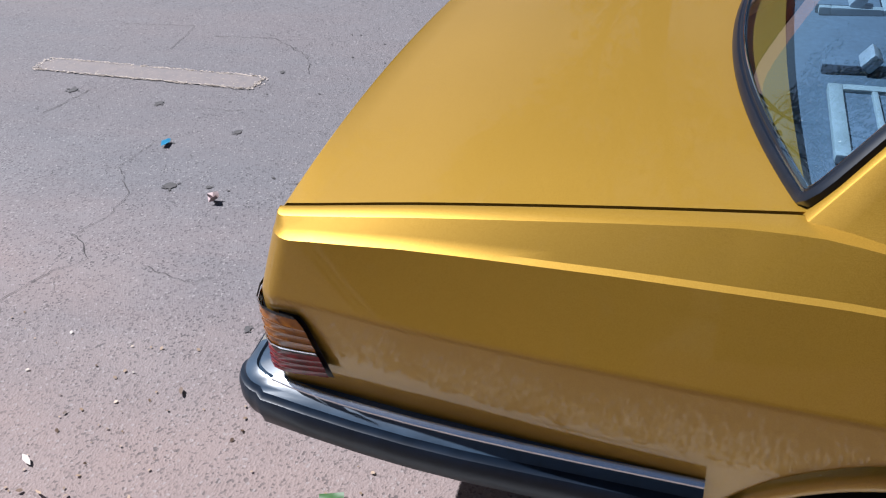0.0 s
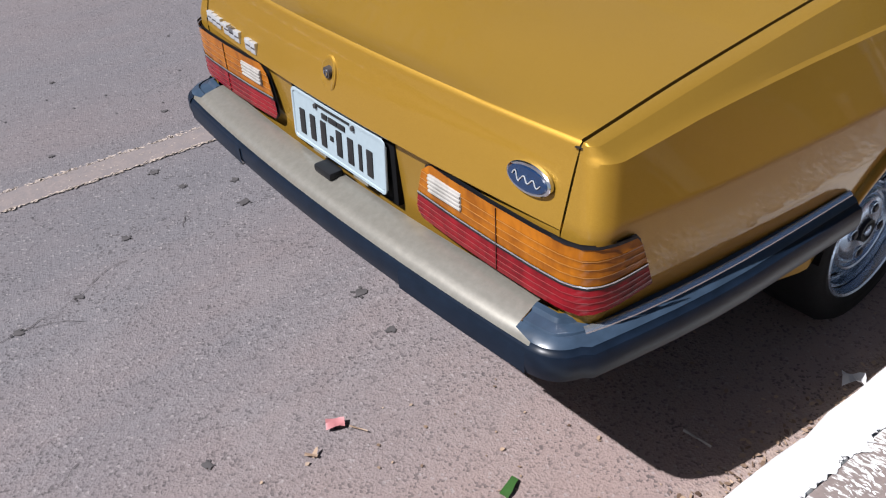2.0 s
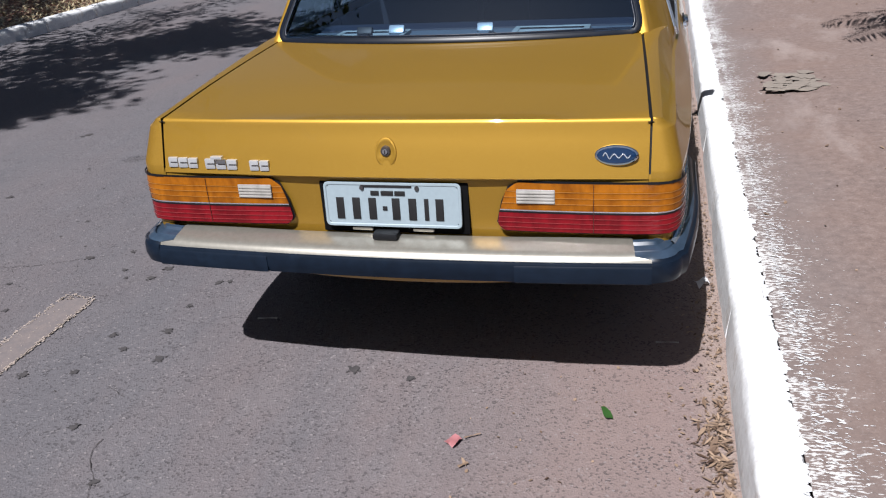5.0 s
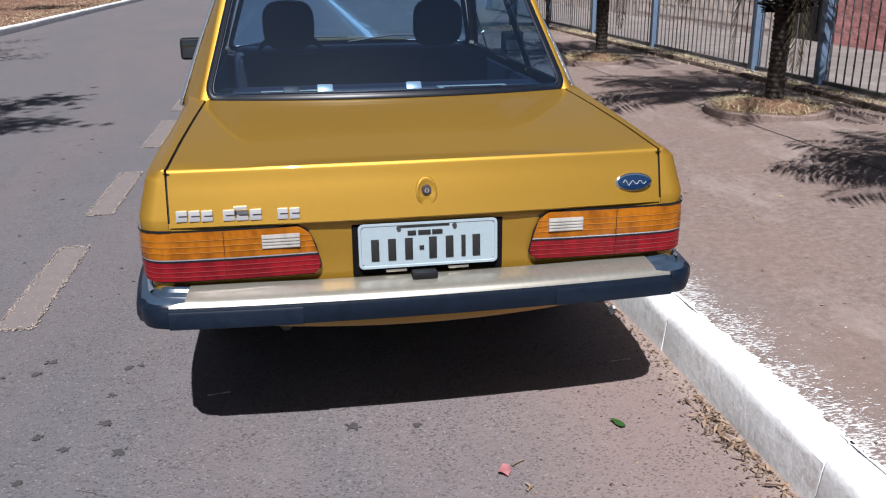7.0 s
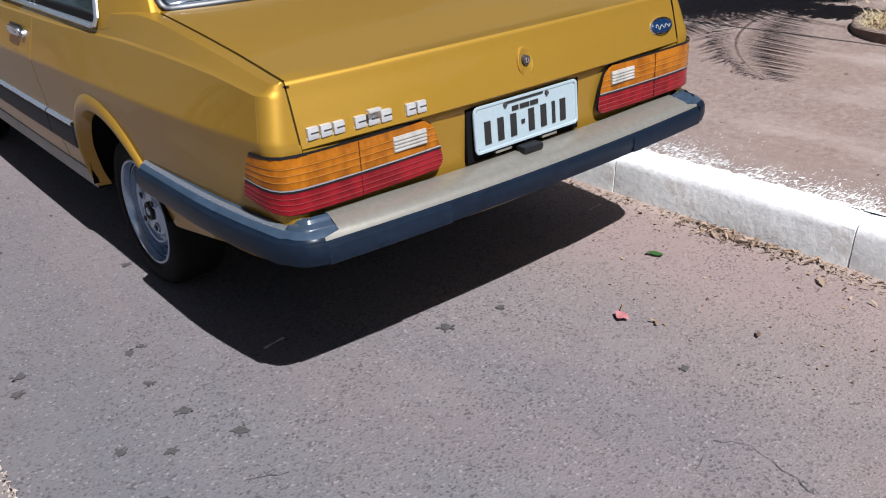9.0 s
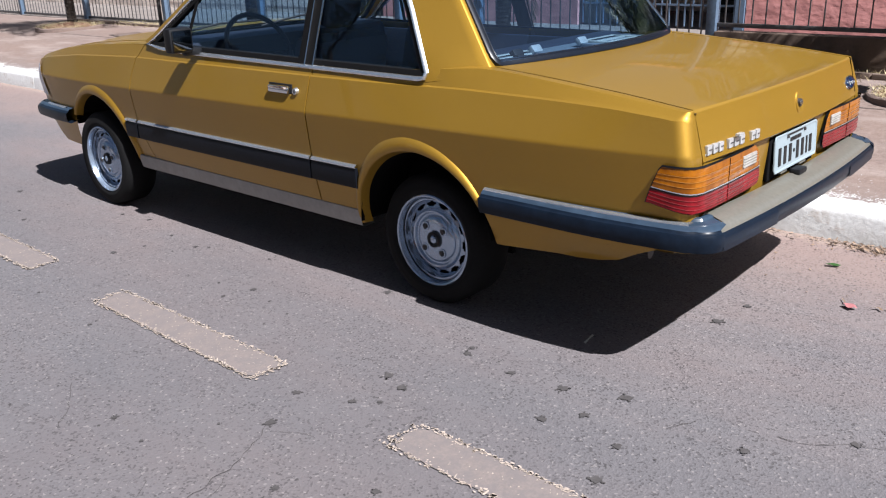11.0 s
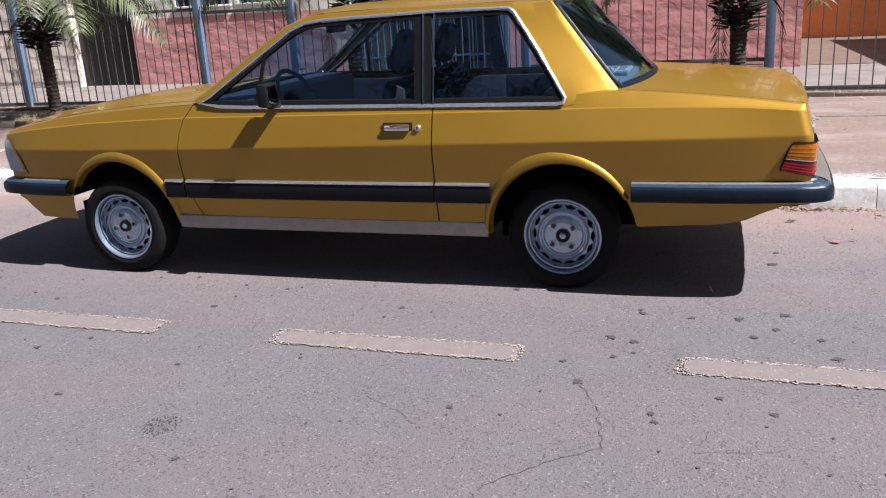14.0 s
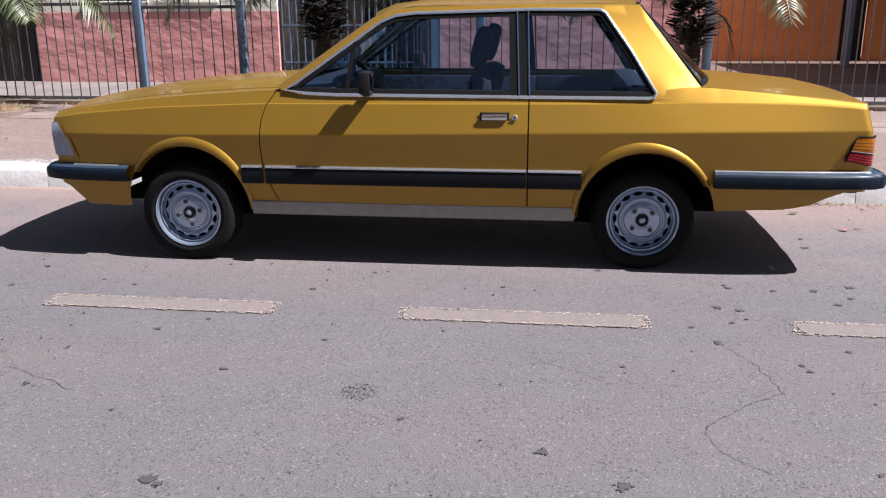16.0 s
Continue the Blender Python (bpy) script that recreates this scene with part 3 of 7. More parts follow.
def build_wheel(car, name, x, y, side, turn):
    hub = new(name)
    hub.parent = car
    hub.location = (x, y, HUB)
    hub.rotation_euler = (turn, 0, 0 if side > 0 else math.pi)
    prof_t = [(-0.085, 0.180), (-0.092, 0.200), (-0.096, 0.228), (-0.088, 0.250), (-0.068, 0.264), (0.068, 0.264), (0.088, 0.250), (0.096, 0.228), (0.094, 0.212), (0.0955, 0.209), (0.092, 0.200), (0.085, 0.180), (0.060, 0.170), (-0.060, 0.170)]
    def lathe(prof, seg=48):
        return [[(px, pr * math.cos(a), pr * math.sin(a)) for a in (2 * math.pi * k / seg for k in range(seg))] for px, pr in prof]
    sheet_part("tyre", lathe(prof_t + [prof_t[0]]), TYRE, hub, closed=True, sharp=50)
    rim = [(0.055, 0.172), (0.080, 0.184), (0.088, 0.187), (0.091, 0.183), (0.088, 0.177), (0.074, 0.173), (0.060, 0.171), (0.058, 0.166), (0.066, 0.164), (0.066, 0.160), (0.050, 0.158), (0.040, 0.156), (0.036, 0.150)]
    sheet_part("rim", lathe(rim, 64), SILVER, hub, "silver steel rim with oval vent slots", closed=True, sharp=30)
    # dished disc: oval vents in its outer ring, a raised ring, a domed middle
    per, slots = 8, 14
    seg = per * slots
    prof = [(0.038, 0.157), (0.042, 0.151), (0.046, 0.146), (0.049, 0.137), (0.051, 0.131), (0.053, 0.126), (0.062, 0.120), (0.066, 0.115), (0.064, 0.109), (0.054, 0.104), (0.053, 0.098), (0.060, 0.093), (0.066, 0.084), (0.069, 0.066), (0.070, 0.046), (0.066, 0.034), (0.066, 0.0)]
    vents = {1: (3, 4), 2: (1, 2, 3, 4, 5, 6), 3: (2, 3, 4, 5)}
    rows = lathe(prof, seg)
    bm = bmesh.new()
    vs = [[bm.verts.new(p) for p in row] for row in rows]
    for a in range(len(rows) - 1):
        for b in range(seg):
            if b % per in vents.get(a, ()):
                continue
            c = (b + 1) % seg
            try:
                bm.faces.new((vs[a][b], vs[a][c], vs[a + 1][c], vs[a + 1][b]))
            except ValueError:
                pass
    part("disc", bm, SILVER, hub, sharp=30)
    bm = bmesh.new()
    bmesh.ops.create_cone(bm, cap_ends=True, segments=32, radius1=0.158, radius2=0.158, depth=0.05, matrix=pose(0.000, 0, 0, 0, 90, 0))
    part("brake_drum", bm, DARK, hub)
    sheet_part("hub_ring", lathe([(0.064, 0.033), (0.076, 0.032), (0.077, 0.026), (0.070, 0.017), (0.064, 0.017)], 28), RUBBER, hub, "black rubber ring round the hub", closed=True)
    sheet_part("hub_cap", lathe([(0.064, 0.016), (0.076, 0.015), (0.079, 0.011), (0.080, 0.0)], 24), SILVER, hub, closed=True)
    for k in range(4):
        a = 2 * math.pi * k / 4 + 0.5
        # a pressed round seat with the nut in it
        m = pose(0.0, 0.064 * math.cos(a), 0.064 * math.sin(a))
        rows = [[tuple(m @ Vector((px, r * math.cos(q), r * math.sin(q)))) for q in (2 * math.pi * j / 14 for j in range(14))] for px, r in ((0.064, 0.020), (0.073, 0.018), (0.0735, 0.014), (0.069, 0.012))]
        sheet_part("nut_seat", rows, SILVER, hub, closed=True)
        bm = bmesh.new()
        bmesh.ops.create_cone(bm, cap_ends=True, segments=6, radius1=0.0105, radius2=0.0095, depth=0.018, matrix=m @ pose(0.069, 0, 0, 0, 90, 0))
        part("wheel_nut", bm, FENCE_DARK, hub)
    return hub


def gx(z):
    """Half width of the glasshouse at a height."""
    return 0.768 - (z - 0.90) * 0.33 - 0.10 * max(0, z - 0.90) ** 2


WINDOW = [(3.075, 0.930), (2.96, 0.912), (2.80, 0.906), (1.82, 0.900), (1.21, 0.898), (1.180, 0.903), (1.172, 0.925), (1.30, 1.130), (1.43, 1.310), (1.455, 1.325), (1.80, 1.327), (2.40, 1.312), (2.50, 1.300), (2.58, 1.268), (2.80, 1.115), (3.02, 0.960)]


def inset(poly, d):
    """A closed polygon in y and z, moved inwards."""
    n, out = len(poly), []
    for i in range(n):
        p, a, b = Vector(poly[i]), Vector(poly[i - 1]), Vector(poly[(i + 1) % n])
        e = ((p - a).normalized() + (b - p).normalized()).normalized()
        out.append(tuple(p + d * Vector((e.y, -e.x))))
    return out


def ring_rows(poly, offs):
    """Rows round a window outline: for each (inset, lift) one closed line on the glasshouse side."""
    cols = []
    for d, lift in offs:
        cols.append([(gx(z) + lift, y, z) for y, z in inset(poly, d)])
    return cols


def clip_y(poly, lo, hi):
    def cut(pts, y0, keep):
        out = []
        for i in range(len(pts)):
            p, q = pts[i], pts[(i + 1) % len(pts)]
            kp, kq = keep(p[0]), keep(q[0])
            if kp:
                out.append(p)
            if kp != kq:
                t = (y0 - p[0]) / (q[0] - p[0])
                out.append((y0, p[1] + t * (q[1] - p[1])))
        return out
    return cut(cut(poly, lo, lambda y: y >= lo), hi, lambda y: y <= hi)


def pane(name, poly, lift, mat, car, side, label=""):
    bm = bmesh.new()
    vs = [bm.verts.new((side * (gx(z) + lift), y, z)) for y, z in poly]
    bm.faces.new(vs)
    if mat is not GLASS:
        vi = [bm.verts.new((side * (gx(z) + lift - 0.004), y, z)) for y, z in poly]
        bm.faces.new(vi)
        for i in range(len(vs)):
            j = (i + 1) % len(vs)
            bm.faces.new((vs[i], vs[j], vi[j], vi[i]))
    bmesh.ops.triangulate(bm, faces=[f for f in bm.faces if len(f.verts) > 4])
    return part(name, bm, mat, car, label)


def build_side_glass(car, side):
    sgn = -1 if inset(WINDOW, 0.02)[3][1] < WINDOW[3][1] else 1
    d = 0.02 * sgn
    rows = ring_rows(WINDOW, [(-0.42 * d, 0.003), (-0.34 * d, 0.009), (-0.02 * d, 0.014), (0.34 * d, 0.012), (0.50 * d, 0.004)])
    sheet_part("window_trim", [[(side * x, y, z) for x, y, z in r] for r in rows], SATIN, car, "bright chrome window trim", closed=True, sharp=35)
    rows = ring_rows(WINDOW, [(0.6 * d, 0.006), (1.5 * d, 0.004), (1.6 * d, -0.022)])
    sheet_part("window_seal", [[(side * x, y, z) for x, y, z in r] for r in rows], SEAL, car, closed=True, sharp=35)
    hole = inset(WINDOW, 1.4 * d)
    pane("door_glass", clip_y(hole, 1.885, 9), -0.008, GLASS, car, side).visible_shadow = False
    pane("quarter_glass", clip_y(hole, 0, 1.845), -0.008, GLASS, car, side).visible_shadow = False
    bar = [(1.800, 0.902), (1.895, 0.902), (1.915, 1.322), (1.835, 1.322)]
    pane("centre_pillar", bar, 0.006, SEAL, car, side)
    pane("vent_bar", [(2.735, 0.908), (2.757, 0.908), (2.722, 1.165), (2.700, 1.185)], 0.002, SEAL, car, side)
    for y0, y1 in ((1.845, 1.868), (1.793, 1.812)):
        rail = [(y0, 0.905), (y0 + 0.007, 0.905), (y1 + 0.007, 1.318), (y1, 1.318)]
        pane("pillar_trim", rail, 0.011, CHROME, car, side)
    # painted rear pillar, roof rail and front pillar round the glass
    pts_w = [(1.172, 0.92), (1.235, 1.03), (1.30, 1.13), (1.365, 1.22), (1.43, 1.31), (1.45, 1.335)]
    rows = []
    for k, (y, z) in enumerate(pts_w):
        t = k / (len(pts_w) - 1)
        a = (gx(z) + 0.002, y + 0.008, z)
        b = (0.682 + t * (0.584 - 0.682), 0.948 + t * (1.262 - 0.948), 0.947 + t * (1.345 - 0.947))
        row = []
        for s in np.linspace(0, 1, 7):
            x = a[0] + (b[0] - a[0]) * s + 0.003 * math.sin(math.pi * s)
            row.append((side * x, a[1] + (b[1] - a[1]) * s, a[2] + (b[2] - a[2]) * s))
        row.append((side * (b[0] - 0.003), b[1] - 0.002, b[2] + 0.001))
        row.append((side * (b[0] - 0.018), b[1] - 0.004, b[2] + 0.001))
        row.append((side * (b[0] - 0.036), b[1] - 0.008, b[2] - 0.010))
        rows.append(row)
    # the pillar's foot eases out on to the quarter
    foot = []
    for k, p in enumerate(rows[0]):
        w = min(1, k / 6)
        z = p[2] + (z_low(p[1]) + 0.012 - p[2]) * (1 - w) - 0.004 * w
        foot.append((side * (side_x(p[1], z) + 0.0012) * (1 - w ** 3) + p[0] * w ** 3, p[1], z))
    # dark lining on the inside of the pillar
    sheet_part("pillar_lining", [[(p[0] - side * 0.022, p[1] + 0.004, p[2] - 0.006) for p in r[:8]] for r in rows], VINYL, car, sharp=40)
    # the pillar's head turns in under the roof's edge
    for f, up in ((0.45, 0.75), (1.0, 1.0)):
        rows.append([(p[0] + f * (side * 0.570 - p[0]), p[1], p[2] + up * (roof_edge(p[1]) + 0.0005 - p[2])) for p in rows[5]])
    sheet_part("rear_pillar", [foot] + rows, PAINT, car, sharp=34)
    rows = []
    for y, z in [(1.44, 1.326), (1.80, 1.329), (2.40, 1.314), (2.50, 1.303), (2.58, 1.270), (2.80, 1.117), (3.02, 0.962), (3.085, 0.926)]:
        ox = gx(z) + 0.004
        if z > 1.28:
            inner = (0.570, y + (0.03 if y > 2.45 else 0), roof_edge(y) + 0.0005 if y < 2.42 else z + 0.026)
            mid = (ox - 0.014, y, z + 0.024)
        else:
            inner = (ox - 0.035, y + 0.045, z + 0.020)
            mid = (ox - 0.006, y + 0.024, z + 0.016)
        rows.append([(side * ox, y, z), (side * mid[0], mid[1], mid[2]), (side * inner[0], inner[1], inner[2])])
    sheet_part("roof_rail", rows, PAINT, car, sharp=40)


def roof_edge(y):
    return interp(y, [(1.25, 1.343), (1.29, 1.349), (1.45, 1.354), (2.25, 1.350), (2.42, 1.345), (2.52, 1.326), (2.615, 1.288)])


def build_roof(car):
    rows = [[(0.578 * k / 8, 1.262 - 0.035 * (1 - k * k / 64), 1.330) for k in range(-8, 9)]]
    for y in [1.256, 1.266, 1.285, 1.33, 1.45, 1.7, 2.0, 2.25, 2.42, 2.52, 2.58, 2.615]:
        row = []
        for k in range(-8, 9):
            u = k / 8
            edge = roof_edge(y)
            crown = 0.036 * (1 - abs(u) ** 2.4) * interp(y, [(1.25, 0.40), (1.285, 0.62), (1.45, 1.0)])
            yy = y + (-0.035 * interp(y, [(1.28, 1), (1.45, 0)]) if y < 1.45 else 0.065 if y > 2.5 else 0) * (1 - u * u)
            row.append((0.578 * u, yy, edge + crown))
        rows.append(row)
    sheet_part("roof", rows, PAINT, car, sharp=40)


def build_screen(car, name, low, high, half_low, half_high, bow_low, bow_high, bulge, label, dip=0.0, corner=0.035, foot=1.0):
    """Front or rear screen with rounded corners: low and high are (y, z) at the middle; foot widens the lower seal."""
    rows, n = [], 14
    ts = [0, 0.008, 0.03, 0.065, 0.11, 0.2, 0.35, 0.5, 0.65, 0.8, 0.89, 0.935, 0.97, 0.992, 1.0]
    for t in ts:
        near = max(0.0, 1 - min(t, 1 - t) / 0.11)
        pinch = corner * (1 - math.sqrt(max(0.0, 1 - near * near)))
        row = []
        for j in range(-n, n + 1):
            u = j / n
            w = half_low + (half_high - half_low) * t - pinch
            y = low[0] + (high[0] - low[0]) * t + (bow_low + (bow_high - bow_low) * t) * u * u
            z = low[1] + (high[1] - low[1]) * t + bulge * math.sin(math.pi * t) * 0.5 * (1 - u * u) - dip * (1 - t) * u * u
            row.append((w * u, y, z))
        rows.append(row)
    glass = sheet_part(name, rows, SCREEN_GLASS, car, label, sharp=60)
    glass.visible_shadow = False
    edge = [Vector(p) for p in [r[0] for r in rows] + rows[-1][1:] + [r[-1] for r in rows[-2::-1]] + rows[0][-2:0:-1]]
    wide = [0.42 if i < len(ts) or len(ts) + 2 * n <= i < 2 * len(ts) + 2 * n - 1 else 0.8 if i < len(ts) + 2 * n else foot for i in range(len(edge))]
    wide = [sum(wide[(i + d) % len(wide)] for d in range(-2, 3)) / 5 for i in range(len(wide))]
    mid = sum(edge, Vector()) / len(edge)
    nrm = (Vector(rows[-1][n]) - Vector(rows[0][n])).cross(Vector((1, 0, 0))).normalized()
    if nrm.z < 0:
        nrm = -nrm
    inward = []
    for i, p in enumerate(edge):
        d = nrm.cross((edge[(i + 1) % len(edge)] - edge[i - 1]).normalized()).normalized()
        inward.append(d if d.dot(mid - p) > 0 else -d)
    def loop(d, lift):
        return [tuple(p + e * (d * w if d > 0 else d) + nrm * lift) for p, e, w in zip(edge, inward, wide)]
    sheet_part(name + "_seal", [loop(-0.012, -0.012), loop(-0.012, 0.001), loop(-0.006, 0.005), loop(0.006, 0.006), loop(0.011, 0.0035), loop(0.014, 0.0035), loop(0.020, 0.006), loop(0.030, 0.004), loop(0.033, -0.002)], SCREEN_SEAL, glass, closed=True, sharp=40)
    sheet_part(name + "_trim", [loop(0.0305, 0.003), loop(0.0305, 0.0055), loop(0.0335, 0.0055), loop(0.0335, 0.002)], CHROME, glass, "thin bright screen trim", closed=True, sharp=40)
    return glass


def build_boot_lid(car):
    rows = []
    n = 14
    def rear_y(u):
        return 0.152 - 0.036 * (1 - u * u)
    for k in range(n + 1):
        t = k / n
        row = []
        for j in range(-10, 11):
            u = j / 10
            y = rear_y(u) + 0.012 + t * (0.952 - 0.012 - rear_y(u)) - 0.06 * t * (1 - u * u) * 0.5
            row.append(((gap_x(y) - 0.0085) * u, y, gap_z(y) + 0.016 * (1 - abs(u) ** 2.2) * (0.35 + 0.65 * min(1, t * 3)) * (1 - 0.5 * max(0, t - 0.6) / 0.4)))
        rows.append(row)
    face = []
    for dz, dy in ((0.001, 0.006), (-0.003, 0.002), (-0.008, 0.0), (-0.016, -0.0012), (-0.05, -0.012), (-0.10, -0.025), (-0.150, -0.038), (-0.154, -0.035), (-0.156, -0.024)):
        row = []
        for j in range(-10, 11):
            u = j / 10
            row.append((0.7005 * u, rear_y(u) + dy + 0.004, 0.8745 + dz + 0.006 * (1 - abs(u) ** 2.2)))
        face.append(row)
    allrows = face[::-1] + rows
    allrows = [[(row[0][0], row[0][1], row[0][2] - 0.03)] + row + [(row[-1][0], row[-1][1], row[-1][2] - 0.03)] for row in allrows]
    lid = sheet_part("boot_lid", allrows, PAINT, car, "gold boot lid with lock, oval badge and chrome lettering", sharp=40)
    # Black strips just under the lid gap stand in for its shade.
    for s in (-1, 1):
        ys = np.linspace(0.15, 0.955, 12)
        sheet_part("lid_seal", [[(s * (gap_x(y) - 0.012), y, gap_z(y) - 0.009) for y in ys], [(s * (gap_x(y) + 0.004), y, gap_z(y) - 0.007) for y in ys]], RUBBER, lid)
        zs = np.linspace(0.722, 0.868, 5)
        sheet_part("lid_seal", [[(s * 0.697, yr(z) + 0.013, z) for z in zs], [(s * 0.712, yr(z) + 0.013, z) for z in zs]], RUBBER, lid)
    # lock in its dished cup, on the leaning face
    def face_y(z):
        return 0.120 + interp(z - 0.8805, [(-0.10, -0.025), (-0.05, -0.012), (-0.016, -0.0012)])
    seg = 28
    prof = [(0.036, 0.001), (0.034, -0.0035), (0.030, -0.0045), (0.026, -0.003), (0.018, -0.0012), (0.012, -0.001)]
    rows = []
    for r, d in prof:
        ring = []
        for k in range(seg):
            z = 0.796 + r * math.sin(2 * math.pi * k / seg) * 1.2
            ring.append((r * 0.86 * math.cos(2 * math.pi * k / seg), face_y(z) + d, z))
        rows.append(ring)
    sheet_part("lock_cup", rows, PAINT, lid, closed=True)
    ly = face_y(0.802)
    bm = bmesh.new()
    bmesh.ops.create_cone(bm, cap_ends=True, segments=20, radius1=0.0145, radius2=0.013, depth=0.012, matrix=pose(0, ly - 0.003, 0.802, 90, 0, 0))
    part("lock", bm, FENCE_DARK, lid)
    bm = bmesh.new()
    bmesh.ops.create_cone(bm, cap_ends=True, segments=16, radius1=0.0075, radius2=0.007, depth=0.004, matrix=pose(0, ly - 0.010, 0.802, 90, 0, 0))
    part("lock_barrel", bm, CHROME, lid)
    bm = bmesh.new()
    box(bm, -0.0015, 0.0015, ly - 0.0128, ly - 0.010, 0.797, 0.807)
    part("keyhole", bm, INK, lid)
    # oval badge
    def oval(rx, rz, y, depth, name, mat, under):
        lean = 0.26
        rows = []
        for sc, yy in ((1.0, 0.004), (1.0, -depth * 0.6), (0.94, -depth), (0.0, -depth - 0.001)):
            rows.append([(0.618 + sc * rx * math.cos(a), y + yy + lean * sc * rz * math.sin(a), 0.788 + sc * rz * math.sin(a)) for a in (2 * math.pi * k / 40 for k in range(40))])
        return sheet_part(name, rows, mat, under, closed=True)
    yb = rear_y(0.618 / 0.70) + 0.004 - 0.0245
    oval(0.056, 0.026, yb, 0.005, "badge_rim", CHROME, lid)
    oval(0.050, 0.0205, yb - 0.0025, 0.005, "badge", BADGE_BLUE, lid)
    wave = [(0.584 + 0.0029 * k, yb - 0.0095 + 0.26 * 0.005 * math.sin(k * 0.8), 0.788 + 0.005 * math.sin(k * 0.8) * (1 if k > 6 else 1.7)) for k in range(25)]
    tube_part("badge_mark", wave, 0.0013, LETTER, lid, seg=6)
    # chrome lettering as plain blocks
    def glyphs(x, w, n, tall=0.030):
        for k in range(n):
            a = x + k * w
            yy = rear_y((a) / 0.70) + 0.004 - 0.032
            bm = bmesh.new()
            box(bm, a, a + w * 0.88, yy - 0.008, yy + 0.004, 0.741, 0.741 + tall, 0.0025)
            part("letter_block", bm, LETTER, lid)
            bm = bmesh.new()
            box(bm, a + w * 0.22, a + w * 0.86, yy - 0.0086, yy - 0.006, 0.741 + tall * 0.46, 0.741 + tall * 0.58)
            part("letter_gap", bm, FENCE_DARK, lid)
            bm = bmesh.new()
            box(bm, a - 0.002, a + w * 0.98, yy - 0.002, yy + 0.006, 0.737, 0.746, 0.001)
            part("letter_base", bm, LETTER, lid)
    glyphs(-0.683, 0.034, 3)
    glyphs(-0.558, 0.036, 3)
    glyphs(-0.412, 0.032, 2)
    bm = bmesh.new()
    box(bm, -0.528, -0.492, 0.085, 0.100, 0.776, 0.784, 0.0015)
    part("letter_block", bm, LETTER, lid)
    return lid


LAMP_PATH = [(0.305, 0.104), (0.42, 0.0995), (0.55, 0.0985), (0.66, 0.101), (0.725, 0.106), (0.757, 0.116), (0.776, 0.134), (0.7865, 0.160), (0.792, 0.190), (0.796, 0.225), (0.799, 0.262)]


def lamp_rows(zs, x_in, y_end, lift=0.0, ribs=()):
    """A lens strip that wraps the corner: x_in and y_end give its ends at a height; ribs: heights of fine ridges."""
    rows = []
    for z in zs:
        rib = 0.0007 if any(abs(z - r) < 0.0012 for r in ribs) else 0.0
        pts = []
        xi, ye = x_in(z), y_end(z)
        pts.append((xi, 0.104 - lift - rib))
        for (x, y), (xn, yn) in zip(LAMP_PATH, LAMP_PATH[1:]):
            d = Vector((yn - y, -(xn - x), 0)).normalized()
            if x > xi + 0.004 and y < ye - 0.004:
                pts.append((x + d.x * (lift + rib), y + d.y * (lift + rib)))
        pts.append((interp(ye, [(p[1], p[0]) for p in LAMP_PATH[5:]]) + lift + rib, ye))
        rows.append([(x, y, z) for x, y in pts])
    n = min(len(r) for r in rows)
    out = []
    for r in rows:
        s = np.linspace(0, 1, 25)
        cum = [0]
        for p, q in zip(r, r[1:]):
            cum.append(cum[-1] + (Vector(q) - Vector(p)).length)
        line = [tuple(float(np.interp(v * cum[-1], cum, [p[k] for p in r])) for k in range(3)) for v in s]
        # the lens rises a little along the side
        out.append([(x, y, z + (0.004 + 0.17 * (0.72 - z)) * min(1, max(0, (y - 0.112) / 0.13))) for x, y, z in line])
    return out


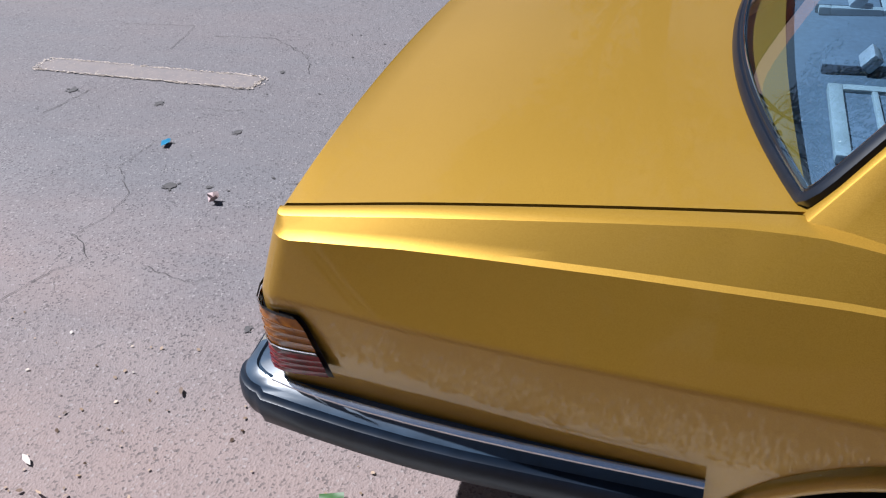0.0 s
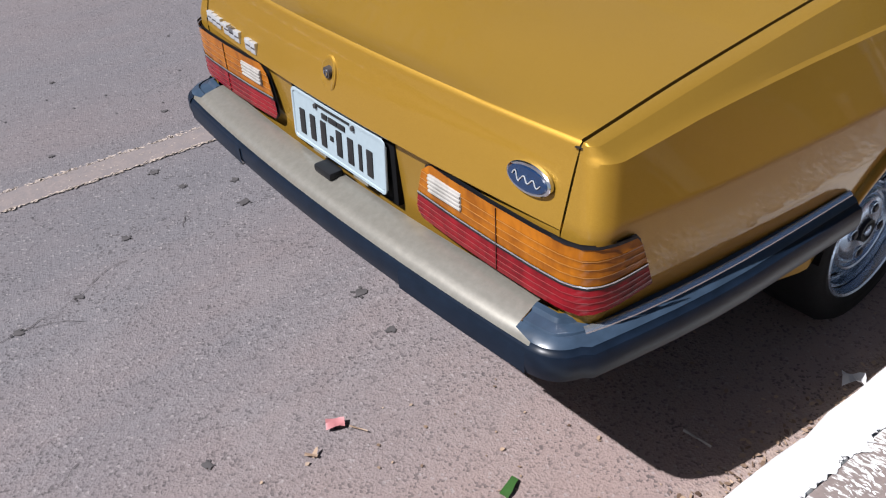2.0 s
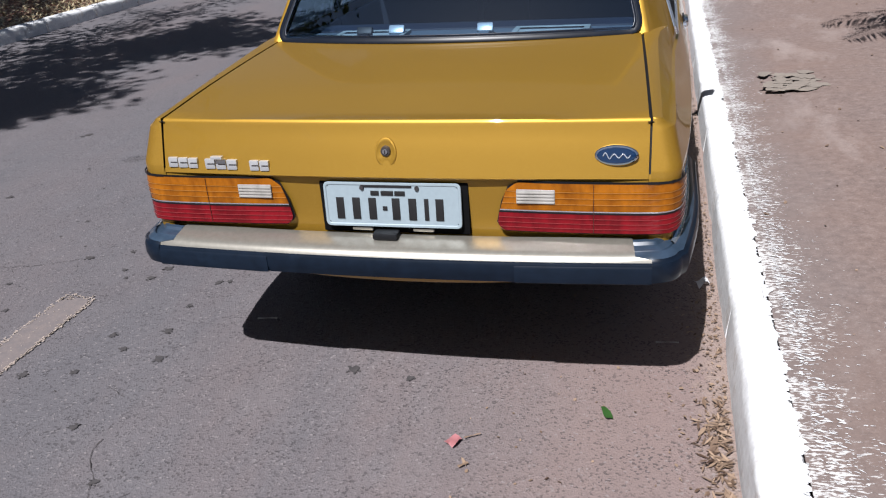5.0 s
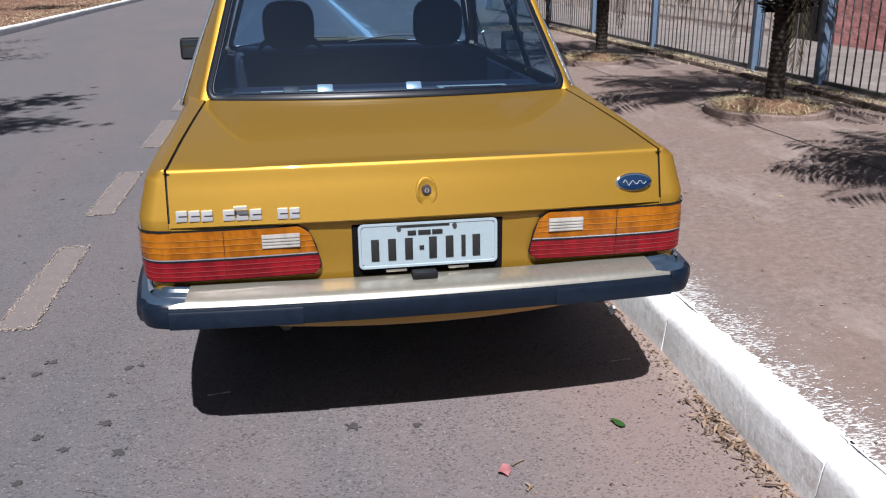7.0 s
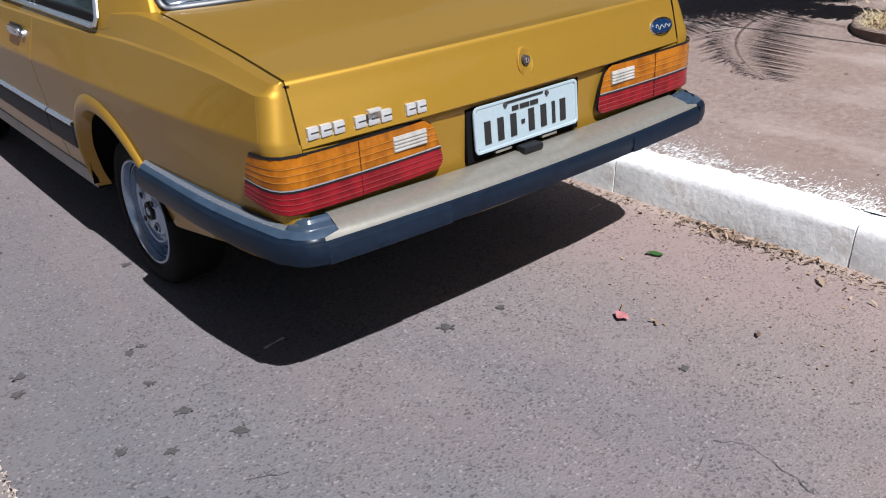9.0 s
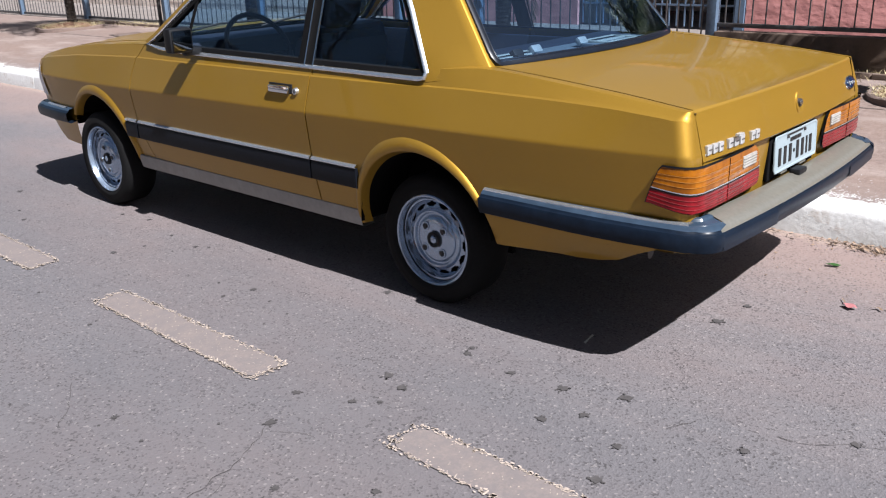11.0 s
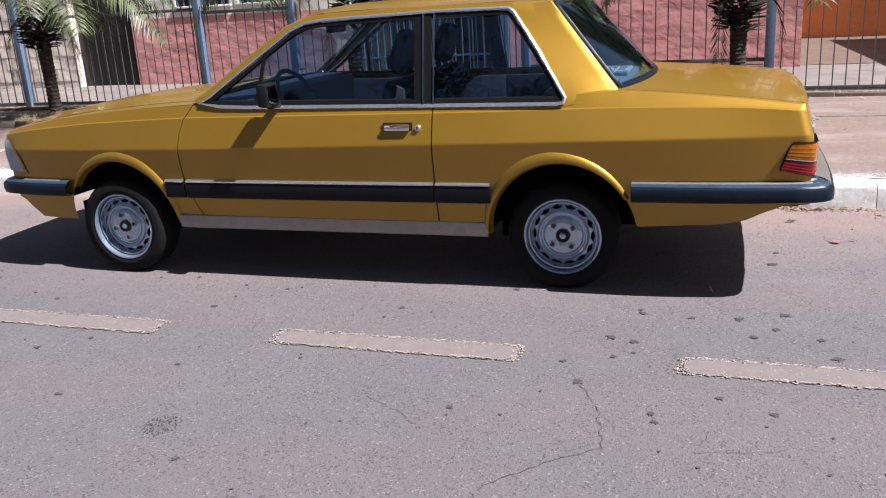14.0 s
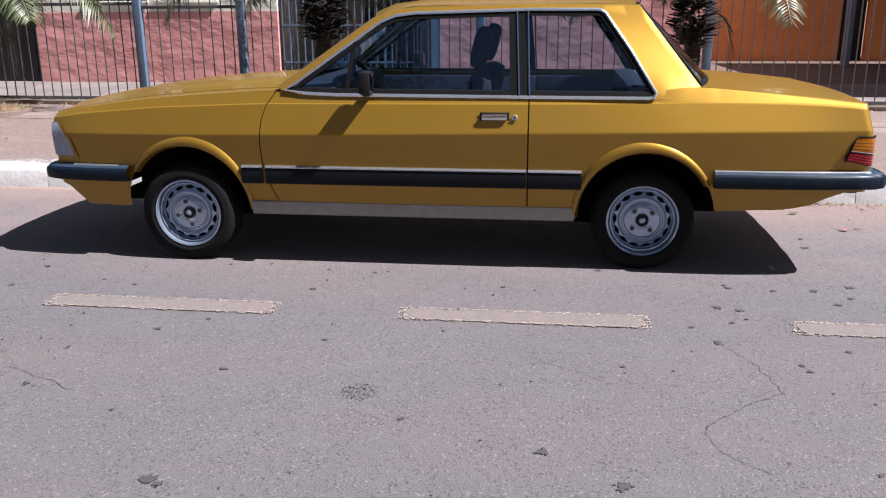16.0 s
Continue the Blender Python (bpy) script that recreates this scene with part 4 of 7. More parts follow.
def build_tail_lamp(car, side):
    x_in = lambda z: interp(z, [(0.576, 0.326), (0.580, 0.316), (0.588, 0.308), (0.600, 0.303), (0.632, 0.308), (0.690, 0.326), (0.704, 0.336), (0.711, 0.346), (0.716, 0.362)])  # noqa: E731
    y_end = lambda z: interp(z, [(0.565, 0.252), (0.64, 0.232), (0.70, 0.214), (0.72, 0.200)])  # noqa: E731
    lamp = sheet_part("tail_lamp", mirrored(lamp_rows([0.572, 0.576, 0.588, 0.60, 0.66, 0.704, 0.716, 0.720], lambda z: x_in(z) - 0.004, lambda z: y_end(z) + 0.006, -0.003), side), RUBBER, car, "two-tone tail lamp wrapped round the corner")
    def fine(z0, z1, ribs):
        zs = {round(z0, 4), round(z0 + 0.003, 4), round(z1 - 0.003, 4), round(z1, 4)}
        for r in ribs:
            zs |= {round(r - 0.003, 4), round(r, 4), round(r + 0.003, 4)}
        return sorted(zs)
    rr = [0.590, 0.604, 0.618]
    rows = lamp_rows(fine(0.577, 0.630, rr), x_in, y_end, 0.004, rr)
    sheet_part("red_lens", mirrored(rows, side), RED, lamp, "ribbed dark red lens", sharp=25)
    ra = [0.658, 0.676, 0.694]
    rows = lamp_rows(fine(0.639, 0.716, ra), x_in, y_end, 0.004, ra)
    sheet_part("amber_lens", mirrored(rows, side), AMBER, lamp, "ribbed amber lens", sharp=25)
    rows = lamp_rows([0.631, 0.634, 0.638], x_in, y_end, 0.005)
    sheet_part("divider", mirrored(rows, side), RUBBER, lamp)
    rows = lamp_rows([0.6365, 0.6375, 0.6400], x_in, y_end, 0.0062)
    sheet_part("divider_trim", mirrored(rows, side), SATIN, lamp, "thin bright line between the lenses")
    # Thin pale strips paint the light that the ribs catch.
    for z in (0.588, 0.602, 0.616, 0.657, 0.674, 0.691):
        rows = lamp_rows([z, z + 0.0022], x_in, y_end, 0.0053)
        sheet_part("lens_rib", mirrored(rows, side), RED_RIB if z < 0.635 else AMBER_RIB, lamp)
    bm = bmesh.new()
    box(bm, 0.356, 0.460, 0.0925, 0.0985, 0.658, 0.698, 0.002)
    for zz in (0.660, 0.669, 0.678, 0.687):
        box(bm, 0.357, 0.459, 0.0905, 0.0935, zz, zz + 0.005, 0.0008)
    o = part("reverse_lens", bm, CLEAR, lamp, "ribbed clear reversing lens")
    bm = bmesh.new()
    box(bm, 0.561, 0.5624, 0.0925, 0.0975, 0.579, 0.714)
    o2 = part("lens_seam", bm, GROOVE, lamp)
    if side < 0:
        for q in (o, o2):
            q.data.transform(Matrix.Diagonal((-1, 1, 1, 1)))
            q.data.flip_normals()
    rows = lamp_rows([0.7165, 0.7185, 0.7235], lambda z: 0.70, y_end, 0.0055)
    sheet_part("lamp_top_trim", mirrored(rows, side), RUBBER, lamp)
    return lamp


def wrap_path(ext, front, end_y, r=0.075):
    """Half of a bumper's line in plan, from the middle round the corner to its end along the side."""
    pts = []
    for k in range(9):
        x = k / 8 * (ext - r)
        pts.append((x, front + 0.030 * (x / (ext - r)) ** 2))
    y0 = front + 0.030
    for k in range(1, 8):
        a = math.pi / 2 * k / 8
        pts.append((ext - r + r * math.sin(a), y0 + r - r * math.cos(a)))
    n = 8
    for k in range(n + 1):
        y = y0 + r + (end_y - y0 - r) * k / n
        pts.append((ext + 0.050 * math.sin(math.pi / 2 * min(1, (y - y0) / 0.5)), y))
    return pts


def offset_path(pts, d):
    out = []
    for i, p in enumerate(pts):
        a, b = Vector(pts[max(i - 1, 0)]), Vector(pts[min(i + 1, len(pts) - 1)])
        t = (b - a).normalized()
        out.append((p[0] - t.y * d * -1, p[1] - t.x * d))
    # ease the corner where the inner lines crowd together
    for k in range(4 if d < -0.012 else 0):
        out = [out[0]] + [tuple((out[i - 1][c] + 2 * out[i][c] + out[i + 1][c]) / 4 if 4 < i < len(out) - 3 else out[i][c] for c in (0, 1)) for i in range(1, len(out) - 1)] + [out[-1]]
    return out


def build_bumper(car, name, ext, front, end_y, flip=False, dz=0.0):
    """Wrap-round bumper: plastic body, bright top strip between the end caps, stepped rubber face."""
    base = wrap_path(ext, 0.0, end_y)
    sect = [(-0.090, 0.470), (-0.020, 0.456), (0.0, 0.464), (0.006, 0.485), (0.005, 0.512), (0.001, 0.520), (-0.006, 0.523)]
    caps = sect + [(-0.010, 0.529), (-0.016, 0.536), (-0.030, 0.541), (-0.033, 0.535), (-0.037, 0.541), (-0.060, 0.546), (-0.066, 0.554), (-0.078, 0.556), (-0.084, 0.548), (-0.086, 0.480)]
    def rows_for(sec):
        rows = []
        for d, z in sec:
            line = offset_path(base, d)
            if d < -0.012 and sec is not sect:
                slim = offset_path(base, -0.012 + 0.75 * (d + 0.012))
                line = [tuple(np.add(np.multiply(p, 1 - w), np.multiply(q, w))) for p, q, w in zip(line, slim, (min(1, max(0, (i - 13) / 4)) for i in range(len(base))))]
            rows.append([(x, y, z) for x, y in line])
        return rows
    def put(rows, mat, parent, nm, lab="", closed=False):
        if flip:
            rows = [[(x, 2 * 2.215 - y, z) for x, y, z in r] for r in rows]
        rows = [[(x, y + front, z + dz) if not flip else (x, y - front, z + dz) for x, y, z in r] for r in rows]
        return sheet_part(nm, rows, mat, parent, lab, sharp=38)
    top = new(name)
    top.parent = car
    mid = rows_for(sect)
    i_cap = 8
    full = [[(-x, y, z) for x, y, z in reversed(row[: i_cap + 1])] + row[1 : i_cap + 1] for row in mid]
    put(full, BUMPER_PLASTIC, top, "rubber_face", "dark blue-grey plastic bumper face")
    strip = rows_for([(-0.004, 0.522), (-0.008, 0.530), (-0.016, 0.538), (-0.030, 0.545), (-0.055, 0.552), (-0.076, 0.558), (-0.092, 0.557), (-0.100, 0.546)])
    put([[(-x, y, z) for x, y, z in reversed(row[: i_cap + 1])] + row[1 : i_cap + 1] for row in strip], CHAMPAGNE, top, "top_strip", "dull champagne metal top strip")
    capr = rows_for([(d + 0.003, z + 0.002) for d, z in caps])
    for s in (-1, 1):
        rows = [[(s * x, y, z + (0.002 if k > 0 else 0)) for k, (x, y, z) in enumerate(row[i_cap:])] for row in capr]
        cut = len(sect) + 1
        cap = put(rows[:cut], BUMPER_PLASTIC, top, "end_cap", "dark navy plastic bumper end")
        # The ledge's paler blue paints the light falling on its top.
        put(rows[cut - 1 :], LIT_PLASTIC, top, "cap_ledge", "blue top of the bumper end, light put into its colour")
        # thicker rubber outer third
        rows = rows_for([(0.002, 0.4620), (0.0075, 0.466), (0.0085, 0.507), (0.003, 0.5155)])
        rows = [[(s * x, y, z) for x, y, z in row[4 : i_cap + 1]] for row in rows]
        put(rows, BUMPER_PLASTIC, top, "rubber_block")
        # bright bead along the top of the end, beside the wing
        rows = rows_for([(-0.022, 0.540), (-0.024, 0.5465), (-0.031, 0.5505), (-0.038, 0.5515), (-0.040, 0.545)])
        a, b = (18, 24) if flip else (15, 25)
        put([[(s * x, y, z) for x, y, z in row[a:b]] for row in rows], SATIN, top, "bright_bead", "bright bead on the bumper end")
    return top


def build_side_strip(car, side, y0, y1):
    """Rub strip with a bright top edge, along the side."""
    def line(z, off, n=10):
        return [(side * (side_x(y, 0.49) + off), y, z) for y in np.linspace(y0, y1, n)]
    rows = [line(0.438, -0.002), line(0.440, 0.012), line(0.452, 0.017), line(0.510, 0.017), line(0.522, 0.013), line(0.524, -0.002)]
    s = sheet_part("rub_strip", rows, STRIP, car, "black rubber rub strip with chrome edge", sharp=40)
    for k in (0, -1):
        bm = bmesh.new()
        vs = [bm.verts.new(r[k]) for r in rows]
        bm.faces.new(vs)
        part("strip_end", bm, STRIP, s)
    rows = [line(0.524, 0.012), line(0.525, 0.019), line(0.531, 0.0185), line(0.537, 0.012), line(0.540, -0.002)]
    sheet_part("strip_trim", rows, SATIN, s, sharp=40)


def build_plate(car):
    m = pose(0.004, 0.096, 0.645, -3, 0, 0)
    bm = bmesh.new()
    box(bm, -0.200, 0.200, -0.0015, 0.0015, -0.0655, 0.0655)
    vert_edges = [e for e in bm.edges if abs(e.verts[0].co.y - e.verts[1].co.y) > 0.002]
    bmesh.ops.bevel(bm, geom=vert_edges, offset=0.014, segments=4, affect="EDGES")
    plate = part("number_plate", bm, PLATE, car, "pale blue-white pressed metal plate with dark marks", 60)
    plate.matrix_local = m
    # raised rim
    def rim(w, h, r, y):
        pts = []
        for cx, cz, a0 in ((w - r, h - r, 0), (-w + r, h - r, 90), (-w + r, -h + r, 180), (w - r, -h + r, 270)):
            for k in range(6):
                a = radians(a0 + 18 * k)
                pts.append((cx + r * math.cos(a), y, cz + r * math.sin(a)))
        return pts
    sheet_part("plate_rim", [rim(0.200, 0.0655, 0.014, -0.0015), rim(0.199, 0.0645, 0.013, -0.0038), rim(0.193, 0.0585, 0.010, -0.0038), rim(0.191, 0.0565, 0.009, -0.0016)], PLATE, plate, closed=True)
    def bar(x0, x1, z0, z1, name="plate_bar"):
        bm = bmesh.new()
        box(bm, x0, x1, -0.0042, -0.001, z0, z1, 0.0006)
        part(name, bm, INK, plate)
    x = -0.170
    for k in range(7):
        w = 0.040 if k != 5 else 0.022
        if k == 3:
            bar(x - 0.001, x + 0.012, -0.016, -0.004, "plate_dot")
            x += 0.021
        # each mark a plain upright bar block with a lighter slot
        bar(x + w * 0.14, x + w * 0.70, -0.043, 0.020)
        x += w + 0.008
    for x0, x1, z0, z1 in ((-0.060, -0.036, 0.028, 0.041), (-0.030, 0.006, 0.028, 0.041), (0.010, 0.040, 0.028, 0.041), (-0.085, 0.060, 0.0515, 0.0565)):
        bar(x0, x1, z0, z1)
    for sx in (-0.085, 0.075):
        bm = bmesh.new()
        bmesh.ops.create_cone(bm, cap_ends=True, segments=8, radius1=0.007, radius2=0.006, depth=0.006, matrix=pose(sx, -0.004, 0.050, 90, 0, 0))
        part("plate_bolt", bm, FENCE_DARK, plate)


def build_interior(car):
    cabin = new("cabin")
    cabin.parent = car
    box_part("cabin_floor", VINYL, cabin, -0.70, 0.70, 1.58, 3.25, 0.28, 0.34)
    # rear shelf with three belt buckles
    sheet_part("parcel_shelf", [[(-0.66, 0.93, 0.925), (0.66, 0.93, 0.925)], [(-0.66, 1.16, 0.935), (0.66, 1.16, 0.935)], [(-0.66, 1.20, 0.915), (0.66, 1.20, 0.915)]], SHELF_CLOTH, cabin, "grey-blue rear shelf")
    for sx in (-1, 1):
        bm = bmesh.new()
        for x0, x1, y0, y1 in ((0.200, 0.474, 0.992, 1.016), (0.200, 0.474, 1.118, 1.142), (0.200, 0.222, 1.016, 1.118), (0.452, 0.474, 1.016, 1.118), (0.222, 0.452, 1.062, 1.072)):
            box(bm, min(sx * x0, sx * x1), max(sx * x0, sx * x1), y0, y1, 0.930, 0.946, 0.003)
        frame_ob = part("speaker_frame", bm, SPEAKER, cabin, "grey plastic speaker frame on the rear shelf")
        box_part("speaker_mesh", SHELF_CLOTH, frame_ob, min(sx * 0.222, sx * 0.452), max(sx * 0.222, sx * 0.452), 1.016, 1.118, 0.931, 0.939, 0.002)
    bm = bmesh.new()
    box(bm, -0.64, 0.64, 1.17, 1.30, 0.66, 0.945, 0.03)
    part("rear_backrest", bm, VINYL, cabin, "dark blue vinyl rear backrest")
    bm = bmesh.new()
    box(bm, -0.49, 0.49, 1.28, 1.75, 0.40, 0.60, 0.04)
    part("rear_bench", bm, VINYL, cabin)
    for x, z in ((-0.36, 0.0), (-0.235, 0.004), (0.10, 0.004)):
        bm = bmesh.new()
        box(bm, x - 0.030, x + 0.030, -0.012, 0.012, -0.004, 0.026 + z, 0.006, pose(0, 1.060, 0.945, -38, 0, 0))
        part("belt_buckle", bm, BUCKLE if z else RUBBER, cabin, "grey metal belt buckle" if z else "black belt buckle")
        bm = bmesh.new()
        box(bm, x - 0.020, x + 0.020, 0.985, 1.065, 0.930, 0.948, 0.003)
        part("belt_strap", bm, SHELF_CLOTH if z else RUBBER, cabin)
    for sx in (-0.36, 0.36):
        bm = bmesh.new()
        box(bm, sx - 0.25, sx + 0.25, 2.12, 2.62, 0.42, 0.58, 0.05)
        part("seat_cushion", bm, CLOTH, cabin)
        bm = bmesh.new()
        box(bm, sx - 0.25, sx + 0.25, -0.07, 0.07, -0.28, 0.28, 0.06, pose(0, 2.12, 0.72, 14, 0, 0))
        part("seat_back", bm, CLOTH, cabin)
        bm = bmesh.new()
        bmesh.ops.create_uvsphere(bm, u_segments=24, v_segments=14, radius=1.0)
        for v in bm.verts:
            v.co = Vector(math.copysign(abs(q) ** 0.62, q) for q in v.co)
        bmesh.ops.transform(bm, matrix=pose(sx, 2.075, 1.125, 14, 0, 0) @ Matrix.Diagonal((0.122, 0.048, 0.115, 1)), verts=bm.verts)
        part("headrest", bm, CLOTH, cabin, "charcoal cloth headrest")
    bm = bmesh.new()
    box(bm, -0.68, 0.68, 2.82, 3.12, 0.62, 0.945, 0.05)
    part("dashboard", bm, VINYL, cabin)
    m = pose(-0.36, 2.70, 0.885, 62, 0, 0)
    ring = [tuple(m @ Vector((0.185 * math.cos(a), 0.185 * math.sin(a), 0))) for a in (2 * math.pi * k / 36 for k in range(37))]
    tube_part("steering_wheel", ring, 0.013, VINYL, cabin, seg=8)
    bm = bmesh.new()
    box(bm, -0.17, 0.17, -0.03, 0.03, -0.012, 0.012, 0.008, m)
    part("steering_spoke", bm, VINYL, cabin)
    tube_part("steering_column", [tuple(m @ Vector((0, 0, 0))), tuple(m @ Vector((0, 0, -0.3)))], 0.03, VINYL, cabin)
    bm = bmesh.new()
    box(bm, -0.11, 0.11, 2.60, 2.63, 1.225, 1.285, 0.012)
    part("inside_mirror", bm, VINYL, cabin)
    for sx in (-1, 1):
        for y0, y1 in ((1.22, 1.80), (1.80, 3.0)):
            bm = bmesh.new()
            box(bm, sx * 0.735 - 0.018, sx * 0.735 + 0.010, y0, y1, 0.66 if y0 < 1.5 else 0.34, 0.89, 0.012)
            part("trim_panel", bm, VINYL, cabin)
    for sx in (-0.36, 0.36):
        bm = bmesh.new()
        box(bm, sx - 0.15, sx + 0.15, 2.50, 2.60, 1.275, 1.290, 0.006)
        part("sun_visor", bm, VINYL, cabin)
    rows = []
    for y in (1.27, 1.6, 2.0, 2.4, 2.56):
        rows.append([(0.56 * u, y, 1.315 + 0.03 * (1 - u * u) - (0.03 if y > 2.5 else 0)) for u in np.linspace(-1, 1, 9)])
    sheet_part("headlining", rows, CLOTH, cabin)


def build_mirror(car, side):
    bm = bmesh.new()
    box(bm, 0.812, 0.935, 2.585, 2.645, 0.922, 1.036, 0.020)
    o = part("door_mirror", bm, RUBBER, car, "black plastic door mirror")
    bm = bmesh.new()
    box(bm, 0.824, 0.923, 2.582, 2.587, 0.934, 1.024, 0.004)
    g = part("mirror_glass", bm, MIRROR, o, "dark mirror glass")
    bm = bmesh.new()
    box(bm, 0.760, 0.850, 2.60, 2.645, 0.905, 0.940, 0.012)
    a = part("mirror_arm", bm, RUBBER, o)
    if side < 0:
        for q in (o, g, a):
            q.data.transform(Matrix.Diagonal((-1, 1, 1, 1)))
            q.data.flip_normals()


def build_car():
    car = tagged(new("car"), "gold two-door saloon car parked on asphalt beside the kerb", "car")
    for side in (-1, 1):
        build_quarter(car, side)
        build_door(car, side, "gold car door with chrome handle")
        build_fender(car, side)
        build_arch_lip(car, side, RW, -2, 150)
        build_arch_lip(car, side, FW, 34, 180)
        for y0, y1 in ((1.525, 1.795), (1.805, 3.188), (3.205, 3.320)):
            build_side_strip(car, side, y0, y1)
        build_side_glass(car, side)
        build_tail_lamp(car, side)
        build_mirror(car, side)
        # grey sill
        rows = [[(side * (side_x(2, 0.335) + o), y, z) for y in np.linspace(1.555, 3.285, 12)] for z, o in ((0.337, -0.004), (0.333, 0.003), (0.300, 0.002), (0.266, -0.008), (0.258, -0.022), (0.262, -0.08))]
        sheet_part("sill", rows, SILL_GREY, car, "dusty grey painted sill", sharp=40)
        # wheel housings
        for c in (RW, FW):
            rows = []
            for k in range(19):
                a0, a1 = (0.0, math.pi - 0.16) if c == RW else (0.62, math.pi)
                a = a0 + (a1 - a0) * k / 18
                rows.append([(side * x, c + 0.345 * math.cos(a), 0.29 + 0.345 * math.sin(a)) for x in (0.52, 0.60, 0.70, 0.79)])
            sheet_part("wheel_housing", rows, DARK, car)
            bm = bmesh.new()
            box(bm, side * 0.52 - 0.01, side * 0.52 + 0.01, c - (0.24 if c == RW else 0.345), c + 0.345, 0.2, 0.64)
            part("housing_wall", bm, DARK, car)
    for x, y, s, t in ((-0.655, RW, -1, 0.2), (0.655, RW, 1, 0.9), (-0.722, FW, -1, 1.3), (0.722, FW, 1, 0.4)):
        build_wheel(car, "wheel", x, y, s, t)
    for y in (RW, FW):
        tube_part("axle", [(-0.62, y, HUB), (0.62, y, HUB)], 0.035, DARK, car)
    build_roof(car)
    build_boot_lid(car)
    build_screen(car, "rear_screen", (0.832, 0.960), (1.225, 1.352), 0.655, 0.546, 0.105, 0.035, 0.02, "curved tinted rear screen", 0.006, 0.035, 0.55)
    build_screen(car, "windscreen", (3.22, 0.935), (2.66, 1.305), 0.715, 0.570, -0.15, -0.075, 0.03, "curved tinted windscreen")
    build_bumper(car, "rear_bumper", 0.792, 0.002, 0.868)
    build_bumper(car, "front_bumper", 0.780, -0.085, 0.552, flip=True, dz=-0.026)
    # bonnet
    rows = []
    for k in range(13):
        y = 3.13 + k * (4.42 - 3.13) / 12
        row = []
        for j in range(-10, 11):
            u = j / 10
            bulge = 0.022 * (1 - abs(u) ** 2) + (0.008 if abs(u) < 0.62 else 0)
            row.append((0.660 * u, y + 0.03 * (1 - u * u), z_top(y) + 0.010 + bulge))
        rows.append([(row[0][0], row[0][1], row[0][2] - 0.03)] + row + [(row[-1][0], row[-1][1], row[-1][2] - 0.03)])
    sheet_part("bonnet", rows, PAINT, car, "gold bonnet", sharp=40)
    # scuttle and wipers
    box_part("scuttle", RUBBER, car, -0.66, 0.66, 3.08, 3.16, 0.88, 0.925)
    for x0, x1 in ((-0.60, -0.02), (-0.02, 0.52)):
        tube_part("wiper", [(x0, 3.13, 0.952), ((x0 + x1) / 2, 3.10, 0.990), (x1, 3.105, 0.985)], 0.006, RUBBER, car, seg=6)
    # nose
    bm = bmesh.new()
    box(bm, -0.735, 0.735, 4.30, 4.412, 0.42, 0.60, 0.01)
    part("nose_panel", bm, PAINT, car)
    bm = bmesh.new()
    box(bm, -0.70, 0.70, 4.32, 4.40, 0.59, 0.765, 0.004)
    part("grille_back", bm, DARK, car)
    for k in range(7):
        box_part("grille_slat", RUBBER, car, -0.43, 0.43, 4.395, 4.418, 0.600 + k * 0.024, 0.611 + k * 0.024, 0.002)
    for s in (-1, 1):
        bm = bmesh.new()
        box(bm, min(s * 0.44, s * 0.665), max(s * 0.44, s * 0.665), 4.385, 4.422, 0.595, 0.758, 0.008)
        part("headlamp", bm, LAMP_GLASS, car)
        rows = []
        for z in (0.565, 0.60, 0.66, 0.71, 0.745):
            ye = interp(z, [(0.585, 4.290), (0.66, 4.315), (0.757, 4.378)])
            rows.append([(s * (side_x(y, z) + 0.005), y, z) for y in np.linspace(ye, 4.415, 6)] + [(s * 0.67, 4.428, z)])
        sheet_part("corner_lamp", rows, LAMP_GLASS, car, "clear corner lamp")
        rows = []
        for z in (0.550, 0.565, 0.60, 0.66, 0.71, 0.745, 0.758):
            ye = interp(z, [(0.550, 4.262), (0.66, 4.297), (0.745, 4.355), (0.758, 4.372)])
            rows.append([(s * (side_x(y, z) + 0.0055), y, z) for y in (ye, ye + 0.018)])
        sheet_part("lamp_surround", rows, PAINT, car)
    # rear panel between and under the lamps, with the plate's dark recess
    rows = []
    for z, y in ((0.735, 0.128), (0.715, 0.122), (0.70, 0.122), (0.62, 0.128), (0.57, 0.132), (0.52, 0.132), (0.47, 0.135), (0.43, 0.140), (0.395, 0.152), (0.375, 0.170), (0.372, 0.20), (0.40, 0.42)):
        rows.append([(x, y - 0.012 * (1 - (x / 0.76) ** 2), z + (0.055 * (x / 0.7) ** 2 if z < 0.45 else 0)) for x in np.linspace(-0.755, 0.755, 21)])
    sheet_part("rear_panel", rows, PAINT, car, sharp=40)
    bm = bmesh.new()
    box(bm, -0.212, 0.222, 0.1065, 0.125, 0.556, 0.708, 0.004)
    part("plate_recess", bm, DARK, car)
    for sx in (-0.09, 0.09):
        box_part("plate_bracket", CHAMPAGNE, car, sx - 0.03, sx + 0.03, 0.094, 0.108, 0.566, 0.574, 0.002)
    build_plate(car)
    bm = bmesh.new()
    box(bm, -0.050, 0.024, 0.052, 0.092, 0.553, 0.574, 0.008)
    part("plate_lamp", bm, RUBBER, car, "black plate lamp on the bumper")
    # floor pan, boot floor, exhaust
    box_part("floor_pan", DARK, car, -0.51, 0.51, 0.75, 4.15, 0.27, 0.33)
    for s in (-1, 1):
        for y0, y1 in ((0.40, RW - 0.35), (RW + 0.35, FW - 0.35), (FW + 0.35, 4.15)):
            box_part("floor_edge", DARK, car, min(s * 0.50, s * 0.755), max(s * 0.50, s * 0.69), y0, y1, 0.34 if 1 < y0 < 3.7 else 0.42, 0.46)
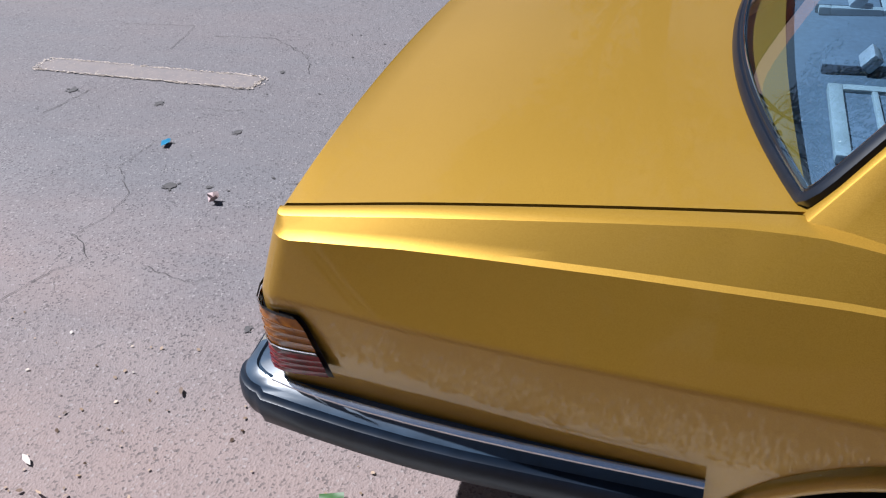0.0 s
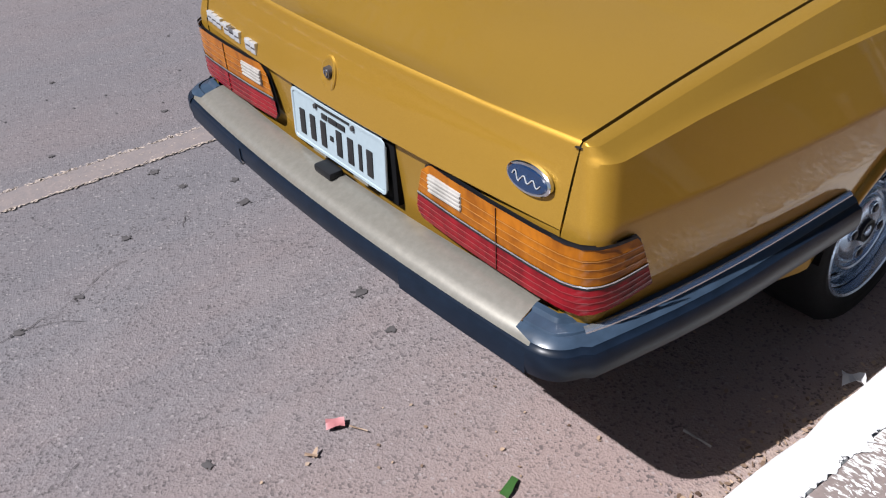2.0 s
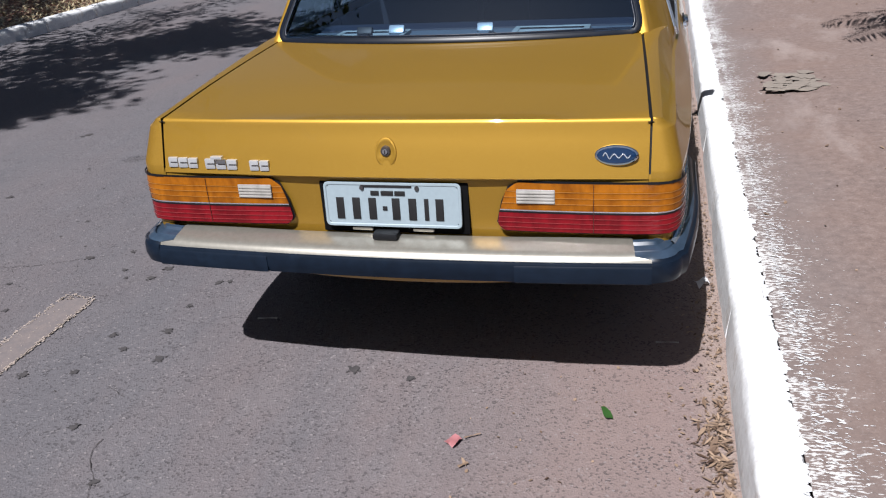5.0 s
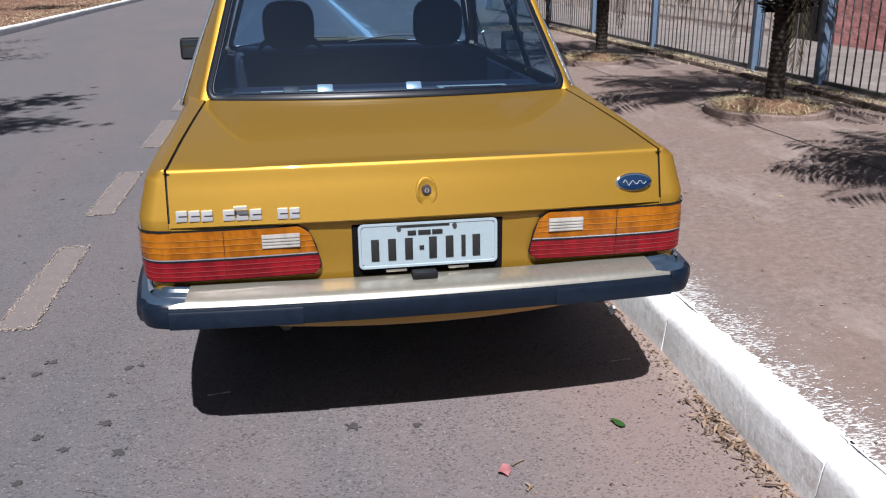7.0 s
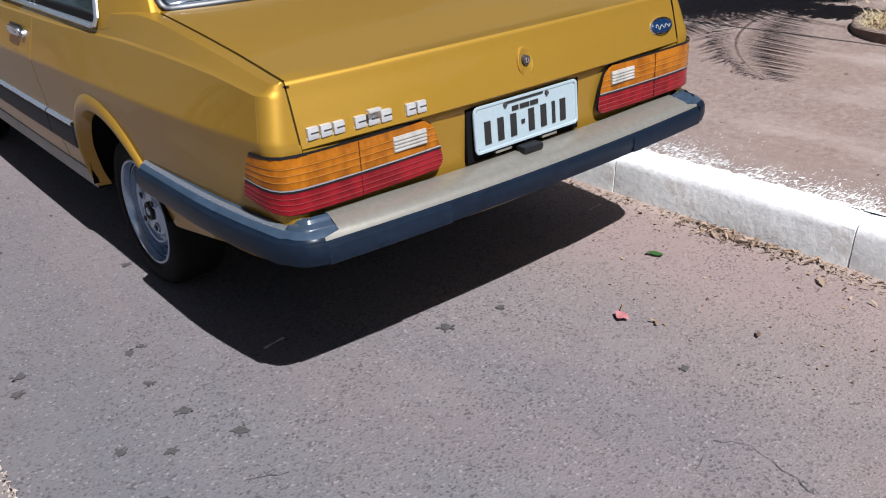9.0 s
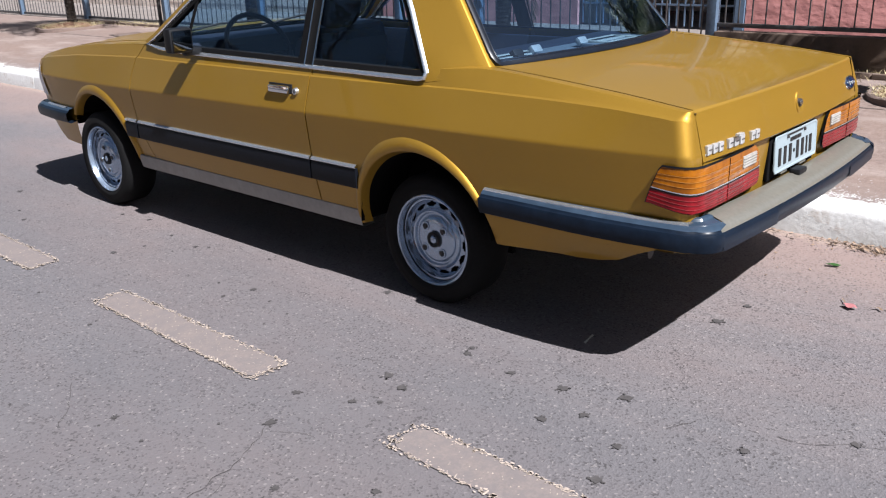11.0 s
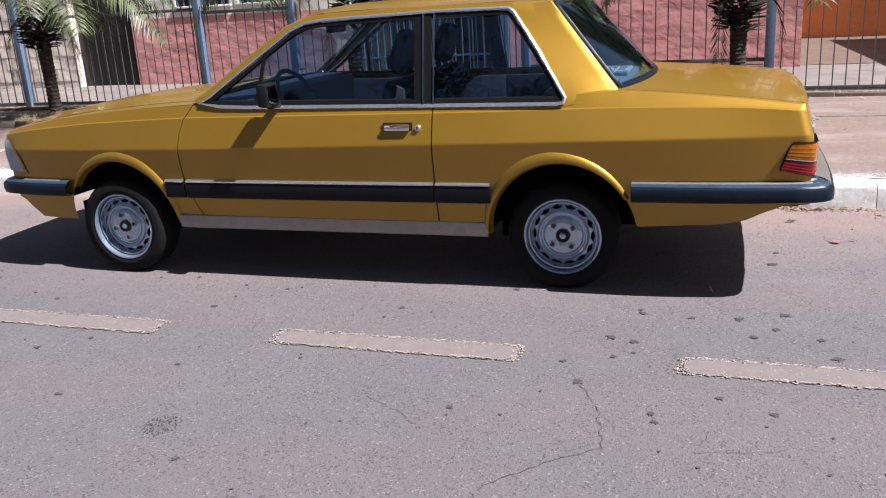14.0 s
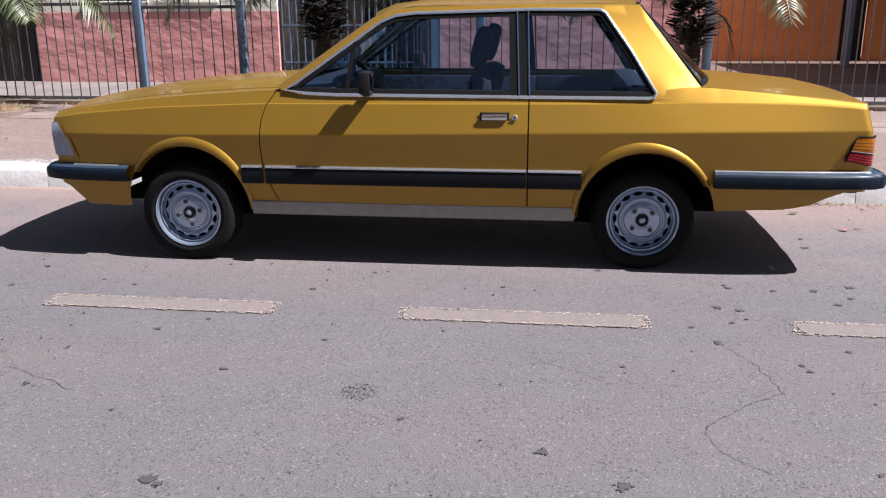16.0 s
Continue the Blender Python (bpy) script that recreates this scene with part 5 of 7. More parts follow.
    box_part("boot_wall", DARK, car, -0.51, 0.51, 0.22, 1.19, 0.42, 0.84)
    box_part("engine_block", DARK, car, -0.50, 0.50, 3.25, 4.05, 0.36, 0.78)
    box_part("radiator_panel", DARK, car, -0.66, 0.66, 4.20, 4.30, 0.44, 0.78)
    for s in (-1, 1):
        box_part("inner_wing", DARK, car, min(s * 0.50, s * 0.53), max(s * 0.50, s * 0.53), 3.99, 4.22, 0.50, 0.80)
    tube_part("exhaust_pipe", [(-0.42, 0.42, 0.29), (-0.42, 0.7, 0.28), (-0.30, 1.4, 0.25)], 0.022, FENCE_DARK, car)
    build_interior(car)
    return car


build_car()

# ---- the street ----


def pave_z(x):
    """The pavement rises from the kerb and falls away gently before the fence."""
    return 0.165 + 0.062 * (min(x, 3.158) - 1.10) - 0.022 * max(0, min(x, 4.54) - 3.158)


def grid_sheet(name, x0, x1, y0, y1, nx, ny, zf, mat, label, category, kind="structure"):
    rows = [[(x, y, zf(x, y)) for x in np.linspace(x0, x1, nx)] for y in np.linspace(y0, y1, ny)]
    ob = sheet_part(name, rows, mat)
    return tagged(ob, label, category, "", kind)


def build_ground():
    grid_sheet("ground", -900, 900, -900, 900, 3, 3, lambda x, y: -0.06, SOIL, "bare red soil reaching the horizon", "ground")
    grid_sheet("road", -6.55, 1.0, -70, 160, 3, 40, lambda x, y: 0.0, ASPHALT, "worn grey asphalt road dusted with red soil", "road")
    grid_sheet("pavement", 1.085, 4.54, -40, 90, 6, 40, lambda x, y: pave_z(x), PAVING, "dusty reddish concrete pavement between kerb and fence", "pavement")
    grid_sheet("yard", 4.535, 13.5, -40, 60, 4, 20, lambda x, y: 0.260, YARD, "grey cement yard behind the fence", "ground")
    grid_sheet("verge", -40.0, -6.52, -70, 160, 12, 60, lambda x, y: 0.13 if x > -7 else 0.13 + 0.02 * math.sin(x + y), SOIL, "red soil verge with dry litter across the road", "ground")


def kerb_run(name, x_face, inward, y0, y1, label, step=1.0, drop=0.0):
    """Kerb stones end to end with open joints; they share two meshes."""
    kerb = tagged(new(name), label, "kerb", "", "structure")
    rng = random.Random(5)
    meshes = []
    for v in range(4):
        prof = [(0.0, -0.06), (0.004, 0.02), (0.014, 0.118), (0.019, 0.138), (0.030, 0.150), (0.050, 0.157), (0.105, 0.166), (0.122, 0.165), (0.130, 0.150), (0.130, -0.06)]
        rows = []
        n = 11
        for k in range(n):
            y = -0.4975 + 0.995 * k / (n - 1)
            end = 0.006 if k in (0, n - 1) else 0.0
            rows.append([(inward * (px + (end if px < 0.1 else 0) + rng.uniform(-0.002, 0.003)), y, pz - end * (pz > 0.1) + rng.uniform(-0.002, 0.002) * (pz > 0)) for px, pz in prof])
        verts, faces = sheet(rows)
        m = len(prof)
        faces += [tuple(range(m)), tuple(range(len(verts) - m, len(verts)))]
        me = bpy.data.meshes.new("kerb_stone")
        me.from_pydata(verts, [], faces)
        me.materials.append(KERB_WHITE)
        bm = bmesh.new()
        bm.from_mesh(me)
        bmesh.ops.recalc_face_normals(bm, faces=bm.faces)
        bm.to_mesh(me)
        bm.free()
        me.shade_smooth()
        me.set_sharp_from_angle(angle=radians(40))
        meshes.append(me)
    y, k = y0, 0
    while y < y1:
        o = new("kerb_stone", meshes[k % 4])
        o.parent = kerb
        o.location = (x_face, y + step / 2, rng.uniform(-0.003, 0.003) - drop)
        y += step
        k += 1
    return kerb


def build_kerbs():
    kerb_run("kerb_near", 0.955, 1, -8.42, 40, "whitewashed concrete kerb stones beside the pavement")
    kerb_run("kerb_far", -6.42, -1, -6.0, 60, "whitewashed concrete kerb stones across the road", drop=0.01)
    box_part("kerb_bed", YARD, None, 0.95, 1.09, 41, 90, -0.05, 0.15)
    tagged(bpy.data.objects["kerb_bed"], "plain concrete kerb further along the pavement", "kerb", "", "structure")


def flat_blob(bm, cx, cy, z, rx, ry, rng, n=9, turn=0.0, ragged=0.3):
    pts = []
    for k in range(n):
        a = 2 * math.pi * k / n + rng.uniform(-0.2, 0.2)
        s = 1 + rng.uniform(-ragged, ragged)
        px, py = rx * s * math.cos(a), ry * s * math.sin(a)
        pts.append(bm.verts.new((cx + px * math.cos(turn) - py * math.sin(turn), cy + px * math.sin(turn) + py * math.cos(turn), z)))
    bm.faces.new(pts)


def tag_stuff(ob, label, category):
    return tagged(ob, label, category, "", "stuff")


def build_splashes():
    """Whitewash that ran over the kerb's back edge onto the pavement."""
    rng = random.Random(11)
    bm = bmesh.new()
    prev = None
    y = -3.0
    while y < 12:
        reach = 1.080 + 0.016 * abs(noise.noise((y * 2.3, 0, 1))) * 2 + 0.020 * noise.noise((y * 17, 3, 1)) + 0.016 * noise.noise((y * 61, 7, 1)) + 0.008 * noise.noise((y * 210, 5, 1))
        a, b = bm.verts.new((1.07, y, 0.1672)), bm.verts.new((reach, y + rng.uniform(-0.006, 0.006), pave_z(reach) + 0.0035))
        m = bm.verts.new((min(1.088, reach - 0.001), y, pave_z(1.088) + 0.0045))
        if prev:
            bm.faces.new((prev[0], prev[1], m, a))
            bm.faces.new((prev[1], prev[2], b, m))
        prev = (a, m, b)
        y += rng.uniform(0.003, 0.007)
    for k in range(5000):
        yy = rng.uniform(-3, 9)
        d = rng.expovariate(1 / (0.035 + 0.07 * abs(noise.noise((yy * 1.7, 9, 2)))))
        x = 1.12 + d
        if x > 1.75:
            continue
        s = rng.uniform(0.0008, 0.0022) * (1 if d > 0.08 else 1.4)
        flat_blob(bm, x, yy, pave_z(x) + 0.003, s * rng.uniform(1.0, 5.0), s * rng.uniform(0.6, 1.1), rng, 7, rng.gauss(-0.25, 0.3), 0.45)
    tag_stuff(part("whitewash_splash", bm, KERB_WHITE), "ragged whitewash splashed over the pavement edge", "paint splash")


def build_paving_marks():
    """Joint along the pavement, low edging before the grass, a pale patch and worn white marks."""
    rng = random.Random(77)
    rows = []
    for k in range(161):
        y = -4 + 0.1 * k
        w = 0.006 + 0.004 * noise.noise((y * 3, 1, 0))
        x = 2.875 + 0.012 * noise.noise((y * 0.8, 4, 0)) + rng.uniform(-0.003, 0.003)
        rows.append([(x - w, y, pave_z(x) + 0.003), (x + w, y, pave_z(x) + 0.003)])
    tagged(sheet_part("paving_joint", rows, TAR), "dark dirt-filled joint along the pavement", "joint", "", "structure")
    edging = tagged(new("edging"), "low weathered concrete edging before the grass strip", "kerb", "", "structure")
    y = -3.0
    while y < 14:
        bm = bmesh.new()
        box(bm, 4.115, 4.175, y + 0.006, y + 0.494, 0.22, 0.312 + rng.uniform(-0.008, 0.008), 0.008)
        part("edging_stone", bm, DARK_YARD, edging)
        y += 0.5
    bm = bmesh.new()
    for k in range(26):
        flat_blob(bm, 1.48 + rng.gauss(0, 0.08), 3.32 + rng.gauss(0, 0.10), pave_z(1.62) + 0.004 + 0.0003 * k, rng.uniform(0.03, 0.08), rng.uniform(0.03, 0.07), rng, 14, 0, 0.4)
    tag_stuff(part("cement_smear", bm, make_plain("pale_green_grey_cement", (0.31, 0.265, 0.225), 0.9)), "pale green-grey cement smeared on the pavement", "stain")
    marks = tagged(new("paint_marks"), "worn white painted marks on the pavement", "road marking")
    for row, n in ((7.02, 5), (7.30, 4)):
        for k in range(n):
            x = 1.53 + 0.062 * k
            bm = bmesh.new()
            flat_blob(bm, x, row, pave_z(x) + 0.004, 0.020, 0.07, rng, 10, rng.uniform(-0.1, 0.1), 0.12)
            part("paint_bar", bm, KERB_WHITE, marks)
    # fallen leaves and broken rubble on the grass strip
    bm = bmesh.new()
    for k in range(260):
        x, yy = rng.uniform(4.19, 4.42), rng.uniform(-3, 12)
        s = rng.uniform(0.008, 0.028)
        box(bm, x - s, x + s, yy - s * 0.8, yy + s * 0.8, pave_z(x) - 0.005, pave_z(x) + s * 0.9, 0, pose(0, 0, 0))
    tag_stuff(part("rubble", bm, PAVING), "small broken rubble along the grass strip", "rubble")


def build_dashes():
    rng = random.Random(3)
    spans = [(-2.47, -1.24), (-0.58, 0.60), (1.245, 2.325), (2.94, 4.04), (4.93, 6.18)]
    spans += [(-2.47 - 1.85 * k, -1.26 - 1.85 * k) for k in range(1, 5)] + [(4.93 + 1.85 * k, 6.14 + 1.85 * k) for k in range(1, 22)]
    for y0, y1 in spans:
        bm = bmesh.new()
        n = 70
        x0, x1 = -1.606, -1.462
        left, right = [], []
        for j in range(n + 1):
            y = y0 + (y1 - y0) * j / n
            e = 0.03 * (1 - min(1, min(j, n - j) / 5)) ** 2
            wob = 0.004 * noise.noise((y * 9, 2, 0))
            left.append(bm.verts.new((x0 + wob + e + rng.uniform(-0.003, 0.003), y, 0.004)))
            right.append(bm.verts.new((x1 + wob * 0.6 - e + rng.uniform(-0.003, 0.003), y, 0.004)))
        for j in range(n):
            bm.faces.new((left[j], right[j], right[j + 1], left[j + 1]))
        o = part("road_marking", bm, LINE_PAINT)
        tagged(o, "faded pinkish-white lane dash worn into the asphalt", "road marking", "lane dashes")
        # brighter paint that stayed in ragged crumbs along the edges
        bm = bmesh.new()
        for side in (x0, x1):
            for j in range(260):
                flat_blob(bm, side + rng.gauss(0, 0.005), y0 + (y1 - y0) * rng.random(), 0.0055, rng.uniform(0.001, 0.0045), rng.uniform(0.003, 0.012), rng, 6, rng.gauss(0, 0.5), 0.5)
        for end in (y0, y1):
            for j in range(60):
                flat_blob(bm, rng.uniform(x0, x1), end + rng.gauss(0, 0.012), 0.0055, rng.uniform(0.002, 0.007), rng.uniform(0.002, 0.005), rng, 6, 0.0, 0.5)
        for j in range(160):
            flat_blob(bm, rng.uniform(x0, x1), rng.uniform(y0, y1), 0.0055, rng.uniform(0.001, 0.003), rng.uniform(0.001, 0.004), rng, 6, rng.uniform(0, 3), 0.5)
        part("edge_paint", bm, EDGE_PAINT, o)


def build_stains():
    rng = random.Random(8)
    spots = [(-0.228, 0.230, 0.024), (-0.028, 0.202, 0.015), (-0.940, 0.208, 0.022), (-1.012, 0.395, 0.022), (-1.300, 0.900, 0.022), (-1.010, 0.795, 0.018), (0.098, -0.410, 0.014), (-1.333, 0.805, 0.018), (-1.372, 0.046, 0.020), (-1.740, 0.970, 0.020), (-1.110, 0.253, 0.016), (-1.209, 0.340, 0.016), (-0.966, 0.809, 0.014), (-1.196, 0.084, 0.015), (-0.996, -0.203, 0.018), (-0.715, -0.622, 0.018), (-2.722, 1.680, 0.022), (-1.569, 1.051, 0.015), (-1.886, 2.601, 0.012), (-3.022, 2.839, 0.026), (-2.895, 1.438, 0.026), (-0.591, -1.111, 0.028), (-1.237, -1.585, 0.022), (-1.284, -2.091, 0.03), (-1.053, -1.083, 0.02)]
    for k in range(190):
        spots.append((rng.uniform(-2.4, -0.6) if k < 120 else rng.uniform(-4.2, -1.0), rng.uniform(-1.4, 5.6), rng.choice((0.004, 0.005, 0.006, 0.007, 0.008, 0.010, 0.013, 0.016))))
    bm = bmesh.new()
    for x, y, r in spots:
        turn = rng.uniform(0, 3)
        flat_blob(bm, x, y, 0.0035, r * 0.85, r * rng.uniform(0.6, 0.9), rng, 13, turn, 0.32)
        for j in range(4 if r > 0.011 else 1):
            a = rng.uniform(0, 6.283)
            flat_blob(bm, x + 1.05 * r * math.cos(a), y + 1.05 * r * math.sin(a), 0.0033, r * 0.28, r * 0.2, rng, 7, a, 0.4)
    # a faint round worn patch
    for k in range(150):
        a, rr = rng.uniform(0, 6.283), 0.07 * math.sqrt(rng.random())
        flat_blob(bm, -2.362 + rr * math.cos(a), 2.342 + rr * math.sin(a), 0.0034, 0.0035, 0.002, rng, 6, a, 0.4)
    tag_stuff(part("tar_spots", bm, STAIN), "dark tar and gum spots pressed into the asphalt", "stains")
    # cracks as thin broken lines
    bm = bmesh.new()
    def crack(x, y, heading, length, width=0.0016):
        p = Vector((x, y))
        a = heading
        prev = None
        for k in range(int(length / 0.025)):
            a += rng.uniform(-0.5, 0.5)
            a += (heading - a) * 0.2
            p = p + Vector((math.cos(a), math.sin(a))) * 0.025
            s = Vector((-math.sin(a), math.cos(a))) * width * rng.uniform(0.25, 1.0)
            cur = (bm.verts.new((*(p + s), 0.0032)), bm.verts.new((*(p - s), 0.0032)))
            if prev:
                bm.faces.new((prev[0], prev[1], cur[1], cur[0]))
            prev = cur
            if rng.random() < 0.03 and length > 0.4:
                crack(p.x, p.y, a + rng.choice((-1.1, 1.1)), length * 0.35, width * 0.6)
    def crack_along(pts, width=0.0016):
        """A crack that wanders from point to point."""
        line = []
        for p, q in zip(pts, pts[1:]):
            p, q = Vector(p), Vector(q)
            n = max(2, int((q - p).length / 0.018))
            side = Vector((-(q - p).y, (q - p).x)).normalized()
            line += [p + (q - p) * k / n + side * (0.012 * noise.noise((p.x * 7 + k * 0.43, q.y * 5, 3)) + rng.uniform(-0.004, 0.004)) for k in range(n)]
        line.append(Vector(pts[-1]))
        prev = None
        for k, p in enumerate(line[:-1]):
            d = (line[k + 1] - p).normalized()
            s = Vector((-d.y, d.x)) * width * rng.uniform(0.3, 1.0)
            cur = (bm.verts.new((*(p + s), 0.0032)), bm.verts.new((*(p - s), 0.0032)))
            if prev:
                bm.faces.new((prev[0], prev[1], cur[1], cur[0]))
            prev = cur
            if rng.random() < 0.06:
                crack(p.x, p.y, math.atan2(d.y, d.x) + rng.choice((-1.2, 1.2)), rng.uniform(0.06, 0.2), width * 0.5)
    crack_along([(-0.909, -1.382), (-0.682, -1.405), (-0.498, -1.236), (-0.341, -1.217), (-0.218, -1.258), (-0.095, -1.112), (-0.008, -1.198), (0.160, -1.247), (0.42, -1.30)])
    crack_along([(-2.132, -2.430), (-2.170, -1.967), (-1.990, -1.930), (-1.822, -1.907)], 0.0020)
    crack_along([(-2.050, -1.773), (-2.086, -1.439), (-1.890, -1.150), (-1.663, -1.034)], 0.0020)
    crack_along([(-1.335, -2.001), (-1.180, -2.030), (-1.011, -2.063)], 0.0020)
    crack_along([(-0.112, -0.908), (-0.064, -0.717), (-0.118, -0.625)])
    crack_along([(-1.736, 0.981), (-1.933, 0.871), (-2.202, 0.820), (-2.322, 0.977), (-2.469, 1.122), (-2.540, 1.148), (-2.660, 1.120), (-2.80, 0.98)])
    crack_along([(-2.008, 1.707), (-2.090, 1.560), (-2.177, 1.453)], 0.0012)
    crack_along([(-2.166, 0.545), (-2.150, 0.460), (-2.140, 0.380), (-2.10, 0.25)], 0.0012)
    for x, y, h, l in ((-2.30, 3.80, -1.55, 0.45), (-0.73, -0.67, 1.7, 0.16), (-1.04, 0.03, -0.3, 0.14), (-0.7, -0.7, 1.9, 0.5), (-1.2, -1.45, 1.6, 0.4), (-2.3, 4.2, -2.9, 0.7)):
        crack(x, y, h, l)
    tag_stuff(part("road_cracks", bm, TAR), "fine meandering cracks in the asphalt", "cracks")


def build_litter():
    rng = random.Random(21)
    # dry leaves and grit swept along the gutter
    bm = bmesh.new()
    def leaf(x, y, z, L, w, turn):
        m = pose(x, y, z, rng.uniform(-25, 25), rng.uniform(-25, 25), math.degrees(turn))
        pts = [(-L, 0, 0), (-L * 0.3, w, 0.15 * w), (L * 0.5, w * 0.7, 0.3 * w), (L, 0, 0.1 * L), (L * 0.5, -w * 0.7, 0.3 * w), (-L * 0.3, -w, 0.15 * w)]
        bm.faces.new([bm.verts.new(m @ Vector(p)) for p in pts])
    for k in range(2600):
        y = rng.uniform(-1.6, 4.5)
        x = 0.945 - rng.expovariate(1 / 0.045)
        L = rng.choice((0.002, 0.003, 0.004, 0.006, 0.009))
        leaf(x, y, 0.005 + L * 0.3, L, L * rng.uniform(0.25, 0.7), rng.uniform(0, 6.3))
    # needles and strips drifted into a heap against the kerb
    for k in range(250):
        y = rng.gauss(0.03, 0.075) if k < 140 else rng.gauss(-0.30, 0.20)
        x = 0.940 - abs(rng.gauss(0, 0.045))
        L = rng.uniform(0.006, 0.024)
        leaf(x, y, 0.006 + rng.random() * 0.012, L, L * rng.uniform(0.10, 0.28), rng.uniform(0, 6.3))
    for x, y, L, turn in ((0.925, -0.105, 0.030, 0.3), (0.930, -0.236, 0.036, 1.9), (0.800, -0.416, 0.028, 0.8), (0.900, -0.02, 0.028, 1.2), (0.384, -0.454, 0.018, 0.6), (0.235, -0.196, 0.016, 2.2), (0.86, -0.62, 0.034, 0.2), (0.70, -0.70, 0.022, 1.1)):
        leaf(x, y, 0.010, L, L * 0.34, turn)
    tag_stuff(part("gutter_leaves", bm, DRY), "dry leaf scraps and grit along the gutter", "leaf litter")
    bm = bmesh.new()
    for k in range(220):
        x, y = rng.uniform(0.2, 0.94), rng.uniform(-1.7, 1.0)
        L = rng.choice((0.003, 0.004, 0.005, 0.007))
        leaf(x, y, 0.004, L, L * 0.7, rng.uniform(0, 6.3))
    for k in range(420):
        x, y = rng.uniform(1.1, 4.4), rng.uniform(-1.5, 8.0)
        L = rng.choice((0.004, 0.006, 0.009, 0.014))
        leaf(x, y, pave_z(x) + 0.005, L, L * 0.5, rng.uniform(0, 6.3))
    tag_stuff(part("scattered_scraps", bm, DRY), "small dry scraps scattered on road and pavement", "litter")
    # single pieces
    def scrap(name, x, y, turn, L, w, mat, label, fold=0.2, z=0.004):
        bm = bmesh.new()
        m = pose(x, y, z, 0, 0, turn)
        rows = []
        for i in range(5):
            u = i / 4
            rows.append([m @ Vector((L * (u - 0.5), w * (v - 0.5) * (1 + 0.2 * math.sin(5 * u)), 0.004 + fold * w * abs(math.sin(3 * u + v * 2)))) for v in (0, 0.5, 1)])
        ob = sheet_part(name, [[tuple(p) for p in r] for r in rows], mat, thick=0.0006)
        tagged(ob, label, "litter")
    scrap("candy_wrapper", 0.187, -0.111, 62, 0.046, 0.030, make_plain("red_wrapper", (0.50, 0.20, 0.21), 0.5), "crumpled red and white paper wrapper on asphalt", 0.35)
    scrap("twig_scrap", 0.235, -0.075, 30, 0.05, 0.004, DRY, "short dry twig beside the wrapper", 0.5)
    scrap("green_leaf", 0.603, 0.086, 112, 0.058, 0.020, make_plain("fresh_green_leaf", (0.040, 0.115, 0.025), 0.45), "fallen green leaf on the asphalt", 0.3)
    scrap("leaf_scrap", 0.235, -0.207, 40, 0.032, 0.008, DRY, "small dry leaf scrap on asphalt", 0.4)
    scrap("blue_wrapper", -0.887, -1.324, 15, 0.055, 0.028, make_plain("blue_wrapper", (0.02, 0.22, 0.40), 0.35), "crumpled blue plastic wrapper on asphalt", 0.35)
    scrap("paper_ball", -0.525, -0.886, 15, 0.036, 0.034, make_plain("pale_paper", (0.55, 0.42, 0.42), 0.8), "crumpled pale paper on asphalt", 0.9)
    scrap("pale_straw", -0.666, 0.516, 8, 0.075, 0.008, make_plain("pale_straw_strip", (0.62, 0.60, 0.55), 0.7), "pale straw strip in the car's shadow", 0.6)
    scrap("pale_twig", 0.775, 0.513, 5, 0.075, 0.006, make_plain("pale_twig", (0.60, 0.57, 0.52), 0.8), "pale twig in the car's shadow", 0.6)
    scrap("crumpled_tissue", 0.900, 0.95, 40, 0.055, 0.035, make_plain("white_tissue", (0.74, 0.74, 0.76), 0.9), "crumpled white tissue in the gutter", 0.7)


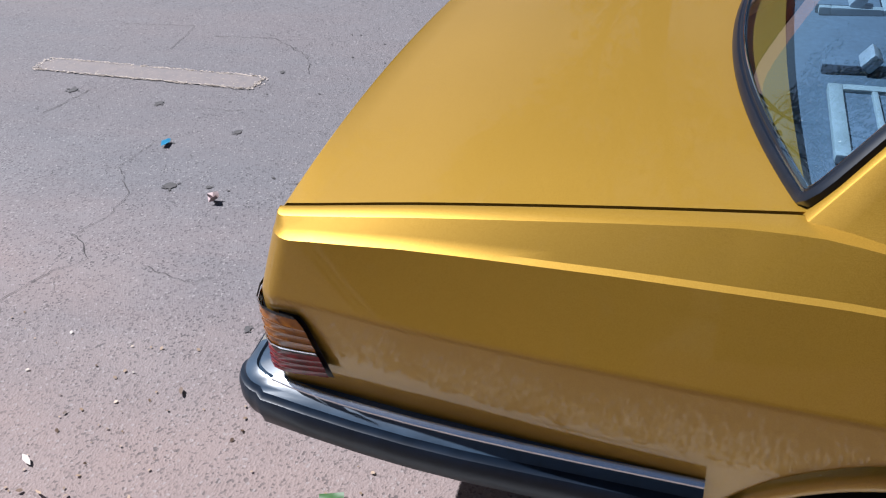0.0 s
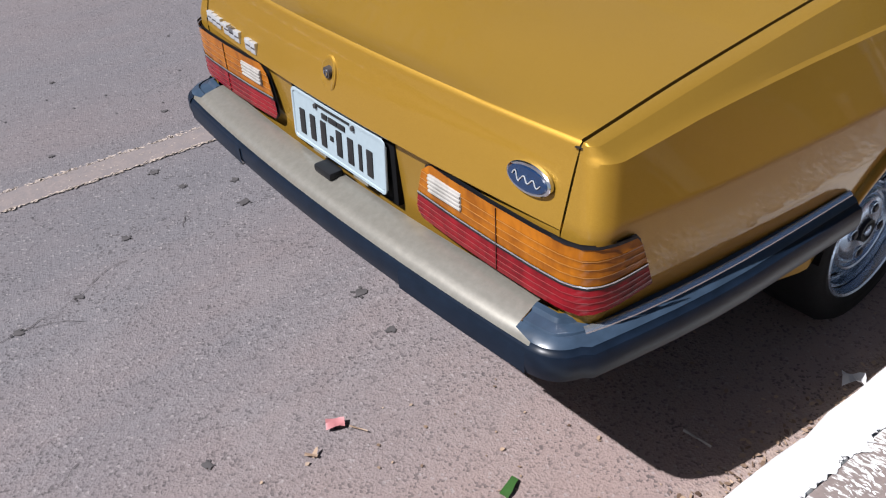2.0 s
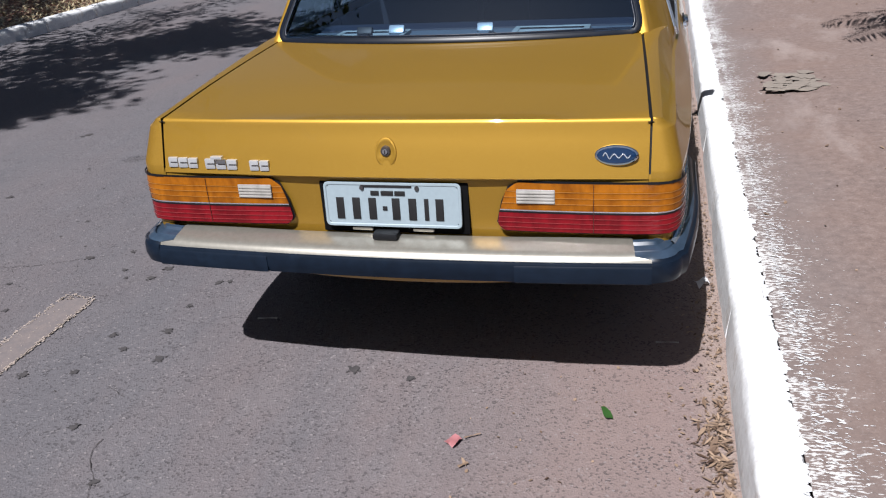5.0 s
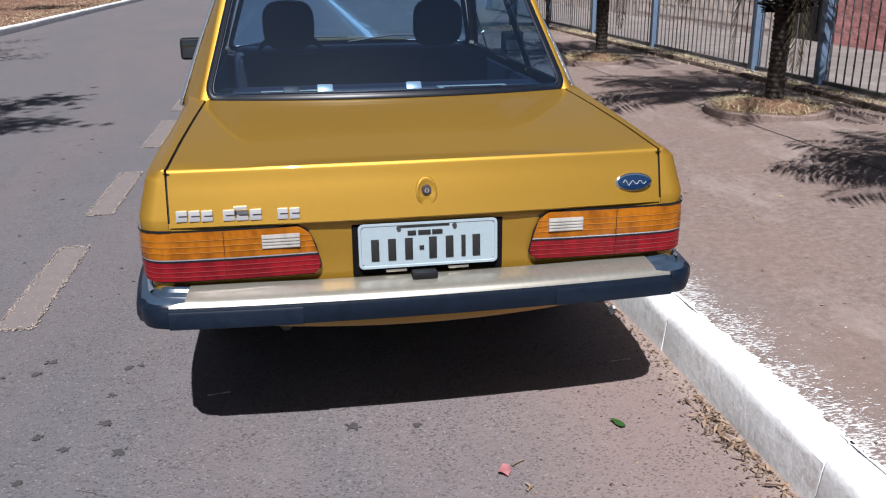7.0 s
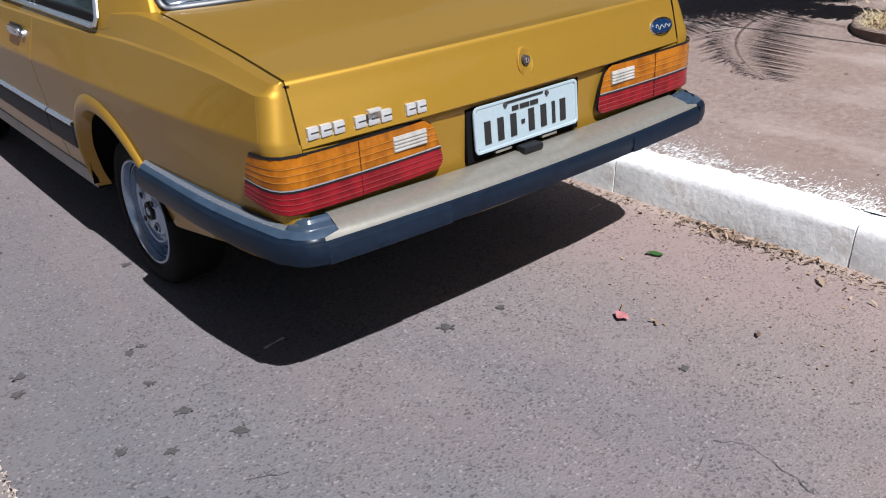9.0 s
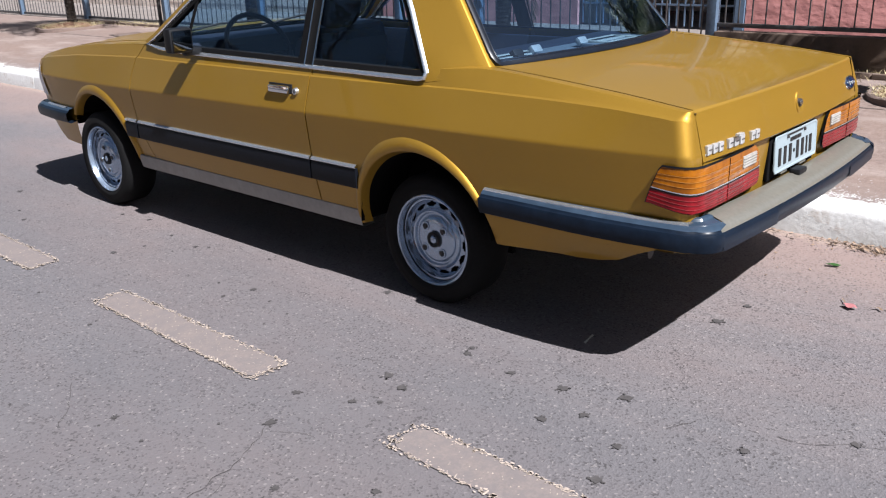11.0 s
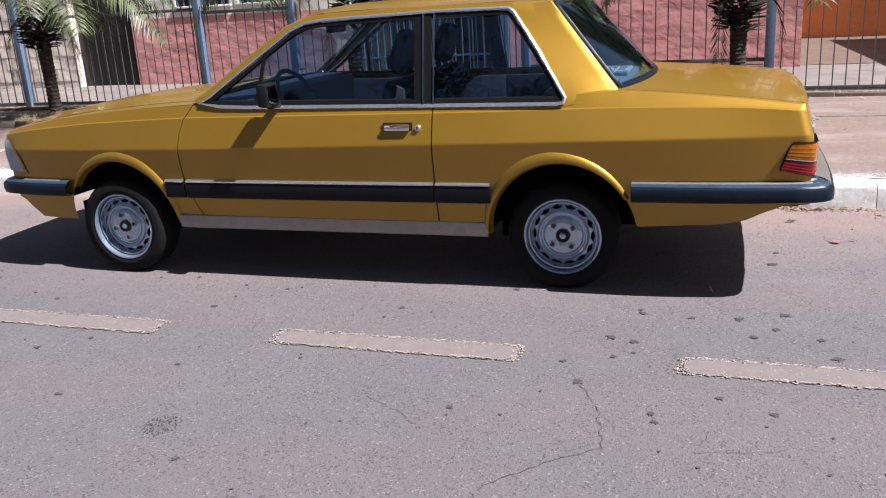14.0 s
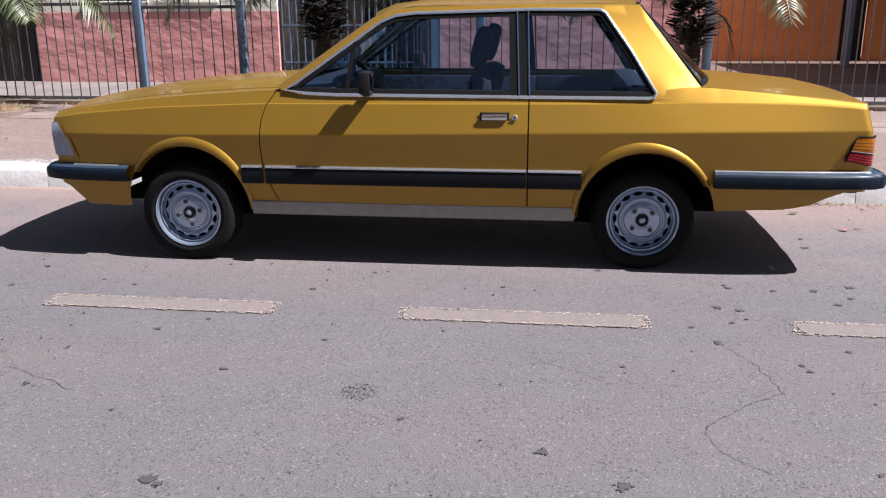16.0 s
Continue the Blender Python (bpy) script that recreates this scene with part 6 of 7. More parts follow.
def build_palm(x, y, base_z, trunk_h, fronds, length, seed, lean=(0, 0), low=0.38, upright=False):
    rng = random.Random(seed)
    palm = tagged(new("palm_tree"), "short palm with a rough trunk and feathery arching fronds", "palm tree", "street palms")
    palm.location = (x, y, base_z)
    # trunk with rows of old leaf scars
    rows = []
    n = 44
    for k in range(n + 1):
        t = k / n
        z = trunk_h * t
        r = 0.054 + 0.022 * math.exp(-z * 9) + 0.018 * t + (0.007 if k % 2 else 0)
        rows.append([(lean[0] * t * t + r * (1 + 0.06 * ((j + k) % 2)) * math.cos(2 * math.pi * j / 14 + k * 0.22), lean[1] * t * t + r * (1 + 0.06 * ((j + k) % 2)) * math.sin(2 * math.pi * j / 14 + k * 0.22), z - 0.05 * (k == 0)) for j in range(14)])
    sheet_part("trunk", rows, BARK, palm, "rough brown palm trunk", closed=True, sharp=20)
    top = Vector((lean[0], lean[1], trunk_h))
    bm = bmesh.new()
    for k in range(260):
        a = rng.uniform(0, 2 * math.pi)
        h = rng.uniform(-0.20, 0.24)
        r0 = 0.075 + 0.03 * rng.random()
        fat = 1.0 - abs(h) / 0.42
        L = rng.uniform(0.11, 0.19) * fat + 0.02
        d = Vector((math.cos(a), math.sin(a), rng.uniform(-0.1, 0.5))).normalized()
        s = Vector((-math.sin(a), math.cos(a), 0)) * rng.uniform(0.016, 0.028)
        u = Vector((0, 0, rng.uniform(0.010, 0.02)))
        p = top + Vector((math.cos(a) * r0, math.sin(a) * r0, h))
        q = p + d * L
        vs = [bm.verts.new(v) for v in (p - s, p + s, p + u, q - s * 0.5, q + s * 0.5, q + u * 0.6)]
        for f in ((0, 1, 4, 3), (1, 2, 5, 4), (2, 0, 3, 5), (3, 4, 5)):
            bm.faces.new([vs[i] for i in f])
    part("leaf_base_skirt", bm, FIBRE, palm, "dark cut leaf bases under the crown")
    verts, faces = [], []
    stems_v, stems_f = [], []
    for k in range(fronds):
        a = 2.399 * k + rng.uniform(-0.25, 0.25)
        rise = rng.uniform(0.62, 1.40) if k > fronds * 0.3 else rng.uniform(0.38, 0.65)
        rise = max(rise, low)
        if upright and math.sin(a) < -0.4:
            rise = rng.uniform(1.3, 1.5)
        L = length * rng.uniform(0.8, 1.1)
        d = Vector((math.cos(a) * math.cos(rise), math.sin(a) * math.cos(rise), math.sin(rise)))
        p = top + Vector((math.cos(a), math.sin(a), 0)) * 0.06 + Vector((0, 0, 0.22 + 0.14 * rng.random()))
        steps = 34
        droop = rng.uniform(0.050, 0.076) if rise < 1.29 or not upright else 0.028
        side = Vector((-math.sin(a), math.cos(a), 0))
        ring_prev = None
        for s in range(steps):
            d = (d + Vector((0, 0, -droop * (0.5 + s / steps)))).normalized()
            q = p + d * (L / steps)
            up = side.cross(d).normalized()
            w = 0.008 * (1 - s / steps) + 0.0015
            ring = [len(stems_v) + i for i in range(3)]
            stems_v += [tuple(q + side * w), tuple(q - side * w), tuple(q + up * w * 1.2)]
            if ring_prev:
                for i in range(3):
                    j = (i + 1) % 3
                    stems_f.append((ring_prev[i], ring_prev[j], ring[j], ring[i]))
            ring_prev = ring
            if s > 3:
                t = s / steps
                ll = length * 0.235 * math.sin(math.pi * min(1, 0.12 + t * 0.86)) ** 0.7 * rng.uniform(0.85, 1.1)
                for sg in (-1, 1):
                    for sub in (0.0, 0.5):
                        o = p + (q - p) * sub
                        out = (side * sg * 0.86 + d * 0.52 + up * rng.uniform(0.0, 0.4)).normalized()
                        tip = o + out * ll + Vector((0, 0, -ll * rng.uniform(0.12, 0.38)))
                        mid = o + out * ll * 0.5 + Vector((0, 0, ll * 0.02))
                        ww = d * 0.0095
                        b = len(verts)
                        verts += [tuple(o), tuple(mid + ww), tuple(tip), tuple(mid - ww)]
                        faces.append((b, b + 1, b + 2, b + 3))
            p = q
    mesh_object("crown", verts, faces, FROND, palm, "arching grey-green feather fronds", smooth=False)
    mesh_object("frond_stalk", stems_v, stems_f, FROND, palm)
    # two dead fronds hang down beside the trunk
    for k in range(2):
        verts, faces = [], []
        a = 2.6 + 2.1 * k + rng.uniform(-0.4, 0.4)
        p = top + Vector((math.cos(a) * 0.16, math.sin(a) * 0.16, 0.12))
        d = Vector((math.cos(a) * 0.9, math.sin(a) * 0.9, 0.1))
        for s in range(30):
            d = (d + Vector((0, 0, -0.22))).normalized()
            q = p + d * 0.026
            side = Vector((-math.sin(a), math.cos(a), 0))
            ll = 0.20 * math.sin(math.pi * (0.1 + 0.85 * s / 30))
            for sg in (-1, 1):
                for sub in (0.0, 0.5):
                    o = p + (q - p) * sub
                    tip = o + (side * sg * 0.45 + d * 0.9 + Vector((rng.uniform(-0.15, 0.15), rng.uniform(-0.15, 0.15), 0))).normalized() * ll
                    b = len(verts)
                    w = Vector((0, 0, 0.006))
                    verts += [tuple(o), tuple((o + tip) / 2 + w), tuple(tip), tuple((o + tip) / 2 - w)]
                    faces.append((b, b + 1, b + 2, b + 3))
            p = q
        mesh_object("dead_frond", verts, faces, DRY_FROND, palm, "dry brown frond hanging by the trunk", smooth=False)
    return palm


def build_planter(x, y, radius, seed):
    """A low round concrete ring with dry grass round the palm."""
    rng = random.Random(seed)
    z = pave_z(x)
    ring = tagged(new("planter_ring"), "low round concrete planter ring filled with dry straw", "planter", "palm planters")
    ring.location = (x, y, z)
    seg = 36
    prof = [(radius, -0.06), (radius, 0.034), (radius - 0.01, 0.042), (radius - 0.06, 0.040), (radius - 0.065, 0.02)]
    rows = [[(r * (1 + 0.02 * math.sin(3 * a + seed)) * math.cos(a), r * (1 + 0.02 * math.sin(3 * a + seed)) * math.sin(a), h + 0.006 * math.sin(5 * a)) for a in (2 * math.pi * k / seg for k in range(seg))] for r, h in prof]
    sheet_part("rim", rows, RING_CEMENT, ring, closed=True)
    rows = [[(r * math.cos(a), r * math.sin(a), h) for a in (2 * math.pi * k / 24 for k in range(24))] for r, h in ((radius - 0.06, 0.034), (radius * 0.5, 0.068), (0.02, 0.095))]
    sheet_part("soil", rows, SOIL, ring, closed=True)
    verts, faces = [], []
    for k in range(int(4200 * radius)):
        a, r = rng.uniform(0, 6.283), radius * math.sqrt(rng.random()) * 0.97
        p = Vector((r * math.cos(a), r * math.sin(a), 0.036 + 0.05 * (1 - r / radius)))
        b = rng.uniform(0, 6.283)
        L = rng.uniform(0.03, 0.10)
        d = Vector((math.cos(b), math.sin(b), rng.uniform(0.0, 0.7))).normalized() * L
        s = Vector((-math.sin(b), math.cos(b), 0)) * 0.003
        n = len(verts)
        verts += [tuple(p - s), tuple(p + s), tuple(p + d)]
        faces.append((n, n + 1, n + 2))
    mesh_object("straw", verts, faces, STRAW, ring, "pale dry straw", smooth=False)


FX = 4.52


def build_fence():
    """Bar fence on the pavement's inner edge, in panels between blue-grey posts."""
    posts = [-7.2, -4.8, -2.4, 0.07, 2.50, 5.22, 6.45, 9.15, 11.6, 14.2, 16.8, 19.4]
    base = 0.262
    bar_me = bpy.data.meshes.new("bar")
    bm = bmesh.new()
    box(bm, -0.0052, 0.0052, -0.0052, 0.0052, 0, 1.0)
    bm.to_mesh(bar_me)
    bm.free()
    bar_me.materials.append(FENCE_BAR)
    for i, (a, b) in enumerate(zip(posts, posts[1:])):
        raised = 0.07 <= a < 2.5
        low = 0.60 if raised else 0.31
        rail_top = 1.24 if a > 9 else 1.38 if a > 6.4 else 1.34 if a > 5 else 1.47
        f = tagged(new("fence"), "panel of thin dark vertical steel bars between rails", "fence", "fence panels")
        f.location = (FX, a, 0)
        for z in (low, rail_top, 2.12):
            bm = bmesh.new()
            box(bm, -0.016, 0.016, 0.04, b - a - 0.04, z - 0.018, z + 0.018, 0.003)
            part("rail", bm, FENCE_BAR, f)
        n = int((b - a - 0.1) / 0.118)
        for k in range(n):
            o = new("bar", bar_me)
            o.parent = f
            o.location = (0, 0.05 + (b - a - 0.1) * (k + 0.5) / n, low)
            o.scale = (1, 1, 2.22 - low)
        if raised:
            # The raised plinth takes the dark brown to paint its shade.
            tagged(box_part("fence_plinth", DARK_YARD, None, FX - 0.08, FX + 0.08, a + 0.05, b - 0.05, 0.22, low - 0.05, 0.012), "low cement plinth under the fence, shade in its dark colour", "wall", "", "structure")
        else:
            tagged(box_part("fence_plinth", YARD, None, FX - 0.07, FX + 0.07, a + 0.05, b - 0.05, 0.22, low - 0.03, 0.012), "low cement plinth under the fence", "wall", "", "structure")
    for y in posts:
        bm = bmesh.new()
        box(bm, -0.045, 0.045, -0.045, 0.045, -0.02, 2.05, 0.006)
        box(bm, -0.052, 0.052, -0.052, 0.052, 2.05, 2.075, 0.006)
        p = part("fence_post", bm, FENCE_BLUE)
        p.location = (FX - 0.01, y, base - 0.01)
        tagged(p, "square blue-grey painted steel fence post", "post", "fence posts")


def build_verge_strip():
    """Dry grass and rubble along the foot of the fence."""
    rng = random.Random(31)
    verts, faces = [], []
    for k in range(15000):
        y = rng.uniform(-3, 13)
        x = FX - 0.06 - rng.uniform(0, 0.27) if k % 9 else FX - 0.34 - rng.expovariate(1 / 0.12)
        if x < 3.7 or rng.random() > 0.75 + 0.35 * math.sin(y * 1.7):
            continue
        p = Vector((x, y, pave_z(x)))
        b = rng.uniform(0, 6.283)
        L = rng.uniform(0.02, 0.09)
        d = Vector((math.cos(b), math.sin(b), rng.uniform(0.1, 1.0))).normalized() * L
        s = Vector((-math.sin(b), math.cos(b), 0)) * 0.004
        n = len(verts)
        verts += [tuple(p - s), tuple(p + s), tuple(p + d)]
        faces.append((n, n + 1, n + 2))
    tag_stuff(mesh_object("dry_grass_strip", verts, faces, STRAW, smooth=False), "pale dry grass along the foot of the fence", "grass")
    # litter and tufts on the far verge
    verts, faces = [], []
    for k in range(26000):
        x, y = -6.6 - rng.expovariate(1 / 2.2), rng.uniform(-2, 40) if k % 2 else rng.uniform(3, 18)
        p = Vector((x, y, 0.135))
        b = rng.uniform(0, 6.283)
        L = rng.uniform(0.03, 0.10)
        d = Vector((math.cos(b), math.sin(b), rng.uniform(0.0, 0.6))).normalized() * L
        s = Vector((-math.sin(b), math.cos(b), 0)) * rng.uniform(0.006, 0.02)
        n = len(verts)
        verts += [tuple(p - s), tuple(p + s), tuple(p + d)]
        faces.append((n, n + 1, n + 2))
    tag_stuff(mesh_object("verge_litter", verts, faces, STRAW, smooth=False), "dry leaves and straw on the red verge", "leaf litter")


def build_tree(x, y, h, spread, seed, leaves=5200, leaf=1.0):
    rng = random.Random(seed)
    tree = tagged(new("street_tree"), "broad street tree with a grey-brown trunk and open leafy crown", "tree", "street trees")
    tree.location = (x, y, 0.1)
    limbs = []
    def grow(p, d, r, L, depth):
        path, rad = [p], [r]
        for k in range(5):
            d = (d + Vector((rng.uniform(-0.18, 0.18), rng.uniform(-0.18, 0.18), rng.uniform(-0.05, 0.12)))).normalized()
            p = p + d * L / 5
            path.append(p)
            rad.append(r * (1 - 0.09 * (k + 1)))
        limbs.append((path, rad))
        if depth:
            for k in range(3 if depth > 1 else 4):
                a = rng.uniform(0, 6.283)
                nd = (d * 0.55 + Vector((math.cos(a), math.sin(a), rng.uniform(0.05, 0.45))) * 0.8).normalized()
                grow(path[rng.choice((3, 4, 5))], nd, rad[-1] * 0.62, L * rng.uniform(0.6, 0.85) * spread, depth - 1)
    grow(Vector((0, 0, -0.1)), Vector((rng.uniform(-0.05, 0.05), rng.uniform(-0.05, 0.05), 1)), 0.031 * h, h * 0.42, 3)
    verts, faces = [], []
    for path, rad in limbs:
        rows = tube_rows(path, rad, 7)
        b = len(verts)
        v, f = sheet(rows, True)
        verts += v
        faces += [tuple(i + b for i in q) for q in f]
    mesh_object("trunk", verts, faces, TREE_BARK, tree, "grey-brown trunk and limbs")
    tips = [p for path, rad in limbs if rad[0] < 0.0125 * h for p in path[2:]]
    verts, faces = [], []
    for k in range(leaves):
        c = rng.choice(tips)
        p = c + Vector((rng.gauss(0, 0.22), rng.gauss(0, 0.22), rng.gauss(0, 0.14)))
        a, e = rng.uniform(0, 6.283), rng.uniform(-0.7, 0.5)
        d = Vector((math.cos(a) * math.cos(e), math.sin(a) * math.cos(e), math.sin(e)))
        s = d.cross(Vector((0, 0, 1))).normalized()
        L, w = leaf * rng.uniform(0.06, 0.12), leaf * rng.uniform(0.018, 0.035)
        n = len(verts)
        verts += [tuple(p), tuple(p + d * L * 0.5 + s * w), tuple(p + d * L), tuple(p + d * L * 0.5 - s * w)]
        faces.append((n, n + 1, n + 2, n + 3))
    mesh_object("crown", verts, faces, LEAF, tree, "small dark green leaves", smooth=False)
    return tree


def build_bin(x, y):
    """Raised street rubbish basket on a pole."""
    z = pave_z(x)
    b = tagged(new("litter_basket"), "raised grey-blue mesh rubbish basket on a slim pole", "rubbish basket")
    b.location = (x, y, z)
    tube_part("pole", [(0, 0, -0.05), (0, 0, 0.80)], 0.024, FENCE_DARK, b)
    for s in (-1, 1):
        tube_part("brace", [(0, 0, 0.48), (0, s * 0.22, 0.80)], 0.010, FENCE_DARK, b)
    grey = make_plain("weathered_blue_grey_metal", (0.30, 0.36, 0.42), 0.5, 0.3)
    for z0 in (0.80, 0.92, 1.05, 1.18):
        for sx in (-0.20, 0.20):
            box_part("side_band", grey, b, sx - 0.006, sx + 0.006, -0.42, 0.42, z0, z0 + 0.03)
        for sy in (-0.42, 0.42):
            box_part("end_band", grey, b, -0.20, 0.20, sy - 0.006, sy + 0.006, z0, z0 + 0.03)
    for k in range(9):
        yy = -0.40 + 0.1 * k
        for sx in (-0.20, 0.20):
            box_part("upright", grey, b, sx - 0.004, sx + 0.004, yy - 0.006, yy + 0.006, 0.80, 1.21)
    for k in range(7):
        box_part("floor_bar", grey, b, -0.2, 0.2, -0.39 + 0.13 * k - 0.006, -0.39 + 0.13 * k + 0.006, 0.795, 0.803)


def grille(parent, x, y0, y1, z0, z1, mat, step=0.12, cross=3):
    n = max(2, int((y1 - y0) / step))
    for k in range(n + 1):
        y = y0 + (y1 - y0) * k / n
        box_part("grille_bar", mat, parent, x - 0.008, x + 0.008, y - 0.008, y + 0.008, z0, z1)
    for k in range(cross):
        z = z0 + (z1 - z0) * (k + 0.5) / cross
        box_part("grille_rail", mat, parent, x - 0.012, x + 0.012, y0, y1, z - 0.012, z + 0.012)


def wall_block(name, parent, mat, x0, x1, y0, y1, z0, z1):
    """A wall with broken-up render on its street face."""
    return box_part(name, mat, parent, x0, x1, y0, y1, z0, z1)


def build_blocks(parent, x):
    """Rough cement blocks that stand proud of their joints."""
    rng = random.Random(17)
    meshes = []
    for v in range(5):
        bm = bmesh.new()
        box(bm, -0.006, 0.02, -0.192, 0.192, -0.092, 0.092)
        for q in bm.verts:
            q.co += Vector((rng.uniform(-0.003, 0.003) if q.co.x < 0 else 0, rng.uniform(-0.006, 0.006), rng.uniform(-0.005, 0.005)))
        me = bpy.data.meshes.new("block")
        bm.to_mesh(me)
        bm.free()
        me.materials.append(BEIGE)
        meshes.append(me)
    for row in range(9):
        for k in range(14):
            o = new("block", rng.choice(meshes))
            o.parent = parent
            o.location = (x, 10.70 + 0.40 * k + 0.2 * (row % 2), 0.46 + 0.2 * row)


def build_house():
    X = 7.15
    house = tagged(new("house"), "low single-storey house, pink dado below cream walls", "house")
    # left block: door, pink dado, window
    wall_block("wall_lower", house, PINK, X, X + 0.18, 5.65, 9.40, 0.2, 1.27)
    for y0, y1 in ((5.65, 6.55), (7.45, 7.60), (8.55, 9.40)):
        wall_block("wall_upper", house, CREAM, X + 0.004, X + 0.18, y0, y1, 1.27, 2.95)
    for y0, y1 in ((6.55, 7.45), (7.60, 8.55)):
        wall_block("wall_over_window", house, CREAM, X + 0.004, X + 0.18, y0, y1, 2.45, 2.95)
        wall_block("wall_under_window", house, CREAM, X + 0.004, X + 0.18, y0, y1, 1.27, 1.42)
        w = new("window")
        w.parent = house
        box_part("dark_pane", DARK_DOOR, w, X + 0.10, X + 0.12, y0, y1, 1.42, 2.45)
        box_part("sill", CREAM, w, X - 0.03, X + 0.16, y0 - 0.03, y1 + 0.03, 1.39, 1.425, 0.006)
        grille(w, X + 0.03, y0 + 0.03, y1 - 0.03, 1.42, 2.45, FENCE_BLUE, 0.11, 4)
    d = box_part("door", DARK_DOOR, house, X + 0.05, X + 0.10, 9.42, 10.45, 0.255, 2.5, 0.0, "black steel door")
    wall_block("wall_over_door", house, CREAM, X, X + 0.18, 9.40, 10.47, 2.5, 2.95)
    for k in range(9):
        box_part("door_rib", DARK_DOOR, d, X + 0.04, X + 0.052, 9.46 + 0.115 * k, 9.475 + 0.115 * k, 0.36, 2.46)
    wall_block("boundary_wall", house, BEIGE, X - 0.1, X + 0.12, 10.47, 24.0, 0.2, 2.6)
    build_blocks(house, X - 0.1)
    # right block
    wall_block("wall_lower", house, PINK, X, X + 0.18, -0.42, 3.30, 0.2, 1.56)
    for y0, y1 in ((-0.42, 0.9), (2.2, 3.30)):
        wall_block("wall_upper", house, CREAM, X + 0.004, X + 0.18, y0, y1, 1.56, 2.95)
    wall_block("wall_over_window", house, CREAM, X + 0.004, X + 0.18, 0.9, 2.2, 2.6, 2.95)
    w = new("window")
    w.parent = house
    box_part("dark_pane", DARK_DOOR, w, X + 0.10, X + 0.12, 0.9, 2.2, 1.56, 2.6)
    grille(w, X + 0.03, 0.93, 2.17, 1.58, 2.58, FENCE_BLUE, 0.13, 3)
    wall_block("side_wall", house, PINK, X + 0.18, 15.0, -0.42, -0.24, 0.2, 1.56)
    wall_block("side_wall_upper", house, CREAM, X + 0.18, 15.0, -0.416, -0.244, 1.56, 2.95)
    # recessed porch between the blocks, closed by a tall dark grille
    wall_block("porch_wall", house, PINK, X + 0.18, X + 2.6, 3.12, 3.30, 0.2, 2.95)
    wall_block("porch_wall", house, CREAM, X + 0.18, X + 2.6, 5.65, 5.83, 0.2, 2.95)
    wall_block("porch_back", house, BEIGE, X + 2.6, X + 2.78, 3.12, 5.83, 0.2, 2.95)
    box_part("porch_door", DARK_DOOR, house, X + 2.55, X + 2.6, 4.0, 4.95, 0.260, 2.45)
    g = new("porch_grille")
    g.parent = house
    grille(g, X + 0.06, 3.36, 5.60, 0.29, 2.9, FENCE_BLUE, 0.105, 5)
    box_part("grille_post", FENCE_BLUE, g, X - 0.03, X + 0.10, 3.31, 3.42, 0.255, 2.95)
    # roof: one lean slab of clay tiles with an overhang and ribs
    rows = []
    for k in range(2):
        rows.append([(X - 0.05 + k * 4.7, y, 2.86 + k * 1.35) for y in np.linspace(-0.9, 10.6, 5)])
    roof = sheet_part("roof", rows, ROOF_TILE, house, "clay tile roof", thick=0.05)
    for k in range(58):
        y = -0.8 + 0.2 * k
        tube_part("tile_row", [(X - 0.07, y, 2.875), (X + 4.6, y, 4.225)], 0.055, ROOF_TILE, roof, seg=6)
    box_part("gable", CREAM, house, X + 0.0, 15.0, 10.48, 10.6, 0.2, 2.9)
    # orange neighbour set back to the right, its soil yard coloured shade-dark
    n = tagged(new("neighbour_house"), "orange rendered house set back behind a shaded yard", "house")
    for y0, y1 in ((-3.6, -2.6), (-5.2, -4.1), (-14.0, -6.6)):
        wall_block("wall", n, ORANGE, 12.2, 12.4, y0, y1, 0.2, 3.0)
    wall_block("wall", n, ORANGE, 12.2, 12.4, -2.6, -0.42, 0.2, 3.0)
    for y0, y1 in ((-4.1, -3.6), (-6.6, -5.2)):
        wall_block("lintel", n, ORANGE, 12.2, 12.4, y0, y1, 2.3, 3.0)
        box_part("doorway", DARK_DOOR, n, 12.45, 12.5, y0, y1, 0.26, 2.3)
    for y in (-3.3, -4.65, -7.1):
        box_part("veranda_post", FENCE_BLUE, n, 10.7, 10.82, y - 0.06, y + 0.06, 0.26, 2.6)
    rows = [[(11.7 + k * 4.0, y, 3.02 + k * 0.9) for y in (-14.5, -7, -0.45)] for k in range(2)]
    sheet_part("roof", rows, ROOF_TILE, n, "clay tile roof", thick=0.06)
    # Unseen roof, added with its street-side posts to shade the yard.
    rows = [[(5.3 + k * 5.8, y, 2.62 + k * 0.3) for y in (-14.0, -8, -3.2)] for k in range(2)]
    sheet_part("veranda_roof", rows, ROOF_TILE, n, "low unseen roof added to shade the yard", thick=0.05)
    for y in (-7.5, -10.6, -13.8):
        box_part("veranda_post", FENCE_BLUE, n, 5.4, 5.5, y - 0.05, y + 0.05, 0.26, 2.62)
    tagged(grid_sheet("side_yard", 7.3, 12.2, -14, -0.43, 3, 3, lambda x, y: 0.266, DARK_YARD, "brown soil yard, coloured darker for its shade", "ground"), kind="structure")


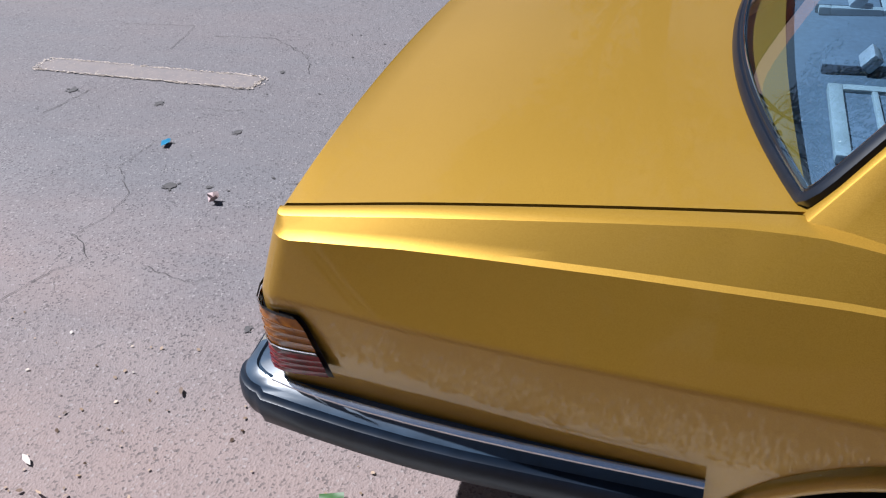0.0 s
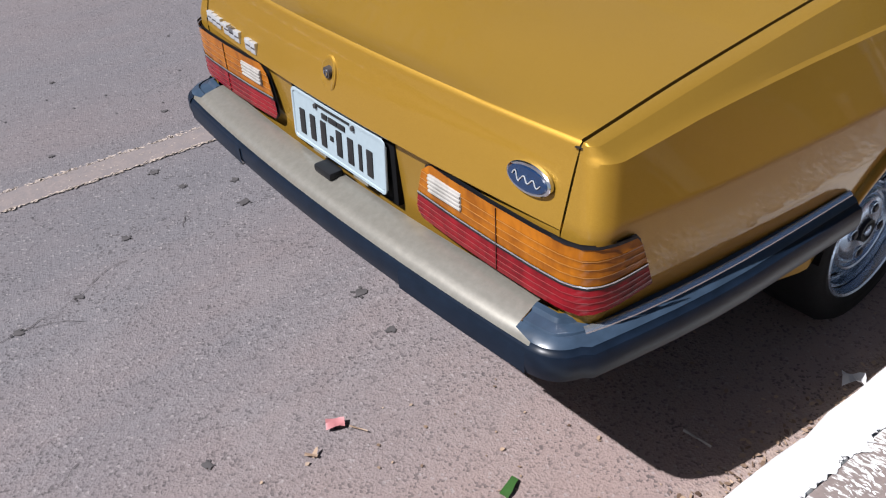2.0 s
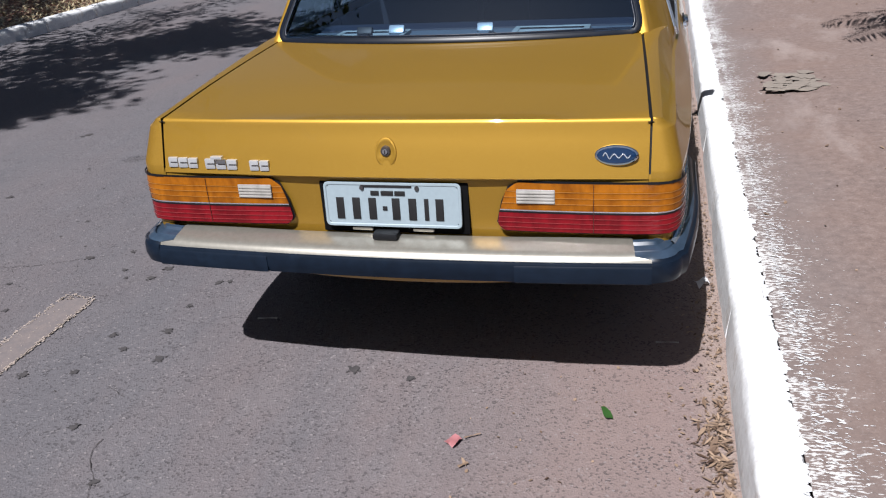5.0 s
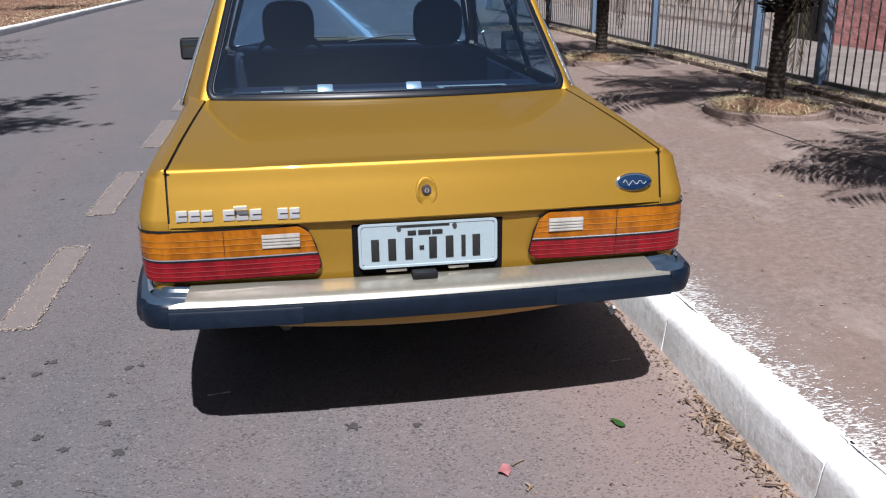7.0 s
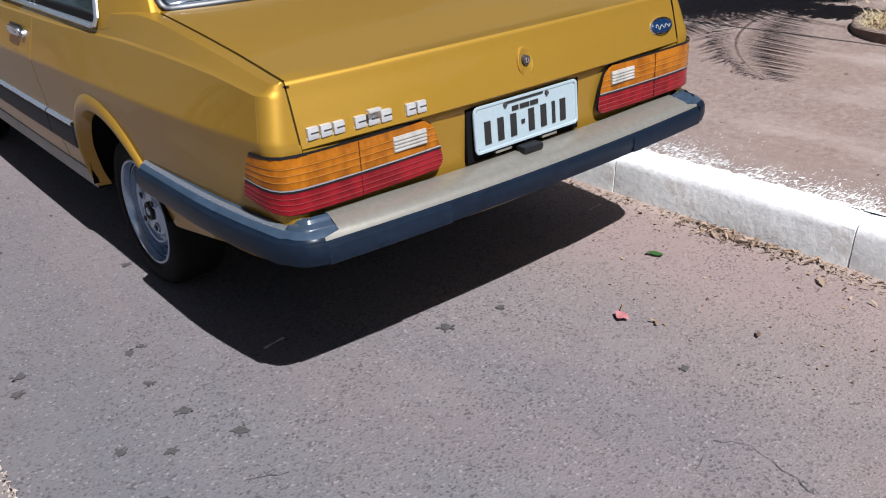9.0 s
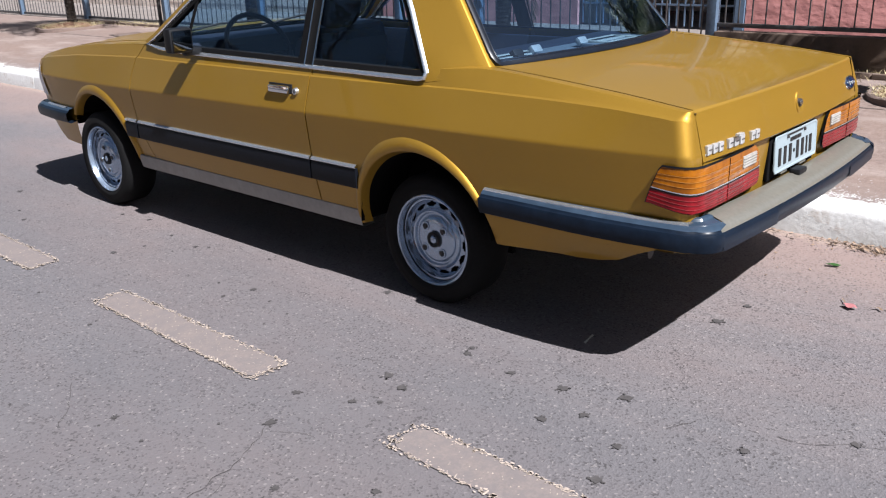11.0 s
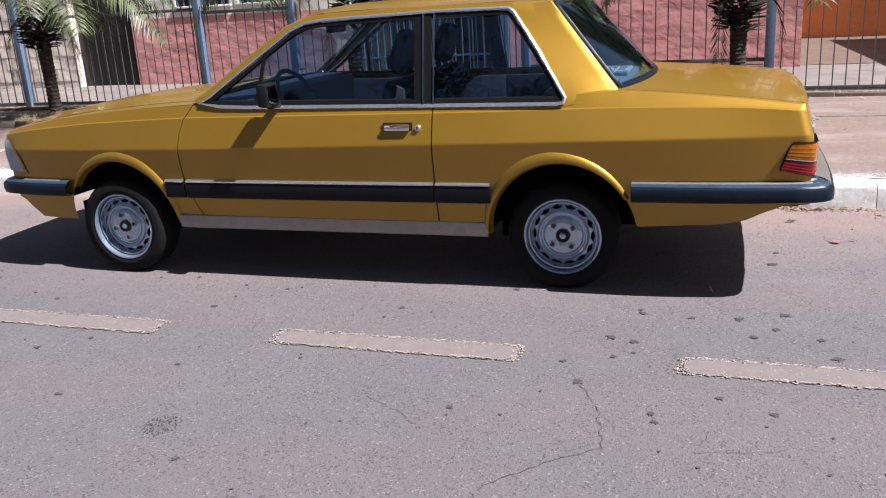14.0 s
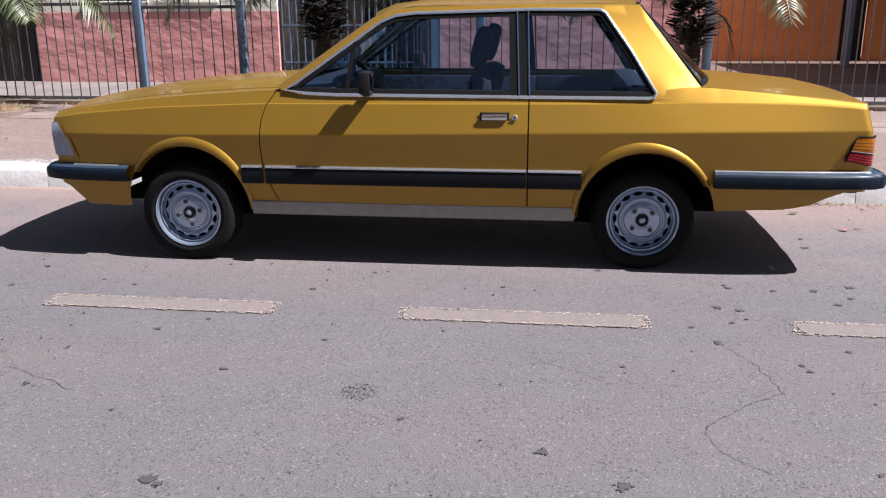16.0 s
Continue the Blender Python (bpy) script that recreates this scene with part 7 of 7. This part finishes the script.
def build_far():
    """Plain houses and tree masses that close the street beyond the view."""
    rng = random.Random(41)
    for k, (x, y, w, d, h, mat) in enumerate(((-22, 6, 9, 12, 3.4, CREAM), (-22, 22, 9, 12, 3.2, BEIGE), (-22, -12, 9, 14, 3.3, ORANGE), (9, -26, 10, 18, 3.2, BEIGE), (14, 34, 12, 16, 3.3, CREAM))):
        h_ob = tagged(new("far_house"), "plain low rendered house with a clay roof", "house", "far houses")
        h_ob.location = (x, y, 0)
        box_part("wall", mat, h_ob, -w / 2, w / 2, -d / 2, d / 2, 0, h)
        rows = [[(-w / 2 - 0.4, yy, h) for yy in (-d / 2 - 0.4, d / 2 + 0.4)], [(0, yy, h + 1.6) for yy in (-d / 2 - 0.4, d / 2 + 0.4)], [(w / 2 + 0.4, yy, h) for yy in (-d / 2 - 0.4, d / 2 + 0.4)]]
        sheet_part("roof", rows, ROOF_TILE, h_ob)
        sx = w / 2 + 0.02 if x < 0 else -w / 2 - 0.02
        for yy in (-d / 4, d / 4):
            box_part("window", DARK_DOOR, h_ob, sx - 0.03, sx + 0.03, yy - 0.6, yy + 0.6, 1.2, 2.3)


EDGE_PAINT = make_plain("bright_edge_paint", (0.56, 0.465, 0.40), 0.9, 0.0, 0.25, 60, 0.2)
build_ground()
build_kerbs()
build_house()
build_fence()
build_far()
for x, y, h, n, L, s, bed, lean in ((3.42, 0.38, 0.80, 46, 1.64, 1, 0.46, 0), (3.32, 3.97, 0.88, 28, 1.70, 2, 0.48, -0.03), (3.20, 7.58, 0.92, 28, 1.65, 3, 0.43, 0.02), (3.35, 12.4, 1.1, 24, 1.7, 4, 0.5, 0)):
    build_planter(x - 0.16 * bed, y - 0.12 * bed, bed, s)
    build_palm(x, y, pave_z(x) + 0.05, h, n, L, s, (0, lean), 0.72 if s < 3 else 0.38, s == 1)
build_bin(3.06, 9.36)
build_verge_strip()
# Some of these are added out of view to shade verge and low sky.
for x, y, h, sp, s in ((-7.4, 5.6, 7.6, 0.95, 7), (-8.4, -8.5, 8.0, 0.9, 14), (-9.0, 10.5, 8.0, 0.95, 19), (-7.6, -4.5, 5.6, 1.0, 12), (-9.6, 14.5, 5.5, 0.95, 5), (-9.4, 24.0, 6.0, 1.0, 9), (-10.5, 6.5, 6.0, 1.05, 15), (-9.3, 0.9, 6.4, 1.0, 23)):
    build_tree(x, y, h, sp, s)
build_tree(-7.3, -0.3, 9.0, 0.92, 21, 11000, 1.7)
build_paving_marks()
build_dashes()
build_splashes()
build_stains()
build_litter()
